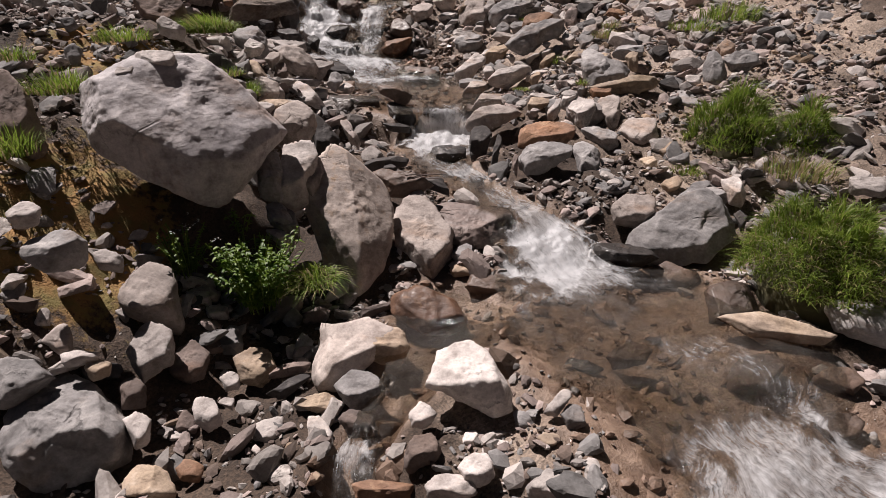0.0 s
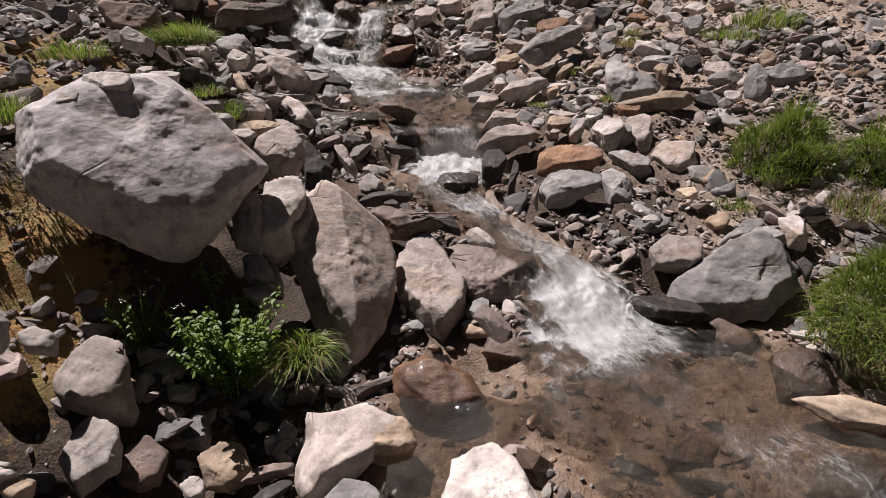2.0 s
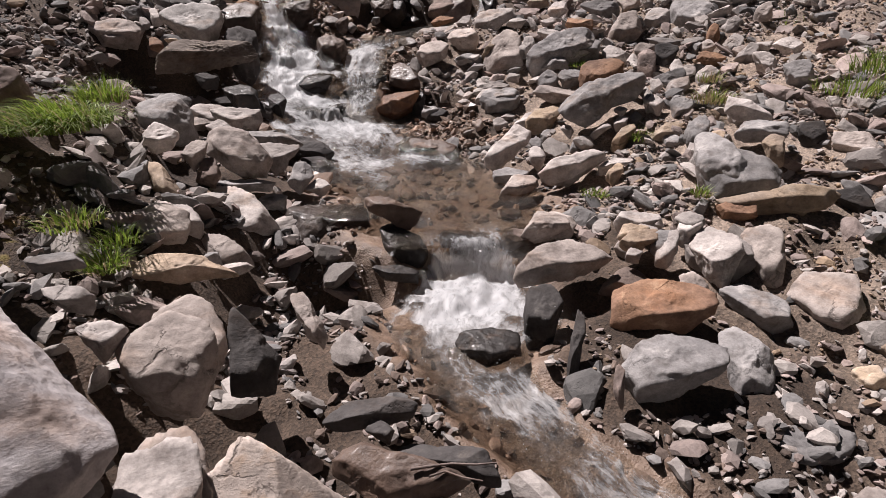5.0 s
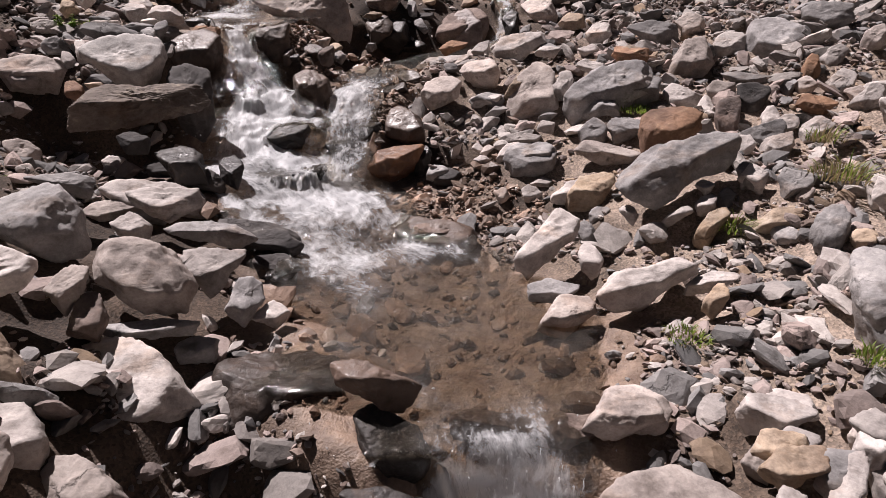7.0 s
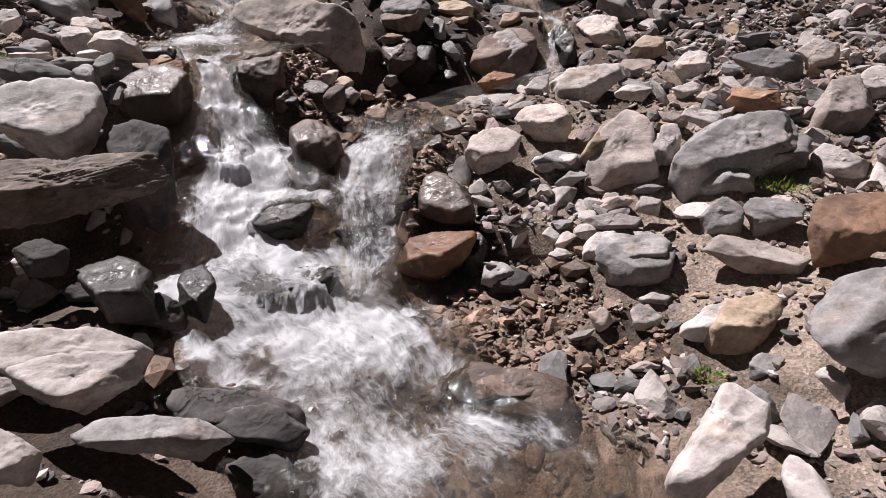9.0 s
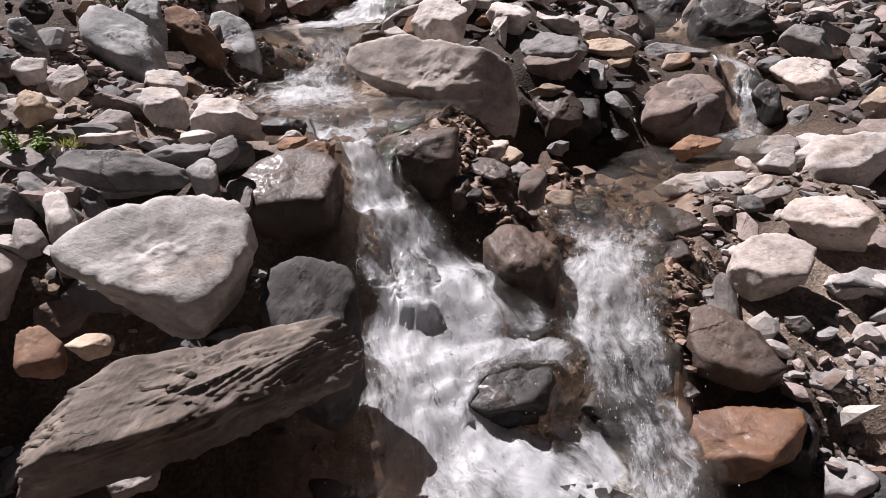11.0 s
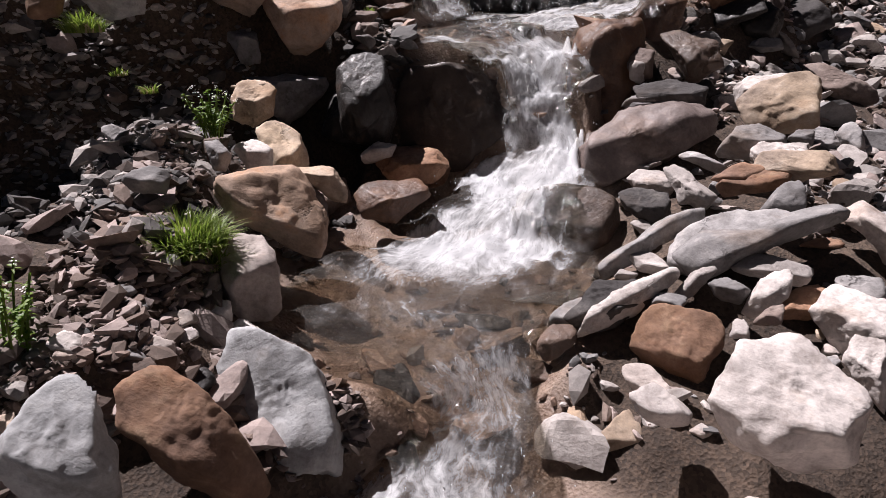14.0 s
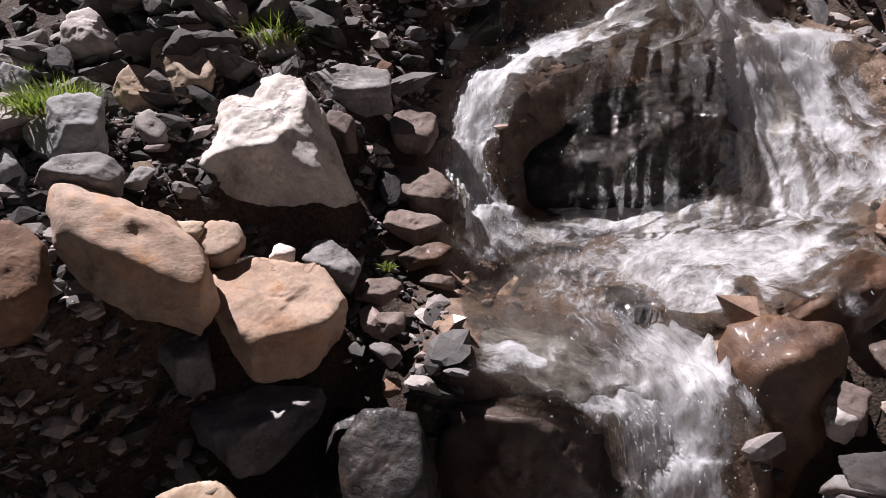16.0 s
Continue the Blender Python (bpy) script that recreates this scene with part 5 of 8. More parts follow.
rock("b", -1.71, 9.65, 1.76, -20, -46, 10, (-7, -5, -1, 5, 5, 6, 7, 1, 1, -5))
rock("D", -1.75, 9.78, 1.79, -17, -43, 10, (-6, -6, -1, 3, 6, 6, 7, 3, 0, -5))
rock("O", -1.86, 9.42, 1.74, -17, -52, 11, (-6, 0, -5, 7, 3, 7, 6, 0, 1, -7, -4, -7))
rock("B", -1.62, 9.55, 1.72, -25, -48, 12, (-8, -4, -3, 6, 5, 7, 8, 1, 2, -6))
rock("l", -1.30, 9.46, 1.66, -38, -48, 11, (-7, -2, -6, 4, 6, 5, 7, -2, -1, -7))
rock("l", -2.68, 9.51, 1.88, 22, -45, 9, (-5, -2, 1, 6, 6, 5, 3, -4, -1, -6))
rock("B", -0.42, 13.36, 3.08, -28, -15, 57, (-56, -14, -25, 8, 18, 19, 48, 20, 35, 2, -12, -16, -40, -23))
rock("b", -1.41, 12.21, 2.83, -22, -21, 11, (-6, -1, -2, 7, 6, 4, 7, -7, -2, -8))
rock("B", -1.15, 12.23, 2.87, -26, -20, 22, (-16, 7, -7, 11, 9, 5, 15, -7, 1, -12))
rock("d", -1.31, 12.04, 2.70, -25, -24, 18, (-17, 2, -1, 8, 16, 2, 15, -6, -12, -9))
rock("M", -1.84, 11.51, 2.29, -13, -19, 20, (-20, 3, -16, 10, -4, 13, 8, 11, 16, 7, 19, -2, 16, -10, 7, -13, -6, -10, -17, -4), power=22, edge=-0.3)
rock("k", -2.99, 11.25, 2.42, 17, -42, 22, (-19, 8, -14, 15, 7, 15, 13, 12, 20, -6, 15, -18, 2, -12, -14, -4), flat=True)
rock("p", -3.02, 11.01, 2.29, 21, -45, 21, (-10, 1, -4, 16, 2, 16, 9, 5, 9, -12, 2, -16, -8, -12))
rock("t", -3.21, 11.96, 2.69, 17, -25, 16, (-10, 1, -5, 9, 5, 10, 10, 4, 8, -6, -2, -10, -10, -7))
rock("t", -3.06, 11.78, 2.53, 15, -30, 17, (-10, 5, -3, 12, 9, 3, 10, -6, 7, -12, -4, -11))
rock("l", -3.13, 11.57, 2.55, 18, -31, 11, (-7, 2, 1, 6, 8, 0, 7, -6, -3, -5))
rock("g", -3.20, 11.38, 2.59, 22, -32, 9, (-4, 5, 2, 6, 5, -2, 2, -6, -2, -5))
rock("t", -2.89, 11.62, 2.42, 11, -35, 15, (-12, 5, -1, 7, 10, 1, 12, -8, 2, -5))
rock("O", -2.59, 11.69, 2.31, 3, -37, 20, (-16, 0, -6, 9, 11, 10, 16, 1, 2, -10, -13, -7))
rock("o", -2.50, 11.96, 2.40, 1, -32, 19, (-17, 1, -7, 9, 10, 5, 17, -2, 7, -9, -10, -7))
rock("l", -2.66, 11.96, 2.46, 4, -31, 9, (-8, -1, 0, 5, 8, 2, 6, -2, -8, -4))
rock("u", -3.77, 11.98, 3.16, 28, -15, 20, (-13, 3, -6, 10, 6, 9, 15, 2, 12, -8, -3, -10, -11, -3))
rock("l", -3.90, 11.78, 3.20, 33, -14, 10, (-5, 3, 3, 5, 6, -1, 1, -5, -7, -4))
rock("o", -3.84, 11.63, 3.11, 33, -16, 10, (-4, 5, 2, 6, 6, 1, 3, -5, -7, -5))
rock("g", -3.36, 11.13, 2.57, 29, -34, 10, (-7, 1, 1, 5, 8, 1, 5, -6, -4, -4))
rock("w", -3.08, 10.83, 2.23, 25, -49, 7, (-5, 2, -1, 5, 5, 2, 4, -4, -1, -4))
rock("w", -2.98, 10.78, 2.17, 23, -52, 12, (-8, 1, -3, 7, 3, 6, 5, -2, 6, -9, -8, -4))
rock("l", -3.36, 10.67, 2.28, 38, -47, 8, (-4, 3, 0, 5, 5, 2, 4, -5, -1, -4))
rock("g", -3.44, 10.84, 2.39, 37, -41, 6, (-4, 2, -1, 4, 4, -1, 2, -4, -3, -2))
rock("l", -3.28, 10.70, 2.25, 35, -49, 6, (-3, 0, 1, 4, 3, -1, 1, -4))
rock("l", -3.43, 10.65, 2.30, 41, -46, 4, (-3, 1, 0, 2, 3, -1, 1, -3))
rock("t", -3.15, 10.74, 2.21, 30, -50, 6, (-4, 1, 0, 3, 4, -1, 2, -3))
rock("g", -3.21, 10.81, 2.26, 30, -47, 7, (-6, 2, -3, 4, 7, -1, 5, -4))
rock("v", -1.45, 11.82, 2.52, -24, -55, 27, (-29, -9, -13, 16, 10, 22, 27, 18, 27, 7, 9, -7, -14, -22, -25, -18), flat=True)

rock("d", -0.26, 13.13, 2.96, -32, -17, 34, (-31, 1, -24, 11, 10, 14, 28, 0, 9, -13, -16, -11))
rock("g", -1.37, 12.03, 2.65, -24, -25, 15, (-14, -4, -8, 3, 13, 5, 14, 0, -12, -5))
rock("t", -0.94, 11.78, 2.69, -34, -50, 17, (-16, 0, -10, 7, 7, 7, 13, 16, 17, -10, 1, -13, -13, -8), flat=True)
rock("l", -0.87, 12.01, 2.73, -33, -23, 17, (-15, -2, -9, 3, 7, 7, 14, 2, 11, -4, -11, -8))
rock("g", -1.14, 11.55, 2.58, -34, -29, 16, (-12, -7, -6, 4, 1, 8, 12, 2, 3, -7))
rock("l", -1.11, 11.39, 2.55, -37, -55, 9, (-10, 1, -7, 4, 8, 8, 10, -3, -5, -5), flat=True)
rock("g", -0.98, 11.50, 2.61, -37, -28, 7, (-4, -2, -1, 3, 4, 3, 5, -3))
rock("o", -1.22, 11.33, 2.48, -35, -33, 14, (-12, -6, -8, 1, 5, 6, 12, 4, 6, -3, -8, -7))
rock("g", -1.18, 11.20, 2.45, -38, -34, 11, (-6, -6, -2, 3, 5, 8, 8, -3, 0, -6))
rock("l", -1.40, 11.45, 2.43, -29, -34, 16, (-12, 5, -7, 8, 11, -3, 7, -8, -3, -6))
rock("l", -1.51, 11.61, 2.40, -25, -33, 13, (-9, 0, -5, 6, 8, 5, 10, -5, -3, -7))
rock("g", -1.39, 11.07, 2.34, -35, -60, 18, (-19, -11, -15, 1, -1, 10, 18, 17, 19, 8, 4, -5, -11, -15), flat=True)
rock("g", -1.64, 11.19, 2.29, -27, -58, 18, (-16, -15, -7, -3, 9, 14, 16, 18, 14, 12, -3, -7, -11, -16), flat=True)
rock("g", -1.33, 11.54, 2.50, -30, -31, 10, (-9, 1, -3, 4, 9, -1, 4, -3))
rock("l", -1.66, 11.09, 2.25, -28, -43, 9, (-8, 2, 1, 5, 7, 0, 5, -3, -3, -3))
rock("l", -1.74, 11.08, 2.22, -26, -44, 5, (-4, -2, -2, 2, 4, 1, 2, -2))
rock("l", -1.79, 10.91, 2.20, -26, -58, 17, (-13, -16, -9, -2, 11, 16, 14, 13, 8, 3, -7, -12), flat=True)
rock("l", -1.56, 10.94, 2.26, -33, -44, 11, (-6, -8, -1, 3, 5, 8, 6, 4, -1, -6))
rock("g", -1.67, 10.86, 2.23, -32, -47, 7, (-5, -3, -3, 2, 5, 3, 4, -2))
rock("g", -1.49, 10.86, 2.27, -37, -44, 9, (-6, -1, -3, 4, 6, 1, 4, -3, -3, -3))
rock("w", -1.39, 10.82, 2.28, -40, -43, 12, (-5, -7, -3, 2, 4, 9, 6, 0, -1, -8))
rock("o", -1.67, 10.76, 2.13, -17, -20, 20, (-14, -3, -9, 9, 4, 12, 13, 8, 10, -4, 8, -11, -4, -7), edge=-0.2)
rock("b", -1.47, 10.66, 2.28, -42, -46, 6, (-3, -3, 0, 3, 3, 5, 4, -1))
rock("l", -1.57, 10.61, 2.27, -40, -48, 5, (-2, -3, -2, 3, 1, 3, 3, -2))
rock("B", -2.02, 10.84, 2.10, -19, -53, 9, (-6, -2, -2, 5, 5, 7, 6, 0, -2, -6))
rock("g", -1.95, 10.96, 2.14, -20, -50, 10, (-7, -5, -2, 2, 7, 7, 7, 4, 1, -5))
# brown block, its shaded front put into one darker colour
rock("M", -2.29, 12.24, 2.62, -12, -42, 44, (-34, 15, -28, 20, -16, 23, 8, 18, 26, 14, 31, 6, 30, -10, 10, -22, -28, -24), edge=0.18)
# boulder added above the view's top edge to throw shade on this slope
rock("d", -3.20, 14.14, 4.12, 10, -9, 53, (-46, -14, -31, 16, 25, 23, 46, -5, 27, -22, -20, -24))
# reddish brown wall in shade: the shade is put into its black colour
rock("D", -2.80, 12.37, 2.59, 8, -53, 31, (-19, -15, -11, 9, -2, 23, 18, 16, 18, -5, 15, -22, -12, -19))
# this and the next: near-black colour carries the deep shade above the falls
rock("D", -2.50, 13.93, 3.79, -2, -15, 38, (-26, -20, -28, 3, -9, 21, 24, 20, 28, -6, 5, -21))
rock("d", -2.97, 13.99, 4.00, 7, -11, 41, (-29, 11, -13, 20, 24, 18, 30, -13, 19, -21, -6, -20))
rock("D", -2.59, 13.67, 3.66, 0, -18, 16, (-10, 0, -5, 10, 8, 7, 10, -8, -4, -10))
rock("i", -3.16, 12.97, 3.45, 15, -25, 44, (-30, -7, -14, 14, -3, 25, 11, 27, 17, 9, 23, -6, 28, -20, 12, -28, -9, -26, -22, -18))
rock("t", -3.49, 13.14, 3.69, 21, -18, 24, (-11, 7, -4, 16, 8, 17, 15, 11, 10, -11, 2, -17, -9, -11))
rock("l", -3.85, 13.26, 3.82, 27, -15, 17, (-12, -2, -6, 8, 0, 9, 10, -8, 0, -9, -11, -8))
rock("t", -3.63, 13.03, 3.64, 25, -19, 14, (-8, -1, 0, 9, 9, 6, 7, -6, -3, -9))
rock("l", -3.52, 12.85, 3.53, 24, -23, 11, (-5, 4, 1, 7, 6, 2, 2, -6, -2, -7))
rock("u", -3.70, 12.73, 3.58, 30, -22, 15, (-10, -9, -5, 9, 3, 10, 9, 6, 7, -9, -3, -10))
rock("g", -3.62, 12.54, 3.47, 31, -26, 15, (-12, -1, -4, 7, 8, 6, 12, -1, 9, -8, -4, -6))
rock("g", -3.50, 12.65, 3.43, 26, -26, 7, (-5, -3, 1, 3, 5, 1, 1, -4))
rock("k", -3.44, 12.38, 3.28, 29, -48, 26, (-18, 19, -16, 25, -10, 24, 11, 9, 18, -4, 19, -16, 13, -24, 3, -18, -14, -2, -18, 6), flat=True)
rock("o", -3.67, 12.25, 3.29, 37, -32, 18, (-3, 16, 3, 16, 7, 4, 6, -5, 0, -14, -10, -13))
rock("k", -3.24, 12.54, 3.24, 20, -33, 12, (-7, 3, -3, 8, 5, 6, 7, -1, 1, -7, -5, -6))
rock("t", -3.33, 12.53, 3.29, 23, -32, 6, (-5, -1, -2, 3, 5, 2, 2, -4))
rock("k", -3.06, 12.39, 3.06, 17, -40, 29, (-18, 15, -5, 19, 14, 14, 21, 0, 18, -8, 7, -15, -8, -15, -14, -3))
rock("l", -3.07, 12.58, 3.18, 15, -35, 6, (-4, -1, -1, 4, 4, 1, 3, -4))
rock("g", -2.92, 12.63, 3.12, 11, -36, 14, (-9, 2, -5, 8, 1, 9, 9, -2, 5, -9, -4, -4))
rock("g", -3.16, 12.38, 2.69, 20, -49, 32, (-21, 6, -12, 13, 6, 14, 27, 14, 14, -3, -1, -15, -8, -16, -15, -7))
rock("g", -3.36, 12.40, 2.92, 26, -42, 15, (-8, 4, -4, 12, 8, 4, 7, -10, -3, -9))
rock("g", -2.91, 13.29, 3.59, 7, -20, 22, (-18, 2, -4, 10, 16, 5, 17, -9, -1, -10, -14, -5))
rock("o", -2.79, 13.46, 3.64, 4, -19, 8, (-5, 0, -2, 4, 5, 1, 3, -4))
rock("b", -2.66, 13.27, 3.42, 2, -24, 15, (-10, 3, -5, 10, 9, 8, 10, -3, 4, -10, -8, -7))
rock("b", -2.64, 13.08, 3.22, 1, -30, 20, (-16, 5, -9, 11, 4, 9, 16, -2, 12, -11, -1, -7, -12, -2))
rock("b", -2.66, 12.93, 3.13, 2, -33, 14, (-12, 0, -9, 7, 6, 4, 12, 0, 1, -7))
rock("O", -2.62, 12.82, 3.06, 1, -36, 11, (-10, 0, 4, 5, 10, 3, 6, -3, -6, -5))
rock("b", -2.77, 12.60, 3.03, 6, -39, 10, (-8, -2, -4, 5, 5, 5, 8, 0, 1, -5))
rock("B", -2.58, 12.72, 3.00, 0, -39, 7, (-6, 0, 0, 3, 7, 1, 5, -3))
rock("b", -2.73, 12.48, 2.98, 5, -42, 7, (-5, 1, -2, 4, 5, 2, 4, -3, -2, -4))
rock("O", -2.58, 12.48, 2.89, 0, -44, 8, (-5, -5, -3, 6, 5, 5, 4, -3))
rock("g", -2.74, 12.38, 2.93, 6, -45, 7, (-5, 4, 0, 4, 5, -1, 1, -4))
rock("o", -2.72, 12.32, 2.85, 5, -48, 5, (-3, -3, -3, 3, 3, 2, 2, -2))
rock("O", -2.61, 12.36, 2.83, 1, -48, 7, (-4, -1, 0, 4, 4, 1, 2, -4))
rock("t", -3.23, 12.02, 2.75, 28, -53, 9, (-9, 2, -4, 3, 4, 1, 9, -2, 8, -6))
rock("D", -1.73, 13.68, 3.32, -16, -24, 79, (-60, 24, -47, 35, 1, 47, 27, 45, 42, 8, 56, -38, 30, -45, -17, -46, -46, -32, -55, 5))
rock("B", -2.17, 12.55, 2.85, -13, -44, 28, (-28, 6, -18, 11, 12, 10, 26, 0, 17, -9, -16, -14, -24, -5))
rock("D", -1.93, 12.62, 2.95, -20, -40, 13, (-9, 2, -1, 7, 6, 6, 9, -3, 0, -7))
rock("O", -1.55, 12.31, 2.73, -23, -17, 34, (-16, -28, -19, 7, -15, 21, 4, 30, 15, 26, 18, -3, 4, -30, -7, -32), power=150, edge=0.3)
rock("B", -0.73, 13.32, 3.11, -36, -27, 23, (-8, -16, -4, 3, 8, 18, 14, -11, -4, -17))
rock("D", -0.98, 12.93, 3.00, -37, -32, 18, (-13, -1, -8, 8, 10, 11, 12, 1, -2, -10))
rock("l", -1.41, 12.20, 2.81, -40, -44, 13, (-6, 0, -4, 8, 2, 8, 6, 0, 3, -8, -2, -8))
rock("g", -1.44, 12.05, 2.66, -42, -49, 9, (-7, -4, -4, 2, 7, 6, 8, 1))
rock("D", -1.01, 14.07, 3.58, -26, -18, 20, (-11, -2, -7, 13, 4, 13, 11, -1, 5, -13))
rock("B", -0.45, 5.83, 0.75, 9, -35, 14, (-16, 7, -9, 9, 15, -2, 16, -10, 4, -7, -13, 0), edge=0.1)
rock("B", -0.02, 5.80, 0.57, -4, -38, 16, (-17, 2, -10, 7, 13, 4, 16, -2, 1, -7, -15, -4), edge=0.1)
rock("g", 1.51, 6.02, 0.95, -34, -20, 33, (-22, 17, -13, 18, 1, 9, 16, 0, 20, -15, 5, -17, -11, -14, -16, 0))
rock("l", 1.21, 5.36, 0.68, -37, -31, 21, (-14, 1, -11, 12, 6, 10, 12, 2, 10, -12, -2, -10))
rock("p", 1.17, 5.60, 0.70, -33, -29, 14, (-7, -2, -4, 9, 5, 8, 8, -1, 2, -10))
rock("l", 0.95, 5.77, 0.69, -27, -29, 15, (-12, -3, -3, 6, 9, 7, 12, 0, 0, -6))
rock("b", 0.76, 5.33, 0.54, -27, -38, 17, (-12, -8, -2, 8, 11, 8, 11, 1, -1, -9))
rock("o", 1.45, 5.72, 0.78, -37, -25, 14, (-11, 1, 8, 7, 11, -1, -6, -6))
rock("D", -0.42, 5.52, 0.50, 9, -38, 14, (-12, 5, 2, 5, 12, 0, 11, -6, -5, -4))
rock("l", -1.82, 7.16, 1.02, 34, -20, 32, (-25, 8, -16, 12, 9, 8, 25, -3, 26, -16, 3, -8, -15, -3))
rock("d", -1.26, 7.11, 0.80, 24, -27, 30, (-21, 13, -9, 14, 20, -1, 22, -11, 10, -15, -14, 0))
rock("d", -1.87, 7.59, 1.06, 30, -17, 18, (-17, 4, -6, 7, 12, 0, 17, -5, -1, -6, -15, -2))
rock("d", -1.66, 7.45, 1.02, 28, -19, 18, (-11, 8, 5, 7, 13, -2, 9, -10, -7, -2))
rock("d", -1.13, 6.95, 0.68, 23, -31, 17, (-11, 6, 0, 8, 12, 0, 8, -10, -7, -7))
rock("B", -0.29, 7.37, 0.70, 2, -28, 29, (-25, 4, -14, 12, 21, 3, 25, -6, 18, -12, -17, -5))
rock("d", -0.25, 8.03, 0.87, 1, -20, 15, (-10, 2, 1, 7, 11, 2, 7, -7, -7, -6))
rock("b", -0.55, 8.56, 1.12, 5, -14, 21, (-12, 9, 2, 12, 13, -2, 9, -13, -9, -7))

rock("r", -2.46, 9.16, 1.85, 17, -17, 21, (-15, 0, -9, 7, -3, 10, 10, 3, 15, -6, 12, -11, 0, -9, -14, -6))
rock("g", -2.47, 8.88, 1.77, 21, -22, 19, (-16, 0, -12, 2, 4, 2, 14, 6, 18, 3, 15, -6, 2, -8, -13, -5))
rock("g", -2.68, 8.66, 1.74, 31, -24, 13, (-20, 6, -13, 8, 3, 7, 16, 2, 24, -6, 14, -8, 1, -8, -13, -2))
# boulder darkened for the shade on its upright face
rock("M", -2.14, 8.76, 1.66, 10, -29, 33, (-21, -3, -13, 12, -8, 14, 10, 18, 18, 9, 21, 0, 20, -11, 12, -17, -11, -17))
rock("g", -2.40, 8.67, 1.73, 21, -26, 9, (-5, 4, 1, 6, 5, 2, 5, -6, -3, -5))
rock("l", -2.78, 8.44, 1.68, 40, -28, 13, (-4, 8, 2, 9, 5, -7, 2, -11, -6, -7))
rock("v", -0.11, 10.27, 1.69, -32, -12, 35, (-21, -11, -17, 12, -4, 20, 10, 18, 21, 2, 22, -14, 3, -20, -14, -20))
rock("D", -0.82, 10.23, 1.70, -21, -13, 23, (-20, 3, -10, 7, 8, 10, 18, 4, 12, -8, -8, -10))
rock("o", -2.50, 12.14, 2.35, 1, -20, 16, (-18, 2, -5, 10, 14, 5, 18, -6, 5, -10, -15, -5))
rock("B", -2.94, 11.86, 2.28, 11, -23, 21, (-15, 5, -7, 10, 12, 6, 15, -4, 5, -10, -8, -5))
# brown block in deep shadow, coloured black to hold that shadow
rock("D", -2.73, 12.10, 2.71, 6, -13, 28, (-13, 16, -1, 19, 10, 15, 14, -9, 9, -20, -11, -18))
rock("g", 1.34, 7.48, 1.16, -12, -5, 15, (-9, 8, 5, 9, 8, 2, -7, -9))
rock("g", 1.68, 7.73, 1.21, -14, -4, 19, (-14, -1, 11, 9, 14, -3, -3, -9))
rock("d", 2.20, 6.43, 1.04, -22, -7, 14, (-9, 6, 5, 8, 9, -3, 0, -8, -8, -2))
rock("p", 2.39, 6.28, 1.02, -24, -7, 17, (-14, 7, 4, 6, 14, -3, 2, -7, -11, -3))
rock("l", 2.46, 7.72, 1.34, -20, -3, 16, (-11, 6, 1, 8, 11, -6, -5, -8))
rock("g", 2.46, 7.20, 1.32, -21, -4, 19, (-12, 6, 6, 10, 12, -10, -6, -6))
rock("g", 2.44, 5.66, 1.01, -27, -8, 22, (-11, -1, -11, 14, 0, 13, 12, -6, 8, -14, -6, -11))
rock("g", 2.78, 5.88, 1.02, -29, -7, 22, (-16, 2, -1, 10, 13, 11, 14, -1, -5, -11))
rock("k", 2.77, 6.25, 1.11, -27, -6, 14, (-9, -1, -2, 9, 8, 3, 6, -8, -5, -7))
rock("l", 3.31, 6.25, 1.22, -31, -5, 12, (-8, 2, 4, 6, 8, -2, -2, -6))
rock("l", 3.42, 6.44, 1.32, -31, -4, 9, (-6, 3, 4, 5, 6, -5, -4, -5))
rock("w", 2.27, 5.66, 0.89, -25, -9, 10, (-8, 4, 6, 5, 6, -4, -5, -3))
rock("g", 2.17, 5.82, 0.86, -24, -9, 12, (-10, 5, 8, 5, 8, -6, -5, -3))
rock("g", 1.87, 4.70, 0.44, -26, -17, 11, (-8, -2, 6, 5, 8, -2, -3, -5))
rock("t", 1.63, 4.69, 0.41, -23, -17, 10, (-7, 2, 3, 5, 7, -4, -4, -5))
rock("l", 2.36, 4.37, 0.48, -33, -16, 9, (-5, 0, -1, 6, 4, 6, 4, -5, -2, -6))
rock("w", 2.21, 4.54, 0.43, -31, -17, 7, (-5, 0, 3, 3, 5, -1, -3, -3))
rock("w", 2.65, 6.79, 1.20, -24, -5, 8, (-5, 2, 4, 5, 4, -4, -4, -5))
rock("l", 2.53, 6.84, 1.18, -23, -5, 8, (-5, 2, 3, 4, 6, -4, -3, -4))
rock("b", 0.27, 5.76, 0.60, -4, -13, 17, (-14, -3, -5, 4, 11, 7, 14, 2, -5, -7))
rock("p", 0.81, 5.59, 0.62, -10, -13, 10, (-5, -1, 0, 7, 5, -1, 3, -7))
rock("w", 1.67, 4.81, 0.44, -23, -17, 4, (-2, 1, 0, 3, 2, -2, -1, -3))
rock("t", 1.72, 4.38, 0.33, -26, -19, 12, (-8, -2, -2, 6, 7, 6, 7, -1, -2, -7))
rock("d", 2.08, 5.72, 0.84, -23, -10, 16, (-12, 2, 2, 8, 12, -5, 1, -7))
rock("p", 1.08, 5.25, 0.55, -14, -15, 12, (-7, 4, 1, 7, 7, 0, 2, -7, -5, -6))
rock("b", -2.35, 5.46, 1.46, 26, -3, 32, (-20, 16, 16, 10, 23, -9, 11, -16, -14, 0))
rock("g", -2.63, 4.53, 1.24, 34, -7, 12, (-5, 3, 2, 8, 6, 1, 1, -8, -7, -5))
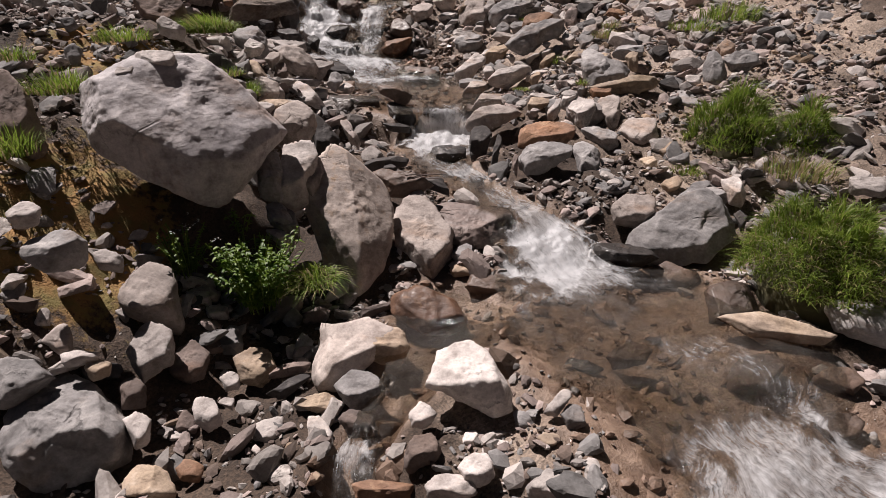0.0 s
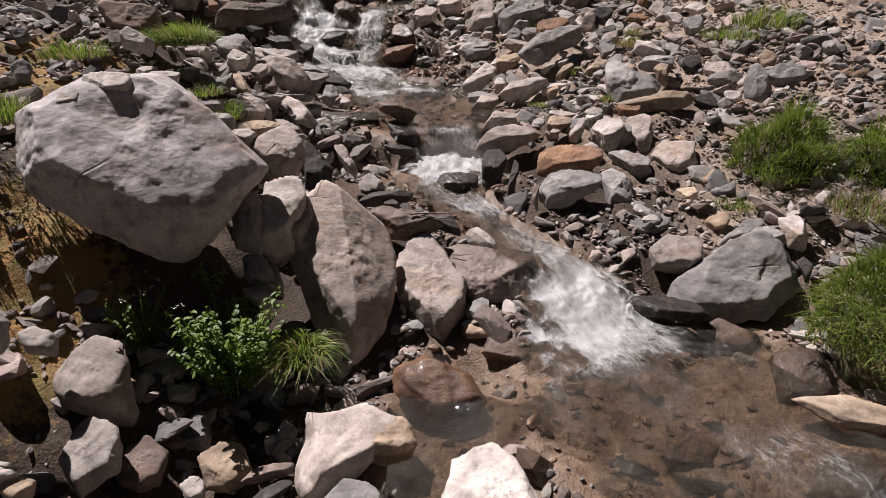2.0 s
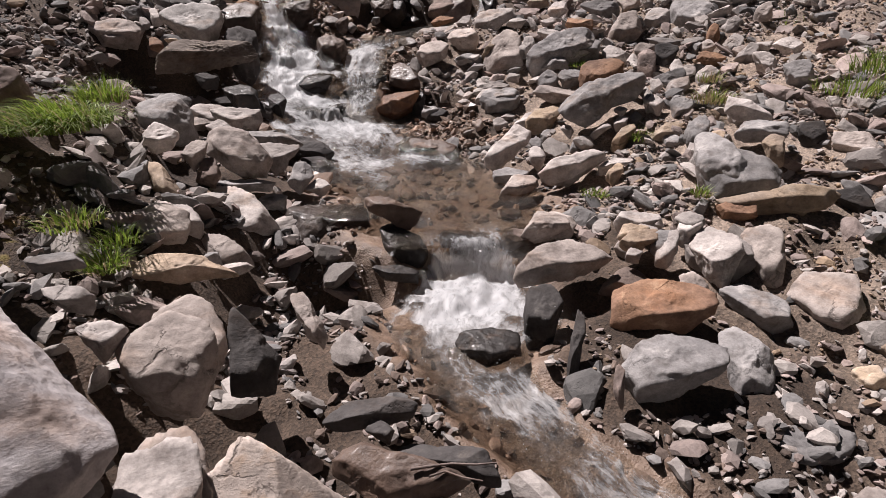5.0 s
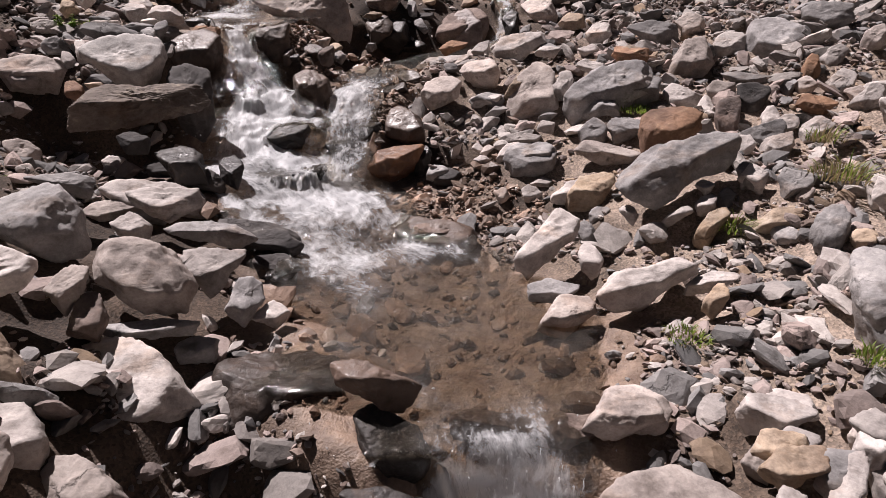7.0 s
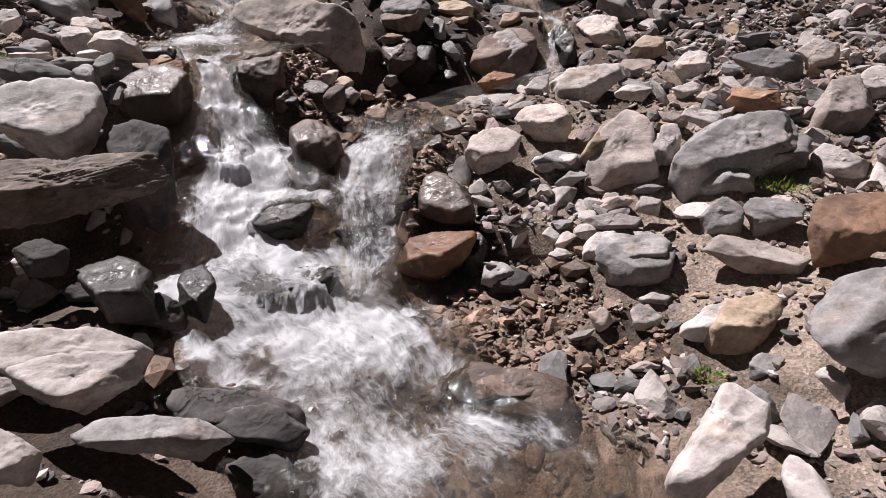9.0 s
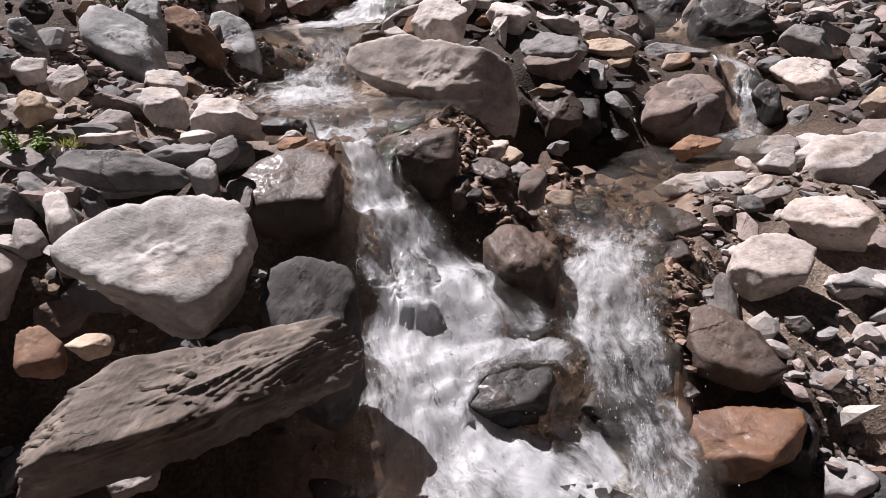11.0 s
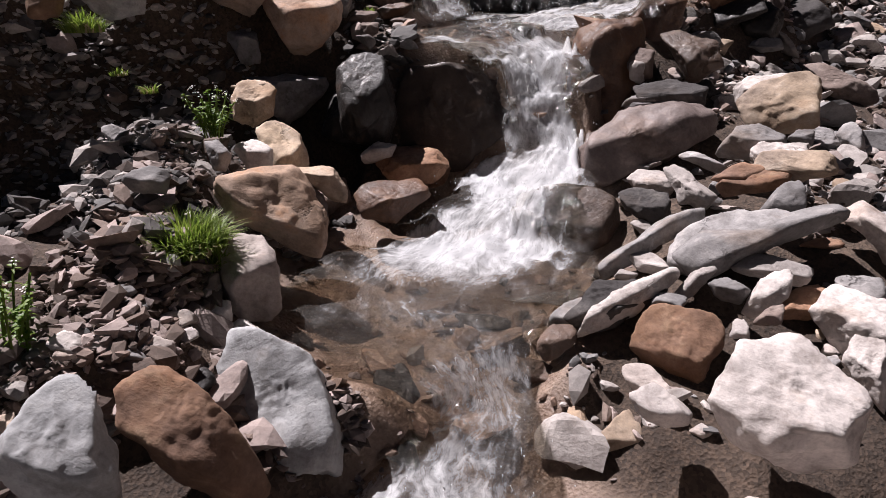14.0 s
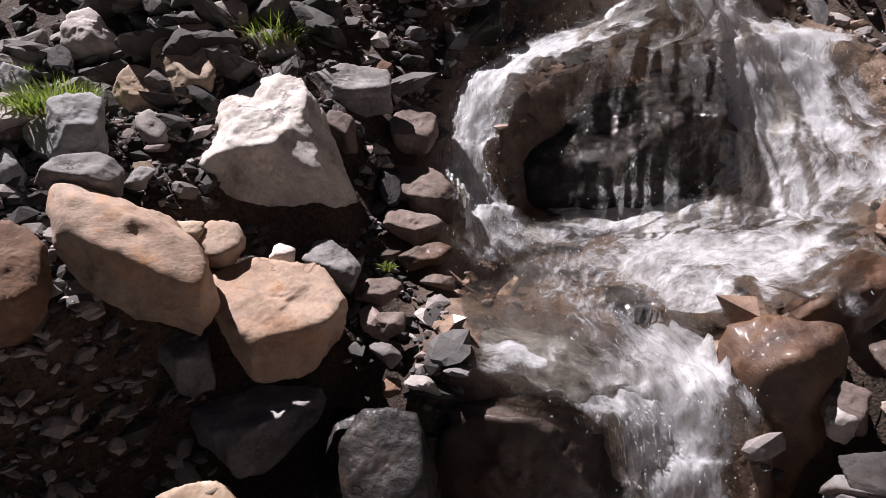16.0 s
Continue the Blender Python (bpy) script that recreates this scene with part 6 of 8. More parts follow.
rock("g", -2.82, 4.89, 1.42, 33, -4, 9, (-6, 3, 3, 5, 6, -2, -2, -5))
rock("g", 1.44, 9.36, 1.70, -17, -4, 23, (-21, 3, -9, 9, 18, 4, 21, -7, -1, -9))
rock("p", 1.73, 9.33, 1.76, -20, -3, 17, (-12, 1, -4, 9, 11, 4, 11, -5, -2, -9))
rock("g", 1.89, 8.47, 1.44, -25, -7, 14, (-19, 2, -9, 4, 18, 1, 15, -3, -10, -3))
rock("p", 1.63, 8.31, 1.40, -23, -8, 12, (-9, -1, -3, 5, 9, 4, 10, -4, -6, -6))
rock("d", 1.76, 8.08, 1.38, -25, -8, 17, (-11, 5, -5, 9, 10, 5, 4, -9, -8, -8))
rock("l", 1.40, 8.37, 1.35, -20, -8, 17, (-13, 1, -8, 7, 13, 0, 11, -6, -6, -8))
rock("b", 1.57, 7.99, 1.28, -23, -10, 17, (-8, -2, -6, 7, 6, 12, 9, -10, -2, -12))
rock("w", 1.79, 7.87, 1.28, -27, -10, 12, (-6, 0, -4, 8, 2, 8, 6, -2, -1, -8))
rock("l", 1.81, 7.80, 1.25, -27, -10, 15, (-12, -5, 3, 5, 11, 7, 11, -1, -4, -7))
rock("l", 1.72, 7.61, 1.18, -27, -12, 14, (-9, -6, -6, 2, 8, 8, 10, 0, 2, -7))
rock("l", 1.98, 7.68, 1.25, -30, -11, 14, (-9, -1, -2, 7, 9, 3, 6, -5, -7, -8))
rock("p", 2.19, 8.28, 1.42, -29, -7, 11, (-7, 1, 0, 6, 7, 0, 2, -6, -5, -5))
rock("o", 2.27, 8.43, 1.53, -29, -6, 12, (-5, -5, -2, 8, 4, 6, 7, -4, 0, -8))
rock("l", 2.48, 8.54, 1.59, -30, -5, 13, (-9, -3, 1, 7, 8, 3, 4, -7, -5, -7))
rock("l", 2.40, 8.24, 1.45, -31, -7, 14, (-9, -2, -2, 8, 8, 5, 7, -3, -3, -9))
rock("l", 2.38, 7.92, 1.40, -33, -8, 16, (-9, -5, 1, 6, 6, 9, 10, -3, 0, -9))
rock("g", 2.69, 9.09, 1.83, -29, -2, 22, (-19, 4, -6, 9, 15, 9, 17, -4, -2, -10, -16, -4))
rock("p", 2.83, 8.72, 1.69, -32, -4, 14, (-7, -6, -5, 4, 6, 8, 9, -4, -2, -9))
rock("w", 1.56, 7.63, 1.17, -25, -12, 10, (-6, 4, 0, 6, 5, 1, 2, -6, -4, -4))
rock("g", 1.57, 7.05, 1.11, -30, -15, 14, (-9, 1, -6, 7, 8, 6, 6, -2, -5, -8))
rock("l", 0.27, 8.27, 1.07, -6, -13, 15, (-17, -2, 0, 5, 16, 2, 14, -3, -12, -5))
rock("g", 0.74, 8.11, 1.16, -12, -12, 15, (-10, -1, 2, 8, 8, 3, 10, -6, -7, -8))
rock("g", 1.28, 7.15, 1.00, -25, -17, 8, (-5, 1, -1, 5, 4, 2, 3, -5, -3, -5))
rock("g", 1.46, 6.85, 0.91, -30, -19, 10, (-7, 0, -4, 4, 6, 2, 6, -4, -4, -6))
rock("t", 1.75, 6.93, 1.06, -33, -16, 8, (-5, -2, -1, 5, 5, 2, 5, -4, -3, -4))
rock("p", 1.60, 7.00, 1.07, -30, -16, 7, (-4, -2, 0, 4, 4, 2, 3, -3, -3, -5))
rock("w", 1.86, 6.88, 1.12, -35, -15, 11, (-4, 0, -3, 8, 3, 6, 6, -6, 1, -9))
rock("t", 1.66, 6.59, 1.00, -35, -18, 9, (-6, -1, -3, 4, 4, 3, 6, -3, -2, -5))
rock("g", 0.66, 7.36, 0.84, -14, -19, 9, (-6, 0, -3, 4, 6, 4, 2, -3, -5, -5))
rock("g", 0.55, 7.16, 0.80, -13, -21, 12, (-7, 2, -1, 7, 7, -3, 0, -7))
rock("l", 0.31, 7.69, 0.86, -7, -18, 10, (-7, 2, -3, 5, 7, 0, 4, -5, -5, -4))
rock("l", 0.38, 7.81, 0.89, -8, -17, 8, (-7, -1, 0, 3, 7, 1, 3, -3, -6, -3))
rock("p", 0.12, 7.70, 0.84, -4, -18, 8, (-5, 2, 1, 5, 5, -1, -1, -5))
rock("w", -0.01, 8.27, 1.00, -2, -14, 8, (-5, 0, -1, 4, 5, -1, 1, -4))
rock("l", 0.01, 8.12, 0.96, -2, -15, 7, (-6, 0, -1, 3, 6, 0, -1, -3))
rock("p", 2.37, 8.02, 1.40, -32, -8, 10, (1, -5, -7, 1, 2, 5, 7, 0))
rock("l", 0.88, 9.12, 1.59, -11, -5, 10, (-9, 0, 3, 4, 9, -1, -3, -4))
rock("g", -0.21, 9.11, 1.46, 1, -7, 8, (-6, 3, 3, 4, 6, -2, -6, -4))
rock("l", 2.64, 9.04, 1.77, -29, -3, 8, (-4, 0, -2, 5, 4, 0, 0, -5))
rock("g", -2.98, 8.45, 1.72, 33, -4, 13, (-8, 3, 3, 6, 9, -3, 7, -7, -7, -5))
rock("l", -3.17, 8.70, 1.83, 33, -2, 13, (-10, 3, 1, 5, 11, -1, 6, -6, -8, -3))
rock("w", -2.50, 8.01, 0.99, 30, -13, 10, (-7, 2, -1, 5, 8, 1, 5, -5, -6, -4))
rock("p", -1.95, 6.97, 1.01, 31, -16, 15, (-13, 1, -5, 5, 15, 5, 10, -2, -6, -6))
rock("p", -2.82, 7.61, 1.17, 37, -11, 15, (-8, 8, 0, 8, 10, -2, 7, -9, -4, -7))
rock("l", -2.38, 7.01, 1.22, 37, -12, 6, (-4, 1, 3, 3, 4, -1, -2, -3))
rock("b", -2.74, 8.25, 1.41, 31, -7, 12, (-8, 5, 1, 6, 10, 2, 4, -4, -8, -5))
rock("g", -1.81, 7.07, 0.95, 28, -17, 12, (-8, 2, 1, 5, 9, 0, 7, -6, -6, -4))
rock("g", -0.95, 10.38, 1.91, -13, -7, 14, (-12, 4, -3, 6, 11, -2, 8, -5, -7, -2))
rock("t", -0.50, 10.66, 2.01, -19, -5, 18, (-18, 0, -14, 5, 5, 6, 18, 1, 16, -5, -2, -6))
rock("p", -0.53, 10.88, 2.12, -17, -3, 19, (-14, 6, -4, 9, 14, -5, 6, -9, -7, -6))
rock("b", -0.28, 11.07, 2.12, -20, -3, 17, (-12, 1, -9, 6, 9, 8, 12, -7, 2, -8, -8, -5))
rock("p", -0.27, 11.26, 2.23, -19, -2, 11, (-8, -1, -5, 4, 4, 5, 8, -3, -1, -6))
rock("t", -0.45, 10.55, 1.93, -20, -6, 10, (-9, -1, 0, 4, 9, 2, 7, -2, -6, -4))
rock("d", -0.49, 10.37, 1.81, -20, -8, 11, (-11, -1, -7, 3, 9, 2, 12, -3, -6, -4))
rock("d", -0.47, 10.46, 1.86, -20, -8, 8, (-10, 0, -4, 2, 10, 1, 2, -2))
rock("k", -0.04, 10.66, 1.92, -25, -6, 12, (-9, -5, -5, 4, 7, 6, 10, 0, 0, -5))
rock("g", -0.01, 10.76, 1.98, -24, -5, 18, (-21, 0, -11, 5, 18, 0, 21, -3, 3, -4, -14, -6))
rock("D", 0.53, 11.21, 2.16, -28, -2, 35, (-29, -6, -27, 11, -14, 15, 12, 9, 23, -5, 29, -7, 3, -15, -23, -13))
rock("g", 0.46, 10.06, 1.66, -35, -10, 12, (-5, -8, -4, 2, 5, 8, 8, -6))
rock("g", 0.22, 9.85, 1.53, -34, -13, 21, (-19, -3, -16, 2, 16, 9, 18, 1, -1, -8))
rock("l", 0.03, 9.41, 1.57, -36, -15, 13, (-8, -2, -1, 6, 7, 8, 9, -5, -4, -6))
rock("p", -0.02, 9.55, 1.52, -33, -15, 9, (-7, 1, -3, 4, 4, -1, 7, -4, -2, -3))
rock("w", -0.13, 9.25, 1.49, -35, -17, 12, (-8, -5, 1, 6, 7, 7, 5, 1, 0, -6))
rock("t", -1.00, 9.39, 1.41, -17, -20, 11, (-8, -6, -4, 2, 5, 5, 8, 2, 7, -4))
rock("b", -0.80, 9.46, 1.36, -20, -20, 8, (-6, -2, -3, 3, 4, 3, 7, -3))
rock("g", -1.18, 9.48, 1.52, -12, -18, 11, (-6, -3, -2, 6, 7, 0, 2, -6))
rock("D", -1.44, 8.96, 1.57, -8, -21, 7, (-5, -2, -1, 3, 5, 3, 5, -3))
rock("u", -3.42, 9.51, 2.16, 33, -4, 15, (-6, 11, 0, 10, 6, -4, 6, -12, 1, -5, -8, 3))
rock("d", -3.80, 10.22, 2.30, 32, -1, 13, (-8, 0, 0, 7, 8, -1, 3, -7, -5, -7))
rock("b", -2.98, 11.55, 2.27, 15, -1, 20, (-11, 12, 13, 12, 13, -3, 0, -12, -7, -6))
rock("g", -2.85, 8.87, 1.79, 30, -14, 5, (-3, 1, -1, 3, 3, -1, 1, -3))
rock("l", -2.90, 8.80, 1.79, 32, -15, 9, (-8, 2, -4, 4, 3, 1, 8, -3, -4, -3))
rock("o", -2.03, 8.92, 1.76, 8, -17, 9, (-6, 3, -2, 5, 6, 3, 5, -5, -1, -1))
rock("w", -3.08, 9.45, 1.92, 28, -9, 5, (-4, 0, 3, 2, 4, 0, -2, -2))
rock("g", -0.64, 11.94, 2.50, -32, -10, 13, (-9, -4, -4, 6, 4, 5, 10, -2, 2, -6))
rock("g", -0.44, 11.98, 2.49, -35, -10, 13, (-7, 1, -4, 8, 2, 5, 7, -5, 2, -8))
rock("w", -0.88, 11.54, 2.43, -33, -14, 7, (-4, -3, -1, 4, 5, 0, 4, -4))
rock("d", -1.58, 11.42, 2.36, -20, -17, 13, (-11, 4, -5, 6, 9, 4, 10, -3, 2, -6, -7, -2))
rock("g", -0.57, 12.76, 2.86, -27, -3, 14, (-13, -3, 5, 5, 11, 3, 13, -2, -1, -5))
rock("t", -0.82, 12.71, 2.86, -24, -4, 10, (-9, -2, 2, 4, 8, 2, 4, -4))
rock("d", -1.06, 12.23, 2.68, -24, -7, 11, (-9, 5, 1, 4, 9, -2, -1, -5))
rock("p", -1.21, 12.25, 2.76, -21, -6, 6, (-4, 2, 0, 3, 4, -2, -1, -3))
rock("b", -0.17, 12.57, 2.67, -33, -6, 24, (-20, 7, -11, 10, 13, -1, 19, -7, 3, -10, -16, 1))
rock("l", 0.04, 12.90, 2.75, -33, -5, 10, (-12, 3, 10, 1, 11, -3, -9, -3))
rock("g", -0.03, 13.02, 2.83, -32, -4, 8, (-6, 0, -1, 4, 5, 1, 4, -4))
rock("o", -1.05, 11.13, 2.31, -34, -19, 7, (-7, -3, 0, 2, 7, 2, 6, -1))
rock("g", -0.83, 11.22, 2.34, -37, -16, 8, (-6, 3, 4, 5, 6, -3, -1, -3))
rock("l", -1.60, 11.36, 2.29, -20, -19, 7, (-5, 1, -1, 3, 5, -1, 1, -3))
rock("g", -1.26, 11.54, 2.38, -25, -15, 7, (-3, 0, 0, 5, 3, 0, 0, -5))
rock("p", -1.28, 11.37, 2.36, -27, -17, 4, (-6, -1, -1, 1, 5, 1, 2, -1))
rock("o", -1.25, 10.89, 2.19, -34, -24, 18, (-12, -10, -7, -1, 5, 8, 11, 5, 13, 0, 6, -2, -7, -7))
rock("l", -1.25, 11.07, 2.26, -31, -21, 7, (-5, -4, -2, 3, 6, 1, -3, -4))
rock("d", -1.76, 11.24, 2.17, -17, -23, 8, (-5, -4, -4, -1, 4, 4, 5, 2, 0, -4))
rock("p", -1.77, 10.66, 2.05, -23, -33, 12, (-9, 3, -7, 5, -2, 6, 6, 0, 9, -4, 1, -6, -6, -2))
rock("w", -1.78, 10.58, 2.00, -23, -36, 7, (-4, 0, 2, 4, 4, -2, -2, -4))
rock("t", -1.90, 10.57, 1.96, -19, -38, 13, (-8, -7, -3, 0, 4, 7, 8, 1, 8, -3, -4, -7))
rock("w", -1.19, 10.61, 2.13, -40, -27, 14, (-6, 1, -6, 8, 2, 12, 7, -8, 4, -6))
rock("w", -1.08, 10.77, 2.18, -39, -24, 5, (-4, -1, -2, 2, 4, 0, 3, -2))
rock("t", -1.21, 10.79, 2.14, -36, -26, 4, (-2, 1, 0, 2, 2, -1, 0, -3))
rock("p", -1.22, 10.73, 2.12, -37, -27, 4, (-2, -1, -1, 2, 3, 0, -1, -2))
rock("g", -1.23, 10.69, 2.10, -37, -28, 4, (-2, 1, 1, 3, 2, 1, 0, -3))
rock("g", -1.07, 10.86, 2.23, -38, -22, 12, (-8, 4, 5, 8, 7, 0, 4, -5, -4, -1))
rock("l", -1.68, 10.51, 2.01, -28, -36, 4, (-3, -1, 0, 2, 3, 0, 1, -2))
rock("B", -2.08, 10.82, 2.00, -11, -33, 11, (-9, -3, -8, 4, 2, 4, 9, -2, 4, -5))
rock("D", -2.23, 11.10, 2.02, -5, -29, 11, (-11, 2, -7, 4, 11, 1, 11, -3, -7, -4))
rock("t", -3.81, 12.08, 2.65, 26, -8, 12, (-8, 3, -3, 6, 7, -3, 8, -7, -3, -4))
rock("g", -3.67, 11.62, 2.61, 27, -10, 10, (-6, 4, -1, 5, 7, -1, 6, -5, -2, -4))
rock("w", -3.85, 12.17, 2.73, 26, -7, 5, (-3, 0, 1, 3, 3, -1, 0, -3))
rock("b", -2.74, 12.50, 2.88, 6, -4, 8, (-7, 0, -3, 3, 7, -1, 2, -3))
rock("w", -3.18, 11.69, 2.45, 17, -14, 6, (-9, 2, -3, 2, 9, -1, -8, -1))
rock("b", -4.42, 12.25, 2.76, 33, -5, 14, (-6, 7, 0, 8, 9, 3, 5, -7, -8, -8))
rock("d", -3.23, 10.66, 2.32, 29, -25, 6, (-3, 2, 0, 4, 3, -2, 3, -5, -2, -2))
rock("w", -3.39, 10.51, 2.30, 36, -26, 4, (-2, 1, 1, 2, 3, 0, -1, -2))
rock("p", -3.31, 10.48, 2.30, 35, -27, 6, (-4, 0, -2, 3, 2, 2, 4, -3, 2, -3, -3, -2))
rock("g", -3.19, 10.51, 2.27, 30, -28, 7, (-5, 4, 2, 1, 5, -3, 1, -3, -4, 2))
rock("p", -3.14, 10.55, 2.26, 28, -28, 8, (-4, 3, -2, 5, 5, 1, 4, -5, -2, -3))
rock("w", -3.03, 10.55, 2.16, 24, -32, 4, (-3, 2, 1, 1, 3, -2, 0, -2))
rock("g", -3.27, 10.71, 2.36, 29, -23, 4, (-3, 1, 1, 2, 3, -1, 0, -2))
rock("b", -3.16, 10.80, 2.31, 25, -24, 7, (-5, 2, 0, 3, 5, -3, -3, -3))
rock("l", -1.92, 2.53, 0.25, 37, -25, 7, (-4, -2, 1, 5, 4, 3, 2, -4, -2, -4))
rock("p", -1.82, 2.45, 0.19, 37, -27, 11, (-6, 1, 0, 6, 6, 6, 5, -8, -1, -7))
rock("g", -2.06, 2.58, 0.35, 39, -23, 9, (-5, 2, 2, 5, 7, 4, 3, -3, -4, -4))
rock("l", -1.66, 2.75, 0.14, 31, -27, 6, (-3, 3, 1, 4, 3, -1, 0, -4))
rock("p", -1.35, 3.06, 0.11, 24, -26, 11, (-8, 2, -1, 5, 8, -2, 5, -6, -5, -3))
rock("l", -1.51, 3.12, 0.18, 26, -24, 6, (-4, 1, 1, 3, 4, 0, 0, -3))
rock("w", -1.01, 3.03, -0.14, 18, -30, 7, (-5, 1, -1, 3, 5, -1, 3, -4))
rock("g", -0.87, 3.06, -0.06, 16, -30, 11, (-6, -1, 1, 7, 6, 0, 1, -7))
rock("g", -0.77, 2.85, -0.11, 15, -32, 11, (-6, -2, 0, 7, 6, 1, 0, -7))
rock("b", -1.22, 2.79, -0.07, 24, -31, 8, (-6, 0, -1, 4, 6, 2, 4, -4, -3, -4))
rock("l", -1.24, 2.26, -0.23, 29, -37, 7, (-5, 0, -3, 4, 4, 1, 4, -4, -2, -2))
rock("b", -1.21, 2.31, -0.19, 28, -36, 10, (-6, -1, 0, 6, 5, -3, 3, -7, -3, -4))
rock("w", -0.84, 2.14, -0.21, 21, -40, 4, (-2, 1, 0, 3, 2, 0, 0, -3))
rock("g", -0.28, 2.60, -0.17, 6, -36, 7, (-4, 0, 0, 4, 4, 2, 1, -4))
rock("g", 0.37, 2.23, -0.11, -10, -39, 8, (-5, 2, -3, 4, 5, 3, 4, -3, -3, -4))
rock("w", 0.12, 2.16, -0.16, -3, -41, 7, (-4, -2, -2, 4, 3, 4, 4, -3, 0, -4))
rock("w", 0.25, 2.12, -0.15, -7, -42, 5, (-4, -1, -2, 2, 4, 1, 3, -2))
rock("t", 0.46, 2.08, -0.09, -13, -41, 7, (-5, 0, -2, 3, 5, 3, 2, -3, -3, -3))
rock("D", 0.73, 2.63, -0.09, -15, -34, 10, (-10, 0, -8, 3, 10, 0, 6, -3, -3, -4))
rock("B", 1.89, 2.32, -0.23, -39, -33, 17, (-11, -4, -7, 5, 2, 9, 10, 7, 9, -1, -3, -10))
rock("B", 2.00, 2.55, -0.14, -38, -30, 16, (-12, -4, -7, 4, 5, 9, 11, 5, 8, -3, -6, -6))
rock("b", -2.93, 13.10, 3.46, 9, -12, 12, (-6, 7, 0, 8, 6, 3, 6, -7, -1, -8))
rock("u", -3.86, 12.62, 3.46, 35, -13, 9, (-2, 6, 0, 7, 3, -2, 2, -6, -5, -6))
rock("u", -4.02, 12.99, 3.67, 33, -6, 10, (-3, 7, 5, 2, 0, -7, -5, -4))
rock("p", -3.35, 13.25, 3.76, 17, -5, 7, (-2, 6, 3, 6, 3, -1, -3, -6))
rock("p", -3.38, 13.41, 3.86, 17, -2, 11, (-6, 6, 7, 6, 7, -3, 1, -6, -3, -2))
rock("g", -3.20, 13.34, 3.74, 14, -5, 15, (-10, 4, -3, 7, 7, 4, 11, -4, -4, -7))
# two black rocks added to fill the gap whose darkness is only depth and shade
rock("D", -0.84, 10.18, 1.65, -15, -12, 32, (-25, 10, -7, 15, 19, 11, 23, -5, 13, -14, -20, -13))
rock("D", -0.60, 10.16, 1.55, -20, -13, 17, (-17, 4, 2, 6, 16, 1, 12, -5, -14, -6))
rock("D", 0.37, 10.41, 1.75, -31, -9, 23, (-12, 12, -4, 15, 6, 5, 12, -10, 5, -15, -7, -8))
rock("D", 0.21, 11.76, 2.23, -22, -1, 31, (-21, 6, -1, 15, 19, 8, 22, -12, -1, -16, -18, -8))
rock("M", -0.54, 9.07, 1.39, -30, -22, 16, (-12, 7, 4, 6, 11, -2, -1, -9, -10, -4))
rock("M", -0.64, 8.88, 1.32, -30, -25, 16, (-12, 1, 5, 8, 12, 0, 0, -7, -9, -6))
rock("M", -1.33, 9.23, 1.59, -27, -30, 15, (-11, 4, -3, 7, 8, 2, 11, -5, 1, -7, -8, -4))
rock("B", -1.48, 8.98, 1.58, -27, -35, 10, (-5, 3, 0, 8, 4, 0, 3, -7, -2, -7))
rock("B", -1.18, 9.17, 1.41, -33, -34, 10, (-7, 3, 1, 4, 6, 0, -2, -6, -6, -3))
rock("t", -1.23, 9.56, 1.59, -26, -25, 11, (-8, -1, -1, 5, 8, 1, 4, -5, -5, -6))
rock("D", -0.86, 9.30, 1.36, -21, -22, 14, (-8, 6, 3, 9, 7, 1, 2, -8, -7, -2))
rock("w", -3.31, 10.50, 2.31, 29, -16, 8, (-6, 2, -1, 4, 4, -1, 5, -4, -1, -4))
rock("l", -3.28, 10.51, 2.31, 29, -16, 5, (-4, 2, 4, 2, 4, -3, -1, -2))
rock("g", -3.15, 10.71, 2.26, 23, -17, 7, (-5, 2, 3, 3, 6, -1, -1, -3))
rock("b", -3.17, 10.49, 2.25, 26, -19, 7, (-7, 2, 5, 1, 7, -3, -2, -1))
rock("D", -3.04, 10.51, 2.18, 22, -21, 9, (-6, 2, 5, 4, 6, -1, -1, -5))
rock("w", -3.11, 10.64, 2.24, 23, -18, 7, (-5, 1, 3, 3, 5, 0, -2, -3))
rock("t", -3.37, 10.28, 2.23, 34, -20, 5, (-1, 3, 3, 3, 1, -3, -2, 0))
rock("p", -3.51, 10.34, 2.29, 37, -17, 10, (-1, 8, 5, 5, 4, -4, -2, -7, -5, -2))
rock("O", -1.25, 12.53, 3.00, -27, -10, 30, (-17, -8, -10, 4, 3, 16, 15, 9, 12, -2, -1, -17, -12, -18), power=150, edge=0.1)
rock("O", -0.71, 12.89, 3.14, -32, -6, 26, (-21, -7, -15, 6, 8, 14, 19, 8, 11, -2, -6, -9, -16, -16), power=150, edge=0.1)
rock("D", -1.41, 12.38, 2.65, -25, -18, 22, (-13, 11, 5, 27, 12, -3, -6, -28))
rock("D", -0.74, 12.80, 3.00, -32, -8, 20, (-21, -3, -4, 9, 18, 11, 19, 4, -2, 0, -12, -11))
rock("D", -0.57, 12.83, 3.00, -34, -8, 20, (-16, 6, -1, 11, 13, 3, 14, -10, -3, -10))
rock("B", -1.68, 11.84, 2.48, -25, -26, 14, (-6, 8, 4, 10, 7, -6, -5, -10))
rock("b", -1.58, 2.93, 0.19, 42, -35, 24, (-6, 14, 6, 13, 11, 1, 4, -18, -13, -9))
rock("l", -1.44, 3.08, 0.17, 36, -35, 7, (-4, 4, 3, 4, 4, -4, -3, -4))
rock("p", -1.35, 3.11, 0.13, 34, -36, 8, (-3, 5, 5, 1, 2, -5, -4, -2))
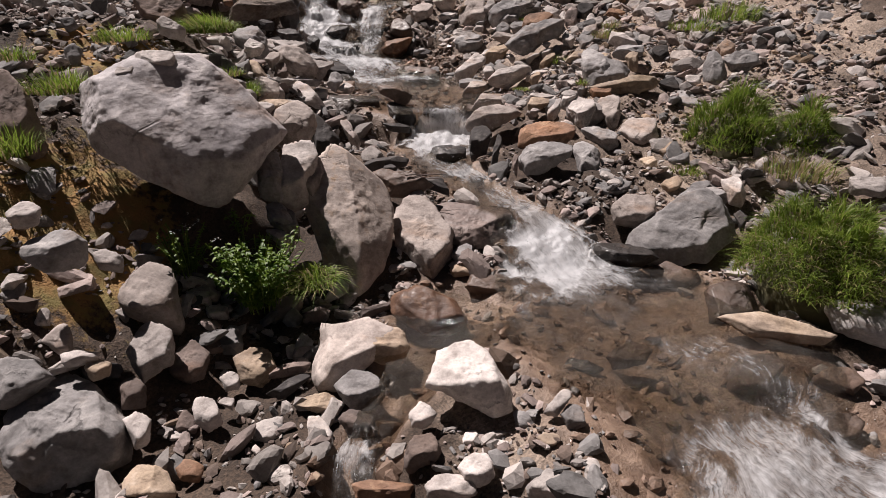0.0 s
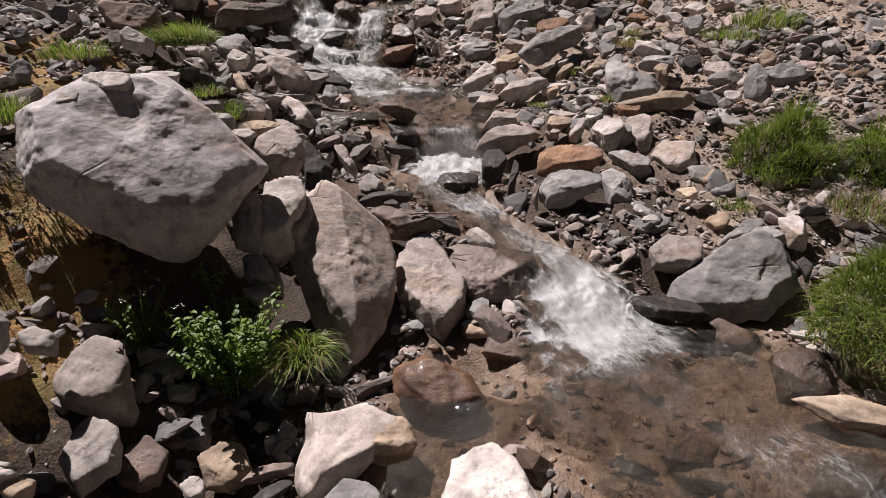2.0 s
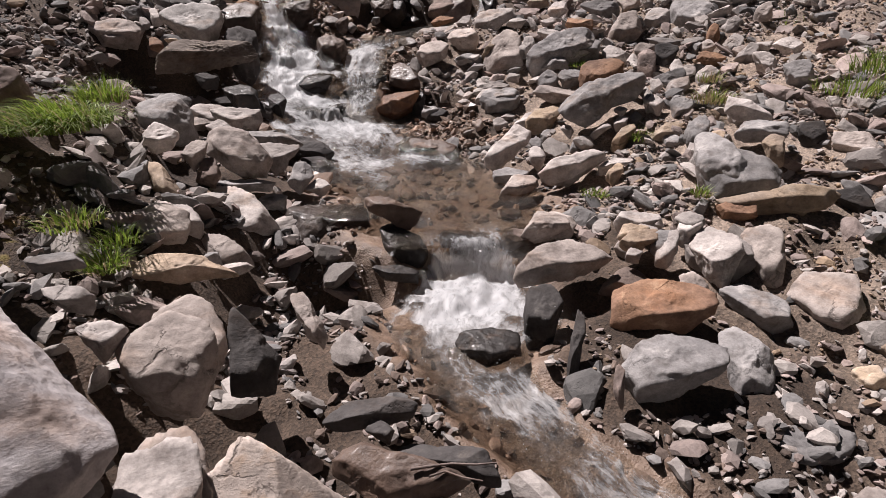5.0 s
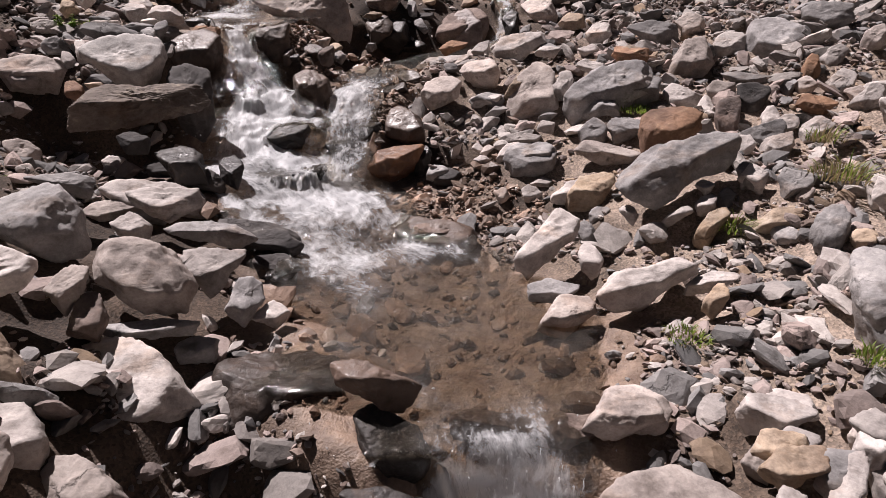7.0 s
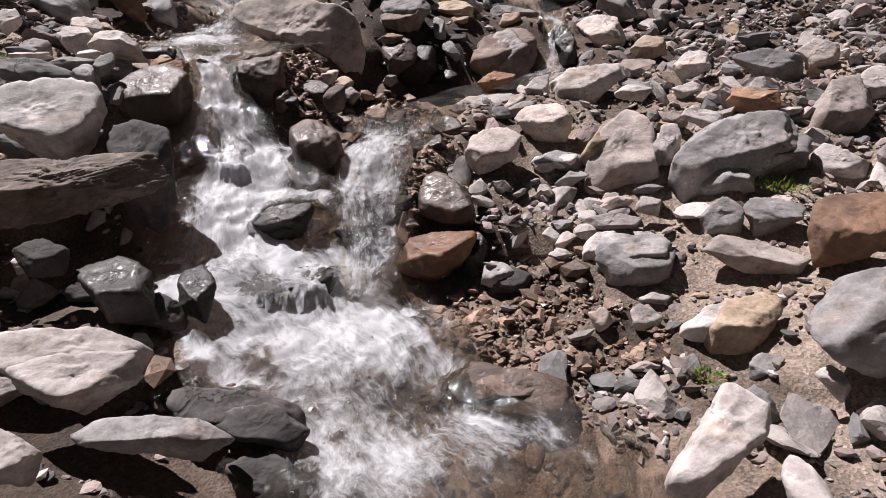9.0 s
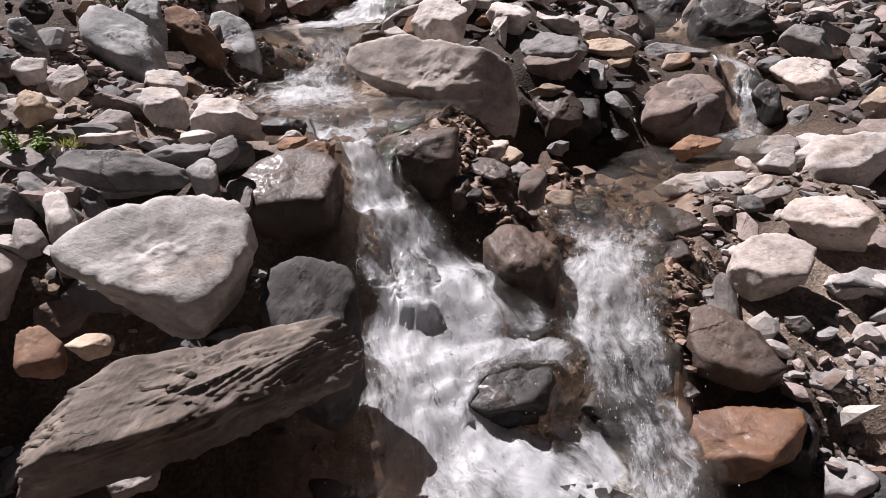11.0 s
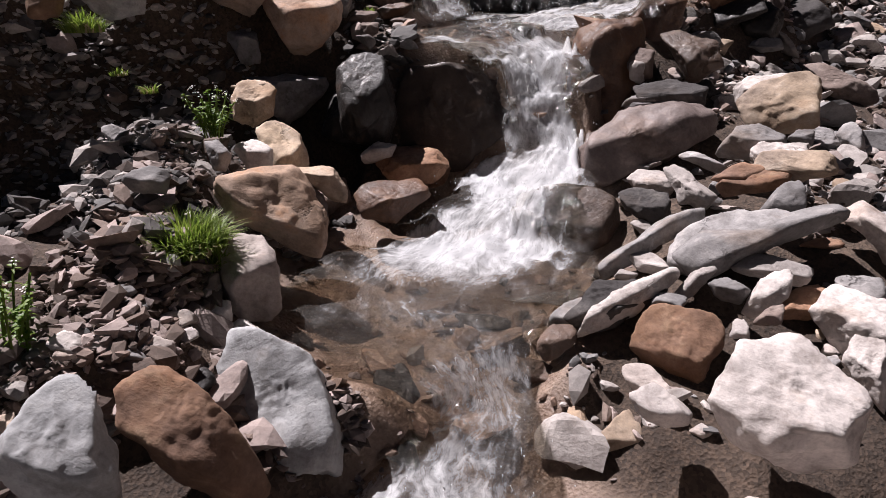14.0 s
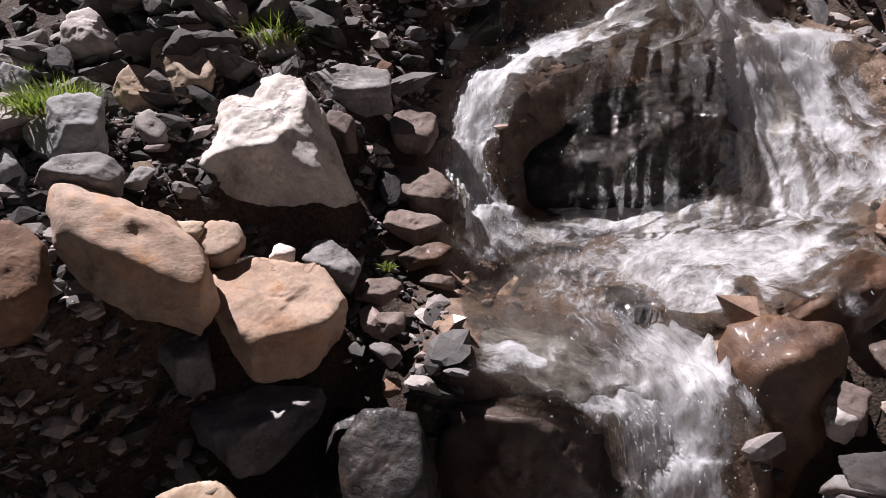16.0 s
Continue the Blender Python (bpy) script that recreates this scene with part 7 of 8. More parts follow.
rock("l", -1.35, 3.01, 0.10, 36, -38, 8, (-4, 5, 5, 2, 4, -5, -5, -2))
rock("t", -1.42, 2.91, 0.10, 39, -38, 8, (-3, 6, 4, 4, 3, -6, -4, -3))
rock("l", -1.26, 2.97, 0.03, 34, -40, 10, (-5, 5, 6, 2, 5, -6, -6, -2))
rock("p", 0.31, 8.44, 1.12, -36, -22, 8, (-4, -5, -4, 3, 3, 5, 6, -1))
rock("p", 0.05, 8.20, 1.01, -35, -27, 8, (-5, -3, -2, 4, 5, 2, -1, -5))
rock("l", 0.18, 8.10, 1.01, -39, -27, 14, (-7, -3, -5, 3, 5, 9, 8, -4, -4, -9))
rock("D", -0.40, 8.18, 0.94, -25, -31, 14, (-4, 12, 5, 5, 6, -11, -5, -10))
rock("w", -2.20, 7.56, 1.04, 34, -37, 8, (-5, 3, -1, 4, 6, 1, 4, -4, -2, -3))
rock("M", -1.90, 8.21, 0.69, 16, -37, 21, (-13, 11, -6, 11, 10, -3, 13, -13, -3, -5))
# two stones resting on the big boulder
rock("l", -1.67, 3.68, 1.31, 20, -25, 15, (-11, -5, -10, 4, -4, 6, 8, 5, 11, 2, 10, -6))
rock("l", -1.80, 3.55, 1.25, 10, -25, 8, (-6, -3, -5, 3, 0, 5, 5, 3, 6, -3))


# ---- water, laid over the land and the rocks that it washes ----
def rock_tops():
    """Height of the highest rock in each 2 cm cell of the plan."""
    top = np.full((380, 760), -9.0)
    for v in WASHED:
        i, j = ((v[:, 0] + 4.2) / 0.02).astype(int), ((v[:, 1] - 0.0) / 0.02).astype(int)
        ok = (i > 0) & (i < 379) & (j > 0) & (j < 759)
        np.maximum.at(top, (i[ok], j[ok]), v[ok, 2])
    pad = np.pad(top, 1, constant_values=-9.0)
    near = np.max([pad[a : a + 380, b : b + 760] for a in range(3) for b in range(3)], axis=0)
    return np.where(top < -8, near, top)


TOPS = rock_tops()


def build_water(name, key, label, seed, veil=0.1, strands=3000):
    """A sheet along a course; over low rocks it rises as a thin veil, and falls off them steeply. Strands of froth run along it."""
    c = COURSES[key]
    m = 60
    rng = np.random.default_rng(seed)
    tan = np.gradient(c[:, :2], axis=0)
    tan /= np.linalg.norm(tan, axis=1)[:, None]
    nor = np.stack([tan[:, 1], -tan[:, 0]], -1)
    v = np.linspace(-1.15, 1.15, m)
    ds = np.linalg.norm(np.diff(c[:, :3], axis=0), axis=1)
    along = np.concatenate([[0], np.cumsum(ds)])
    ragged = np.stack([1 + 0.32 * fbm(np.stack([along * 3.5, np.full(len(c), side), 0 * along], -1), 3, seed + 5) for side in (0.0, 9.0)], 1)
    reach = np.where(v[None, :] < 0, ragged[:, :1], ragged[:, 1:]) * v[None, :]
    xy = c[:, None, :2] + nor[:, None] * (reach[..., None] * c[:, None, 3:4])
    foam = np.repeat(c[:, 4:5], m, 1)
    p = np.concatenate([xy, np.repeat(c[:, None, 2:3], m, 1)], -1)
    flat = p.reshape(-1, 3)
    churn = fbm(flat * np.array([11.0, 11.0, 8.0]), 4, seed, 0.55).reshape(foam.shape)
    slow = fbm(flat * 3.0, 2, seed + 7).reshape(foam.shape)
    strand = fbm(np.stack([np.repeat(along[:, None], m, 1).ravel() * 3.5, (reach * c[:, 3:4]).ravel() * 16.0, 0 * flat[:, 0]], -1), 3, seed + 3).reshape(foam.shape)
    z = p[..., 2] + foam * (0.019 * churn + 0.012 * strand) + 0.008 * slow - np.clip(np.abs(v)[None, :] - 0.8, 0, 1) * (0.03 + foam * 0.06)
    ti, tj = np.clip((xy[..., 0] + 4.2) / 0.02, 1, 378).astype(int), np.clip(xy[..., 1] / 0.02, 1, 758).astype(int)
    over = TOPS[ti, tj] - z
    allow = 0.03 + veil * foam
    shut = np.pad(over >= allow, 3)
    shut = np.any([shut[a : a + len(c), q : q + m] for a in range(7) for q in range(7)], axis=0)
    wash = (over > -0.01) & (over < allow) & ~shut
    z = np.where(wash, z + over + 0.006, z)
    step = np.concatenate([np.linalg.norm(np.diff(c[:, :2], axis=0), axis=1), [0]])
    for i in range(len(c) - 2, -1, -1):  # down the stream: no steeper than a falling sheet
        z[i] = np.where(over[i] < allow[i], np.maximum(z[i], np.where(over[i + 1] < allow[i + 1], z[i + 1], -9) - 3.0 * step[i] - 0.002), z[i])
    p[..., 2] = z
    edge = np.clip((np.abs(v)[None, :] + 0.3 * churn + 0.2 * strand - 0.5) / 0.55, 0, 1)
    foam = np.clip((foam + 0.3 * slow * (foam > 0.1)) * (1 - 0.8 * edge) - 0.22 * wash, 0, 1)
    i = np.arange(len(c) - 1)[:, None] * m + np.arange(m - 1)
    faces = np.stack([i, i + 1, i + m + 1, i + m], -1).reshape(-1, 4)
    me = mesh_from(name, p.reshape(-1, 3), faces)
    last = np.minimum(np.arange(len(c)), np.arange(len(c))[::-1])[:, None] / 10.0 if key in ("veil", "thread", "side", "ledge") else 1.0
    cover = np.clip(np.minimum((1.1 - np.abs(v)[None, :] + 0.15 * churn) / 0.3, last) + 0 * foam, 0, 1)
    if key == "veil":  # only scattered streaks
        cover = cover * np.clip(0.35 + 1.6 * fbm(np.stack([np.repeat(along[:, None], m, 1).ravel() * 4.0, (reach * c[:, 3:4]).ravel() * 38.0, 0 * flat[:, 0]], -1), 3, 91).reshape(foam.shape), 0, 1)
    me.attributes.new("cover", "FLOAT", "POINT").data.foreach_set("value", cover.ravel().astype(np.float32))
    me.attributes.new("foam", "FLOAT", "POINT").data.foreach_set("value", foam.ravel().astype(np.float32))
    uvs = np.stack([np.repeat(along[:, None], m, 1), np.repeat(v[None] * 0.5, len(c), 0) * c[:, 3:4] * 2], -1).reshape(-1, 2)
    layer = me.uv_layers.new(name="flow")
    layer.data.foreach_set("uv", uvs[faces.ravel()].astype(np.float32).ravel())
    me.materials.append(WATER)
    tagged(new(name, me), label, "water", kind="structure")
    if not strands:
        return
    # strands and beads of froth thrown up along the sheet
    steep = np.gradient(c[:, 2]) / (np.linalg.norm(np.gradient(c[:, :2], axis=0), axis=1) + 1e-6)
    want = np.clip(foam - 0.3, 0, 1) * np.clip(0.25 + 1.3 * steep, 0.2, 1.6)[:, None] * c[:, 3:4] * (over < allow)
    want[-12:] = 0
    k = rng.choice(want.size, strands, p=(want / want.sum()).ravel())
    a0, b0 = (k // m).astype(float), (k % m).astype(float)
    ln = np.exp(rng.normal(math.log(0.007), 0.5, strands)) * (0.5 + 1.3 * np.clip(steep[k // m], 0, 2)) / 0.014
    lift = np.abs(rng.normal(0, 0.007, strands)) * (0.5 + np.clip(steep[k // m], 0, 1.5))
    width = np.exp(rng.normal(math.log(0.0011), 0.4, strands))
    drift = rng.normal(0, 0.10, strands)
    rows, n = [], 6
    for q in range(n):
        u = q / (n - 1)
        a, b = a0 - ln * u, b0 + drift * ln * u + 0.18 * np.sin(7 * u + k)
        a, b = np.clip(a, 0, len(c) - 1.001), np.clip(b, 0, m - 1.001)
        ia, ib = a.astype(int), b.astype(int)
        fa, fb = (a - ia)[:, None], (b - ib)[:, None]
        ctr = (p[ia, ib] * (1 - fa) + p[ia + 1, ib] * fa) * (1 - fb) + (p[ia, ib + 1] * (1 - fa) + p[ia + 1, ib + 1] * fa) * fb
        ctr[:, 2] += 0.003 + lift * 4 * u * (1 - u) + rng.normal(0, 0.002, strands)
        w = width * (0.25 + 3 * u * (1 - u)) * rng.uniform(0.5, 1.5, strands)
        sd = np.concatenate([nor[ia], np.zeros((strands, 1))], 1) * w[:, None]
        top = np.stack([np.zeros(strands), np.zeros(strands), 1.2 * w], 1)
        rows.append(np.stack([ctr - sd, ctr + top, ctr + sd], 1))
    vs = np.stack(rows, 1)
    quad = [(3 * r + s, 3 * r + 3 + s, 3 * r + 4 + s, 3 * r + 1 + s) for r in range(n - 1) for s in (0, 1)]
    fs = (np.array(quad)[None] + (np.arange(strands) * 3 * n)[:, None, None]).reshape(-1, 4)
    me = mesh_from("froth", vs.reshape(-1, 3), fs)
    me.materials.append(SPRAY)
    tagged(new("froth", me), "white strands of froth along " + key.replace("main", "the lower cascades").replace("upper", "the upper falls").replace("side", "the side channel").replace("thread", "a thin fall").replace("rill", "a rill").replace("veil", "the face of a boulder").replace("ledge", "a brown ledge"), "froth", kind="stuff")


build_water("water", "main", "clear mountain stream breaking into white cascades between boulders", 11, 0.06, 1500)
build_water("water", "upper", "white water falling from pool to pool between dark rocks", 23, 0.09, 1900)
build_water("water", "side", "thin side channel of shallow water trickling over gravel", 31, 0.08, 600)
build_water("water", "thread", "narrow white thread of falling water beside a dark boulder", 37, 0.12, 700)
build_water("water", "rill", "shallow rill seeping between stones and gravel", 41, 0.05, 150)
build_water("water", "ledge", "thin sheet of white water sliding over a brown ledge", 47, 0.2, 500)
build_water("water", "veil", "thin veil of water running over a black boulder", 43, 0.6, 0)


# ---- loose rubble: countless small stones on the banks and in the shallows ----
def rubble(name, label, material, rng, count, sizes, region, density, sink=0.3, lod=2):
    """count stones with a median size and spread in metres, strewn over region (x0, x1, y0, y1) as density(x, y, near) allows."""
    forms = []
    for k in range(14):
        dirs, tris = SPHERES[lod]
        pl = []
        for _ in range(13):
            nv = rng.normal(size=3)
            pl.append((nv / np.linalg.norm(nv), rng.uniform(0.5, 0.95)))
        pl += [(np.array(a, float), 1.0) for a in ((1, 0, 0), (-1, 0, 0), (0, 1, 0), (0, -1, 0), (0, 0, 1), (0, 0, -1))]
        v = hull_shape(dirs, pl, 60) * np.array([1.15, rng.uniform(0.55, 0.95), rng.uniform(0.3, 0.75)])
        v = v * (1 + 0.03 * fbm(dirs * 2.5 + 9 * k, 2, k))[:, None]
        forms.append(v)
    x = rng.uniform(region[0], region[1], count * 3)
    y = rng.uniform(region[2], region[3], count * 3)
    z, near = land(x, y)
    edge = np.minimum(np.minimum(x - region[0], region[1] - x), np.minimum(y - region[2], region[3] - y))
    fade = np.clip(edge / 1.2 + 0.6 * fbm(np.stack([x, y, 0 * x], -1) * 1.1, 2, 77), 0, 1) if region[0] < -4.5 else 1.0
    ci, cj = np.clip((x + 4.2) / 0.02, 1, 378).astype(int), np.clip(y / 0.02, 1, 758).astype(int)
    free = (TOPS[ci, cj] < z + 0.05) | (np.abs(x) > 3.3)
    keep = np.where((rng.random(len(x)) < density(x, y, near) * fade) & free)[0][:count]
    s = np.clip(np.exp(rng.normal(math.log(sizes[0]), sizes[1], len(keep))), 0.006, 0.13)
    which = rng.integers(0, len(forms), len(keep))
    ang = rng.uniform(0, 2 * math.pi, len(keep))
    tx, ty = rng.normal(0, 0.3, len(keep)), rng.normal(0, 0.3, len(keep))
    tris = SPHERES[lod][1]
    nv = len(SPHERES[lod][0])
    if lod > 2:
        forms = [v * (1 + 0.025 * fbm(v * 5.0 + 3 * k, 3, k))[:, None] for k, v in enumerate(forms)]
    ca, sa = np.cos(ang)[:, None], np.sin(ang)[:, None]
    v = np.array(forms)[which] * s[:, None, None]
    rise = v[..., 2] + tx[:, None] * v[..., 0] + ty[:, None] * v[..., 1]
    verts = np.stack([x[keep, None] + ca * v[..., 0] - sa * v[..., 1], y[keep, None] + sa * v[..., 0] + ca * v[..., 1], z[keep, None] + rise + s[:, None] * (0.55 - sink)], -1)
    faces = (tris[None] + (np.arange(len(keep)) * nv)[:, None, None]).reshape(-1, 3)
    me = mesh_from(name, verts.reshape(-1, 3), faces, False)
    me.materials.append(material)
    return tagged(new(name, me), label, "rubble", kind="stuff")


PEB = {
    # grey stones with the shade of the upper bank put into their colour
    "d": stone("shaded_scree", (0.12, 0.112, 0.108), (0.075, 0.07, 0.068), None, spread=0.5, island=True),
    "l": stone("pale_pebbles", (0.42, 0.385, 0.36), (0.33, 0.30, 0.285), None, spread=0.5, island=True),
    "p": stone("pinkish_pebbles", (0.36, 0.29, 0.265), (0.27, 0.225, 0.21), None, spread=0.5, island=True),
    "b": stone("brown_pebbles", (0.20, 0.15, 0.125), (0.14, 0.11, 0.095), None, spread=0.5, island=True),
    "g": stone("grey_pebbles", (0.25, 0.24, 0.235), (0.17, 0.165, 0.165), None, spread=0.5, island=True),
    "t": stone("tan_pebbles", (0.36, 0.26, 0.175), (0.27, 0.21, 0.165), None, spread=0.5, island=True),
    "B": stone("wet_pebbles", (0.31, 0.21, 0.155), (0.17, 0.12, 0.09), None, wet=True, spread=0.6, island=True),
}


def patchy(x, y, seed):
    return np.clip(0.65 + 0.8 * fbm(np.stack([x, y, 0 * x], -1) * 1.3, 2, seed), 0.2, 1)


def damp(x, y):
    """0 where the side channel spreads over bare wet gravel, else 1."""
    return 1.0 - ((x > -1.7) & (x < -0.5) & (y > 8.45) & (y < 9.75)) - 0.85 * ((x > -1.5) & (x < 0.6) & (y >= 9.75) & (y < 10.9)) - 0.75 * ((x > -4.3) & (x < -2.5) & (y > 9.6) & (y < 12.2)) - 0.95 * ((x > -0.5) & (x < 0.4) & (y > 7.5) & (y < 8.14)) - ((x > -1.75) & (x < -1.2) & (y > 12.22) & (y < 12.75))


def cobble_banks(x, y, near):
    return damp(x, y) * np.where(near > 1.15, 1.0, 0.0) * np.clip(0.5 + fbm(np.stack([x, y, 0 * x], -1) * 0.9, 2, 63), 0.1, 1) * np.where((x < -1.9) & (y < 4.2), 0.4, 1.0)


def on_banks(x, y, near):
    left_moss = np.exp(-(((x + 2.2) / 0.75) ** 2 + ((y - 3.3) / 0.8) ** 2))
    return damp(x, y) * np.where(near > 1.1, 1.0, 0.05) * patchy(x, y, 61) * (1 - 0.6 * left_moss)


def on_gravel(x, y, near):
    return np.where((near > 0.85) & (near < 2.2), 1.0, 0.25 * (near > 1.0)) * patchy(x, y, 67)


def in_bed(x, y, near):
    return np.where(near < 1.25, 1.0, 0.0) * patchy(x, y, 71)


_rng = np.random.default_rng(42)
AREA = (-5.6, 5.4, -0.2, 15.8)
CORE = (-4.2, 3.4, 1.2, 13.8)
rubble("rubble", "fist-sized pale angular cobbles covering both banks", PEB["l"], _rng, 440, (0.085, 0.25), CORE, cobble_banks, 0.3, 3)
rubble("rubble", "fist-sized pinkish angular cobbles covering both banks", PEB["p"], _rng, 370, (0.082, 0.25), CORE, cobble_banks, 0.3, 3)
rubble("rubble", "fist-sized grey slaty cobbles covering both banks", PEB["g"], _rng, 370, (0.082, 0.25), CORE, cobble_banks, 0.3, 3)
rubble("rubble", "loose pale angular stones covering both banks", PEB["l"], _rng, 1800, (0.050, 0.3), AREA, on_banks)
rubble("rubble", "loose pinkish angular stones covering both banks", PEB["p"], _rng, 1400, (0.047, 0.3), AREA, on_banks)
rubble("rubble", "loose grey slaty stones covering both banks", PEB["g"], _rng, 1400, (0.047, 0.3), AREA, on_banks)
rubble("rubble", "scattered tan and rusty stones on the banks", PEB["t"], _rng, 500, (0.042, 0.35), AREA, on_banks)
rubble("rubble", "small pale chips filling the banks", PEB["l"], _rng, 5600, (0.026, 0.45), AREA, on_banks, 0.25, 1)
rubble("rubble", "small pinkish chips filling the banks", PEB["p"], _rng, 4800, (0.024, 0.45), AREA, on_banks, 0.25, 1)
rubble("rubble", "small grey chips filling the banks", PEB["g"], _rng, 4800, (0.024, 0.45), AREA, on_banks, 0.25, 1)
rubble("gravel", "fine pinkish gravel at the water's edge", PEB["p"], _rng, 3600, (0.012, 0.45), AREA, on_gravel, 0.2, 1)
rubble("gravel", "fine grey gravel at the water's edge", PEB["g"], _rng, 3200, (0.011, 0.45), AREA, on_gravel, 0.2, 1)
rubble("rubble", "small grey and pale chips between the larger stones", PEB["l"], _rng, 11000, (0.017, 0.45), CORE, on_banks, 0.2, 1)
rubble("rubble", "small brownish chips between the larger stones", PEB["b"], _rng, 11000, (0.017, 0.45), CORE, on_banks, 0.2, 1)
rubble("rubble", "small pinkish grey chips between the larger stones", PEB["p"], _rng, 9000, (0.017, 0.45), CORE, on_banks, 0.2, 1)
rubble("gravel", "wet brown stones on the stream bed", PEB["B"], _rng, 600, (0.05, 0.45), AREA, in_bed, 0.5, 3)
rubble("gravel", "wet brown pebbles on the stream bed", PEB["B"], _rng, 7500, (0.022, 0.55), AREA, in_bed, 0.3, 1)

rubble("gravel", "wet brown gravel where the side channel spreads", PEB["B"], _rng, 1500, (0.018, 0.5), (-1.7, -0.5, 8.45, 9.75), lambda x, y, near: np.where(near > 0.7, 1.0, 0.3), 0.3, 1)
rubble("gravel", "wet brown gravel beside the lower side channel", PEB["B"], _rng, 900, (0.016, 0.5), (-0.5, 0.4, 7.5, 8.14), lambda x, y, near: np.where(near > 0.9, 1.0, 0.2), 0.3, 1)
SANDY = (0.5, 3.8, 4.8, 9.6)
rubble("gravel", "fine tan gravel on the sandy bank", PEB["t"], _rng, 2600, (0.013, 0.5), SANDY, lambda x, y, near: np.where(near > 1.1, 0.9, 0.0), 0.2, 1)
rubble("gravel", "fine pale gravel on the sandy bank", PEB["p"], _rng, 3000, (0.014, 0.5), SANDY, lambda x, y, near: np.where(near > 1.1, 0.9, 0.0), 0.2, 1)
BANK = (-3.5, -2.2, 9.4, 11.7)
rubble("rubble", "angular grey stones on the steep bank beside the pools", PEB["g"], _rng, 40, (0.03, 0.35), BANK, lambda x, y, near: np.where(near > 1.15, 1.0, 0.0), 0.3, 2)
rubble("rubble", "reddish brown chips on the steep bank beside the pools", PEB["b"], _rng, 2600, (0.018, 0.5), BANK, lambda x, y, near: np.where(near > 1.1, 1.0, 0.0), 0.2, 1)
rubble("rubble", "pinkish grey chips on the steep bank beside the pools", PEB["p"], _rng, 1800, (0.018, 0.5), BANK, lambda x, y, near: np.where(near > 1.1, 1.0, 0.0), 0.2, 1)
HEAD = (-4.4, -1.8, 12.9, 15.2)
rubble("rubble", "dark angular blocks on the slope above the falls", PEB["d"], _rng, 260, (0.09, 0.35), HEAD, lambda x, y, near: np.where(near > 1.1, 1.0, 0.0), 0.3, 3)
rubble("rubble", "dark chips on the slope above the falls", PEB["d"], _rng, 1100, (0.03, 0.5), HEAD, lambda x, y, near: np.where(near > 1.1, 1.0, 0.0), 0.3, 1)
SCREE = (-4.4, -2.3, 10.9, 13.2)
# dark chips stand for the shaded stones of this bank
rubble("rubble", "scree on the steep bank below the falls, coloured dark as shade", PEB["d"], _rng, 2600, (0.02, 0.5), SCREE, lambda x, y, near: np.where(near > 1.1, 1.0, 0.0), 0.3, 1)
# pale chips pick out the sunlit band of the same bank by colour
rubble("rubble", "pale scree on the steep bank below the falls", PEB["l"], _rng, 4200, (0.018, 0.5), (-4.6, -2.9, 10.5, 12.7), lambda x, y, near: np.where(near > 1.1, 1.0, 0.0), 0.3, 1)


# ---- plants ----
PETAL = leaf_material("white_petals", (0.75, 0.75, 0.7), (0.85, 0.85, 0.8), 0.3)

def blades(rng, count, radius, height, lean, width=0.005, dome=0.0):
    """Tapered, bent grass blades in one tuft, as a mesh of small strips."""
    vs, fs = [], []
    for i in range(count):
        a, r = rng.uniform(0, 2 * math.pi), radius * math.sqrt(rng.random())
        h = height * rng.uniform(0.45, 1.05) * (1 - 0.35 * (r / radius) ** 2)
        out = a + rng.normal(0, 0.8)
        bend = rng.uniform(0.25, 1.1) * (0.5 + r / radius)
        side = np.array([-math.sin(out), math.cos(out), 0]) * width * rng.uniform(0.6, 1.3)
        rim = r / radius
        lump = float(vnoise(np.array([[5.0 * math.cos(a) * rim + 3, 5.0 * math.sin(a) * rim + 9, dome * 50]]), 2)[0]) if dome else 0.0
        r *= 1 + 0.22 * lump
        base = np.array([r * math.cos(a), r * math.sin(a), dome * (1 - rim**2.2) * (1 + 0.35 * lump) - 0.01])
        if dome:
            out, bend, h = a + rng.normal(0, 1.1), rng.uniform(0.1, 1.3) + 0.5 * rim, h * (0.9 + 0.5 * lump) * rng.uniform(0.6, 1.2)
        o = len(vs)
        for k in range(4):
            u = k / 3
            ctr = base + np.array([math.cos(out), math.sin(out), 0]) * h * bend * u * u * 0.8 + np.array(lean) * h * u * u + np.array([0, 0, h * (u - 0.32 * bend * u * u)])
            wd = side * (1 - u) ** 0.6
            if k < 3:
                vs += [ctr - wd, ctr + wd]
            else:
                vs.append(ctr)
        fs += [(o, o + 1, o + 3), (o, o + 3, o + 2), (o + 2, o + 3, o + 5), (o + 2, o + 5, o + 4), (o + 4, o + 5, o + 6)]
    return np.array(vs), np.array(fs)


def part(name, me, material, parent, label=""):
    me.materials.append(material)
    ob = new(name, me)
    ob.parent = parent
    return tagged(ob, label)


def turf(radius, dome):
    dirs, tris = SPHERES[4]
    v = dirs.copy()
    rim = np.hypot(v[:, 0], v[:, 1])
    v[:, 2] = np.where(v[:, 2] > 0, dome * (1 - rim**2.2), -0.15)
    v[:, :2] *= radius
    v[:, 2] += 0.03 * fbm(v * 9.0, 2, 3) - 0.07
    return mesh_from("turf", v, tris)


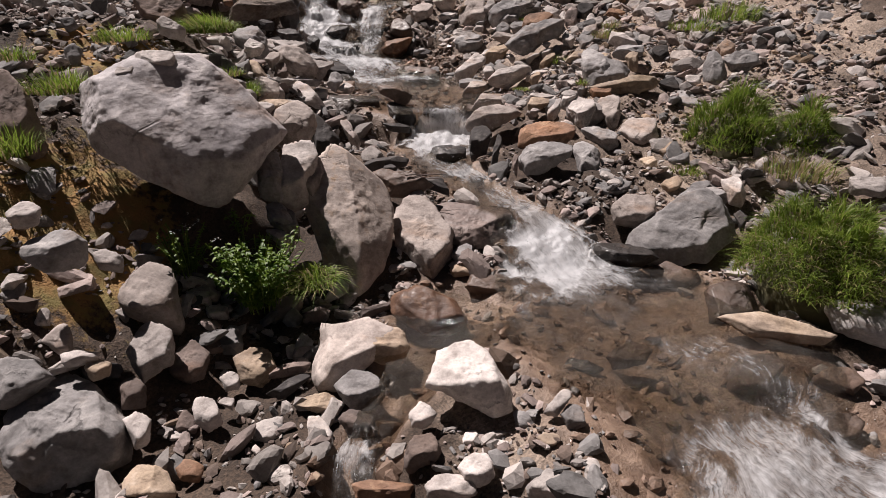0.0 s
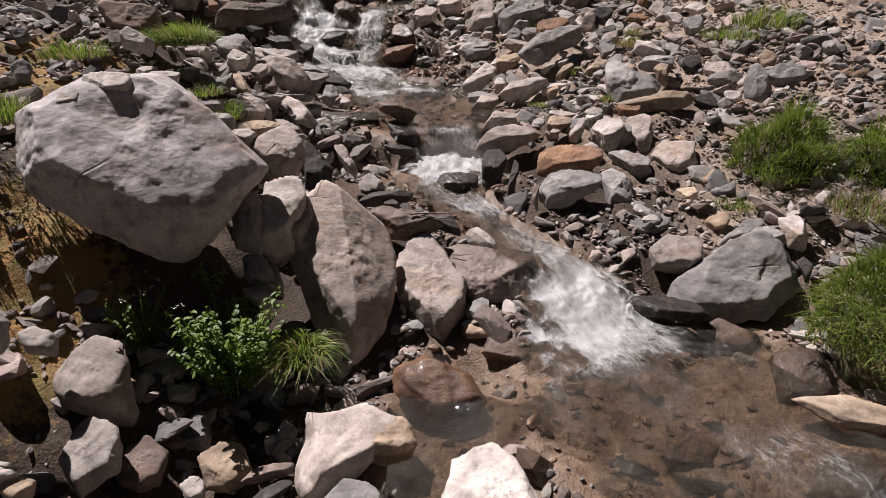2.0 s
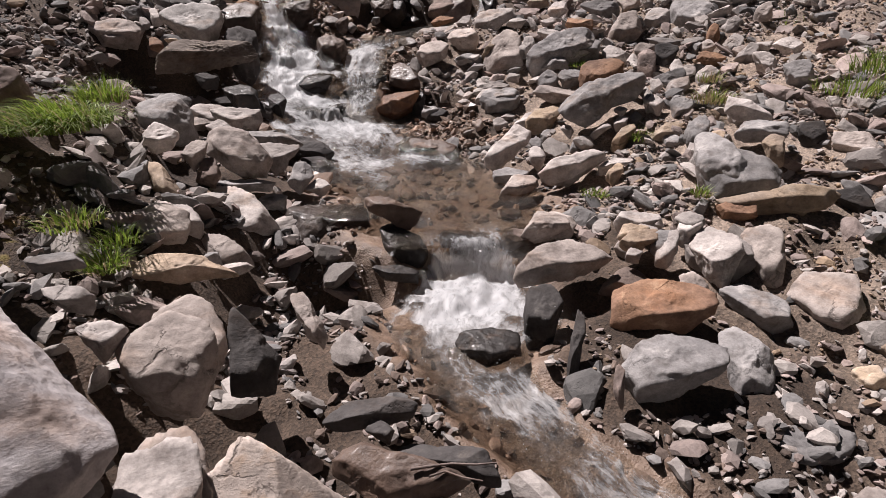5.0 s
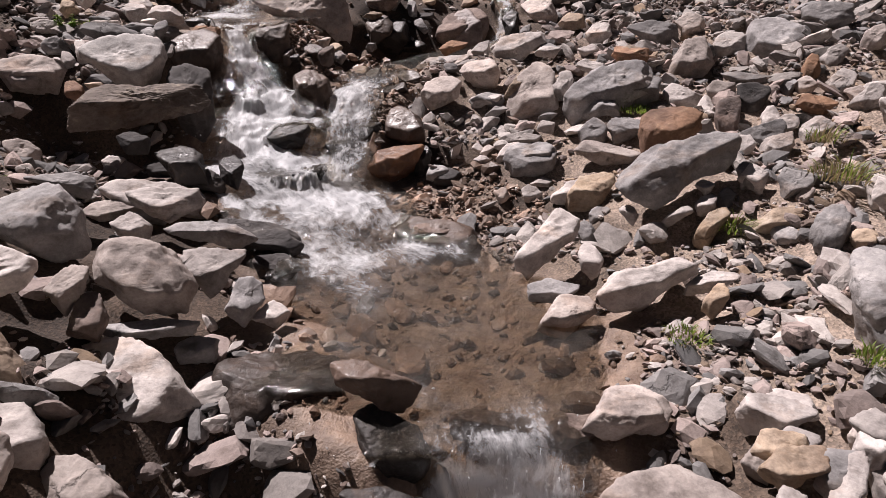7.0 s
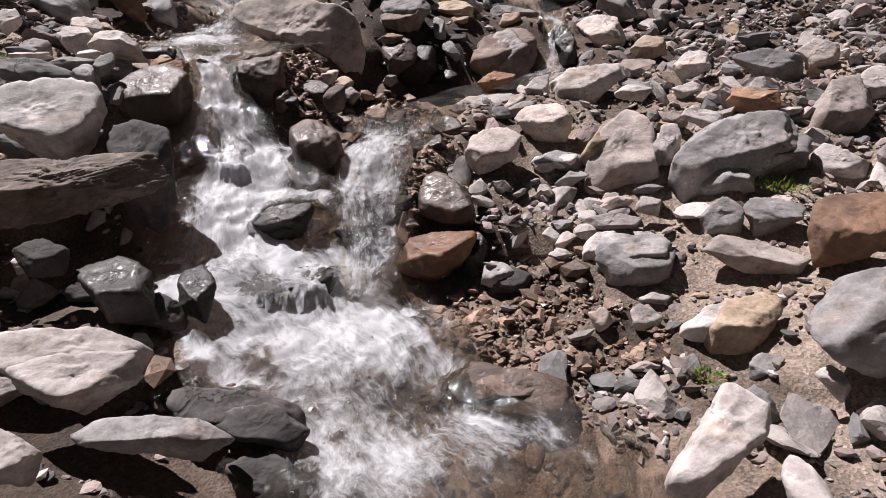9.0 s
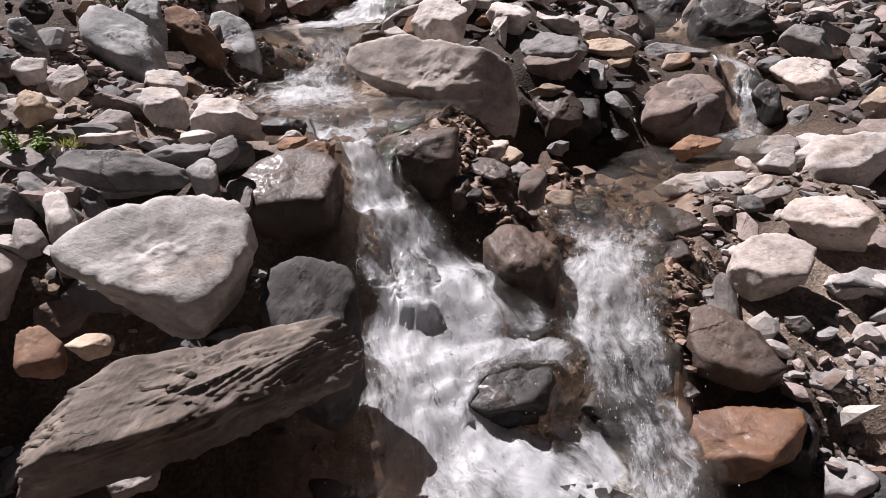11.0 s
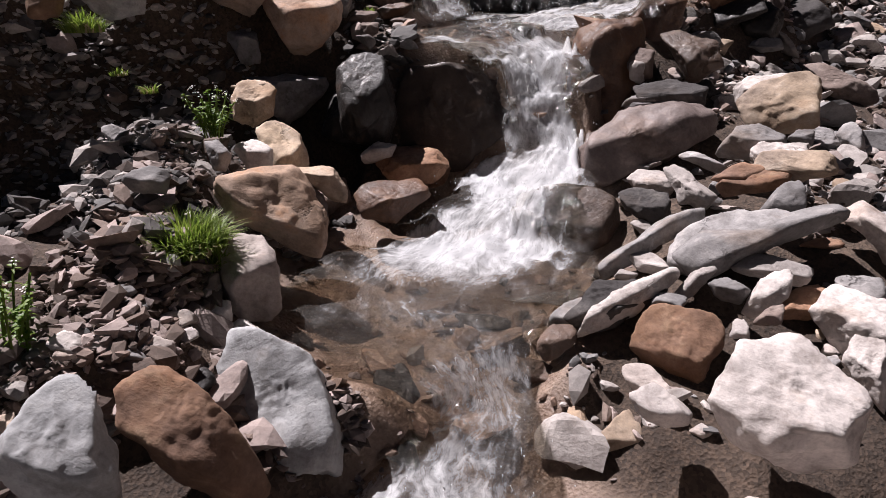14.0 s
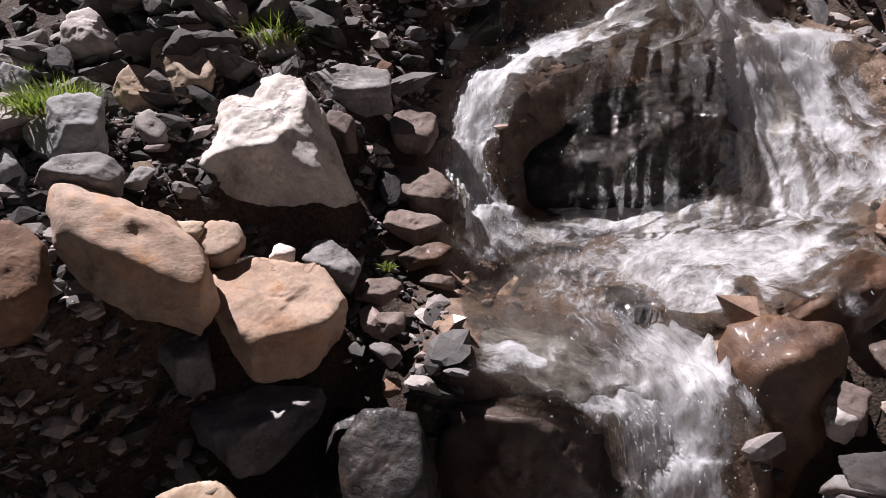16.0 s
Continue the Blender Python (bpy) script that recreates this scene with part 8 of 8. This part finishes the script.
def grass_tuft(x, y, radius, height, count, dry=0.2, lean=(0, -0.15, 0), label="dense green grass tuft on the rocky bank", width=0.004, z=None, dome=0.0):
    rng = np.random.default_rng(int(abs(x * 1000) + abs(y * 77)))
    g = float(land(np.array([x]), np.array([y]))[0][0]) if z is None else z
    root = new("grass_tuft")
    root.location = (x, y, g)
    tagged(root, label, "grass", group="grass tufts on the banks")
    v, fc = blades(rng, int(count * (1 - dry)), radius, height, lean, width, dome)
    v[:, 2] += np.repeat(land(v[::7, 0] + x, v[::7, 1] + y)[0] - g, 7) if z is None else 0
    tagged(part("grass", mesh_from("grass", v, fc), GRASS, root, "fine green blades"), kind="stuff")
    if dome:
        part("turf", turf(radius * 0.8, dome), EARTH, root, "mound of matted roots and earth")
    if dry:
        v, fc = blades(rng, int(count * dry) + 6, radius * 1.05, height * 0.8, (lean[0], lean[1] * 2, -0.1), width, dome)
        v[:, 2] += np.repeat(land(v[::7, 0] + x, v[::7, 1] + y)[0] - g, 7) if z is None else 0
        tagged(part("dead_grass", mesh_from("dead_grass", v, fc), DRY, root, "straw-coloured dead blades"), kind="stuff")
    return root


def herb(x, y, radius, height, leaves, leaf, label, z=None, flowers=0):
    """A leafy herb: bent stems, with pointed folded leaves along them."""
    rng = np.random.default_rng(int(abs(x * 911) + abs(y * 53)))
    g = float(land(np.array([x]), np.array([y]))[0][0]) if z is None else z
    root = new("herb_plant")
    root.location = (x, y, g)
    tagged(root, label, "plant", group="leafy herbs on the banks")
    lv, lf, sv, sf = [], [], [], []
    stems = max(6, leaves // 26)
    for s in range(stems):
        a = rng.uniform(0, 2 * math.pi)
        r0 = radius * 0.5 * rng.random()
        reach, h = radius * rng.uniform(0.2, 0.8), height * rng.uniform(0.5, 1.0)
        pts = []
        for k in range(6):
            u = k / 5
            pts.append(np.array([math.cos(a) * (r0 + reach * u**1.5), math.sin(a) * (r0 + reach * u**1.5), h * u]))
        o = len(sv)
        for p in pts:
            for c in range(3):
                sv.append(p + 0.0035 * np.array([math.cos(2.1 * c), math.sin(2.1 * c), 0]))
        for k in range(5):
            for c in range(3):
                d = (c + 1) % 3
                sf += [(o + 3 * k + c, o + 3 * k + d, o + 3 * k + 3 + d), (o + 3 * k + c, o + 3 * k + 3 + d, o + 3 * k + 3 + c)]
        for k in range(leaves // stems):
            u = rng.uniform(0.15, 1.0)
            base = pts[0] * 0
            i = min(4, int(u * 5))
            base = pts[i] + (pts[i + 1] - pts[i]) * (u * 5 - i)
            b = rng.uniform(0, 2 * math.pi)
            lift = rng.uniform(-0.3, 0.6)
            fw = np.array([math.cos(b) * math.cos(lift), math.sin(b) * math.cos(lift), math.sin(lift)])
            sd = np.array([-math.sin(b), math.cos(b), 0])
            up = np.cross(fw, sd)
            ln = leaf * rng.uniform(0.6, 1.25)
            wd = ln * rng.uniform(0.2, 0.36)
            o2 = len(lv)
            for t, w, dz in ((0, 0, 0), (0.3, 1, 0.12), (0.7, 0.75, 0.08), (1, 0, -0.25)):
                ctr = base + fw * ln * t + np.array([0, 0, -0.28 * ln * t * t])
                if w:
                    lv.extend([ctr - sd * wd * w + up * dz * ln, ctr, ctr + sd * wd * w + up * dz * ln])
                else:
                    lv.append(ctr)
            lf += [(o2, o2 + 1, o2 + 2), (o2, o2 + 2, o2 + 3), (o2 + 1, o2 + 4, o2 + 5), (o2 + 1, o2 + 5, o2 + 2), (o2 + 2, o2 + 5, o2 + 6), (o2 + 2, o2 + 6, o2 + 3), (o2 + 4, o2 + 7, o2 + 5), (o2 + 5, o2 + 7, o2 + 6)]
    tagged(part("foliage", mesh_from("foliage", np.array(lv), np.array(lf)), LEAF, root, "bright green pointed leaves"), kind="stuff")
    if flowers:  # flat clusters of tiny petals on the shoots
        fv, ff = [], []
        for k in range(flowers):
            c0 = np.array([rng.normal(0, 0.5 * radius), rng.normal(0, 0.5 * radius), height * rng.uniform(0.75, 1.1)])
            for q in range(6):
                c = c0 + rng.normal(0, 0.006, 3)
                o = len(fv)
                for e in range(5):
                    fv.append(c + 0.0026 * np.array([math.cos(1.2566 * e), math.sin(1.2566 * e), 0.2 * math.sin(e)]))
                ff += [(o, o + 1, o + 2), (o, o + 2, o + 3), (o, o + 3, o + 4)]
        tagged(part("blossom", mesh_from("blossom", np.array(fv), np.array(ff)), PETAL, root, "clusters of tiny white flowers"), kind="stuff")
    tagged(part("stalk", mesh_from("stalk", np.array(sv), np.array(sf)), GRASS, root, "thin green stalks"), kind="stuff")
    return root


grass_tuft(2.26, 3.24, 0.46, 0.17, 9000, 0.14, lean=(-0.1, -0.35, -0.1), label="dense rounded mound of green grass on the bank", z=0.14, dome=0.34)
grass_tuft(2.35, 4.87, 0.36, 0.17, 4200, 0.10, label="dense rounded mound of green grass on the bank", z=0.52, dome=0.30)
grass_tuft(2.80, 4.65, 0.28, 0.14, 2600, 0.12, label="dense rounded mound of green grass on the bank", z=0.55, dome=0.23)
grass_tuft(2.50, 4.11, 0.23, 0.25, 350, 0.70, label="dry straw-coloured grass tuft on the stony bank", z=0.49)
grass_tuft(3.09, 7.04, 0.32, 0.31, 350, 0.15, z=1.34)
grass_tuft(2.65, 6.81, 0.27, 0.19, 250, 0.30, z=1.25)
grass_tuft(-1.97, 5.38, 0.24, 0.29, 1200, 0.15, lean=(0, -0.5, -0.35), label="drooping grass tuft hanging over the stones", z=1.34)
grass_tuft(-2.14, 4.28, 0.18, 0.15, 300, 0.30, z=1.37)
grass_tuft(-2.28, 3.72, 0.18, 0.20, 450, 0.30, z=1.13)
grass_tuft(-2.42, 3.30, 0.17, 0.26, 350, 0.30, z=0.86)
grass_tuft(-0.77, 3.16, 0.15, 0.26, 450, 0.20, lean=(0, -0.5, -0.35), label="drooping grass tuft hanging over the stones", z=0.13)
grass_tuft(-2.63, 3.87, 0.13, 0.14, 200, 0.30, z=1.29)
grass_tuft(-1.53, 4.91, 0.09, 0.12, 120, 0.10, z=0.94)
grass_tuft(1.98, 4.53, 0.17, 0.08, 150, 0.30, z=0.39)
grass_tuft(4.69, 8.80, 0.55, 0.20, 300, 0.40, z=1.30)
grass_tuft(3.88, 6.13, 0.27, 0.15, 200, 0.40, z=1.12)
grass_tuft(3.19, 5.95, 0.16, 0.14, 120, 0.30, z=0.88)
grass_tuft(3.37, 4.88, 0.22, 0.18, 250, 0.30, z=0.68)
grass_tuft(-1.47, 4.69, 0.08, 0.13, 180, 0.20, z=0.93)
grass_tuft(1.26, 6.97, 0.08, 0.13, 80, 0.20, z=0.89)
grass_tuft(1.96, 7.55, 0.10, 0.15, 100, 0.70, label="dry straw-coloured grass tuft on the stony bank", z=1.22)
grass_tuft(1.90, 4.58, 0.13, 0.09, 200, 0.30, z=0.37)
grass_tuft(-1.63, 4.79, 0.12, 0.10, 200, 0.40, z=1.07)
grass_tuft(-2.27, 6.34, 0.15, 0.22, 400, 0.20, z=1.29)
grass_tuft(1.79, 7.04, 0.15, 0.17, 220, 0.80, label="dry straw-coloured grass tuft on the stony bank", z=1.15)
grass_tuft(1.08, 8.28, 0.13, 0.06, 130, 0.10, z=1.26)
grass_tuft(3.17, 8.88, 0.35, 0.26, 300, 0.80, label="dry straw-coloured grass tuft on the stony bank", z=1.53)
grass_tuft(1.30, 5.86, 0.06, 0.09, 100, 0.40, z=0.83)
grass_tuft(0.78, 6.19, 0.09, 0.05, 150, 0.30, z=0.73)
grass_tuft(0.41, 7.27, 0.05, 0.05, 80, 0.30, z=0.85)
herb(-3.05, 8.74, 0.08, 0.12, 260, 0.025, "small bushy green herb among pale stones", z=1.79)
grass_tuft(-2.95, 8.86, 0.06, 0.07, 120, 0.80, label="dry straw-coloured grass tuft on the stony bank", z=1.83)
herb(-3.47, 10.48, 0.13, 0.26, 360, 0.020, "pale leggy herb with small leaves on the dark bank", z=2.28, flowers=12)
grass_tuft(-3.81, 10.87, 0.06, 0.05, 100, 0.10, z=2.60)
grass_tuft(-3.75, 11.68, 0.07, 0.11, 350, 0.10, z=3.01)
herb(-3.27, 11.58, 0.09, 0.18, 480, 0.020, "white-flowered herb with bright leaves on the bank", z=2.61, flowers=12)
grass_tuft(-3.21, 11.00, 0.13, 0.16, 1300, 0.10, z=2.38)
grass_tuft(-3.13, 10.98, 0.05, 0.11, 300, 0.20, z=2.32)
grass_tuft(-3.50, 11.59, 0.03, 0.06, 60, 0.30, z=2.79)
grass_tuft(-3.59, 11.56, 0.03, 0.05, 60, 0.20, z=2.86)
grass_tuft(-3.36, 10.98, 0.03, 0.05, 100, 0.30, z=2.43)
grass_tuft(-3.85, 12.88, 0.14, 0.14, 500, 0.15, z=3.61)
grass_tuft(-4.05, 13.05, 0.06, 0.06, 150, 0.15, z=3.70)
grass_tuft(-3.22, 13.41, 0.11, 0.17, 200, 0.30, z=3.76)
grass_tuft(-2.75, 12.74, 0.02, 0.05, 50, 0.10, z=3.05)
herb(-1.03, 3.04, 0.23, 0.42, 2800, 0.034, "lush green broad-leaved herb beside the boulders", z=0.04)
herb(-1.45, 3.11, 0.14, 0.24, 160, 0.030, "small grey-green herb in the boulder shade", z=0.22)
herb(-1.19, 3.31, 0.10, 0.16, 60, 0.030, "dry brownish weed beneath the big boulder", z=0.38)
herb(-1.44, 3.11, 0.16, 0.30, 600, 0.020, "white-flowered grey-green herb below the big boulder", z=0.20, flowers=12)


def stick(points, radius, label):
    """A thin crooked twig: a tapered tube through points x, y, lying on whatever is highest below it."""
    pts = [(x, y) for x, y in points]
    high = max(TOPS[int((x + 4.2) / 0.02), int(y / 0.02)] for x, y in pts)
    vs, fs = [], []
    for k, (x, y) in enumerate(pts):
        r = radius * (1 - 0.6 * k / len(pts))
        for e in range(5):
            vs.append((x + 0.3 * r * math.cos(1.2566 * e), y + r * math.cos(1.2566 * e), high + 0.7 * r + 0.004 * math.sin(2.3 * k) + r * math.sin(1.2566 * e)))
    for k in range(len(pts) - 1):
        for e in range(5):
            f = (e + 1) % 5
            fs.append((5 * k + e, 5 * k + f, 5 * k + 5 + f, 5 * k + 5 + e))
    me = mesh_from("stick", vs, fs)
    me.materials.append(MATS["b"])
    return tagged(new("stick", me), label, "stick", group="twigs on a boulder")


stick([(-0.26, 4.07), (-0.2, 4.08), (-0.13, 4.1), (-0.05, 4.09), (0.02, 4.1)], 0.006, "thin grey-brown twig lying across a boulder by the stream")
stick([(-0.2, 4.05), (-0.15, 4.07), (-0.09, 4.05), (-0.03, 4.03)], 0.005, "short crooked brown twig lying across a boulder")


# ---- spray ----
def spray(name, label, spots, seed):
    """Flying drops over broken water: each spot is x, y, z, spread, count."""
    rng = np.random.default_rng(seed)
    bm = bmesh.new()
    bmesh.ops.create_icosphere(bm, subdivisions=1, radius=1.0)
    dv = np.array([q.co[:] for q in bm.verts])
    dt = np.array([[q.index for q in fc.verts] for fc in bm.faces])
    bm.free()
    vs, fs = [], []
    for x, y, z, wide, count in spots:
        for k in range(count):
            c = np.array([x, y, z]) + rng.normal(size=3) * np.array([wide, wide * 0.6, wide * 0.3])
            s = rng.uniform(0.0008, 0.0026)
            fs.append(dt + len(vs) * len(dv))
            vs.append(c + dv * s * np.array([1, 1, rng.uniform(1, 2.2)]))
    me = mesh_from(name, np.vstack(vs), np.vstack(fs))
    me.materials.append(SPRAY)
    return tagged(new(name, me), label, "spray", kind="stuff")


def broken_spots(key, per):
    c = COURSES[key][::6]
    return [(q[0], q[1], q[2] + 0.02, 0.55 * q[3], int(per * q[4])) for q in c if q[4] > 0.55]


spray("spray", "fine white drops flying over the cascades", broken_spots("main", 16) + broken_spots("upper", 26) + broken_spots("side", 10) + broken_spots("thread", 26), 5)
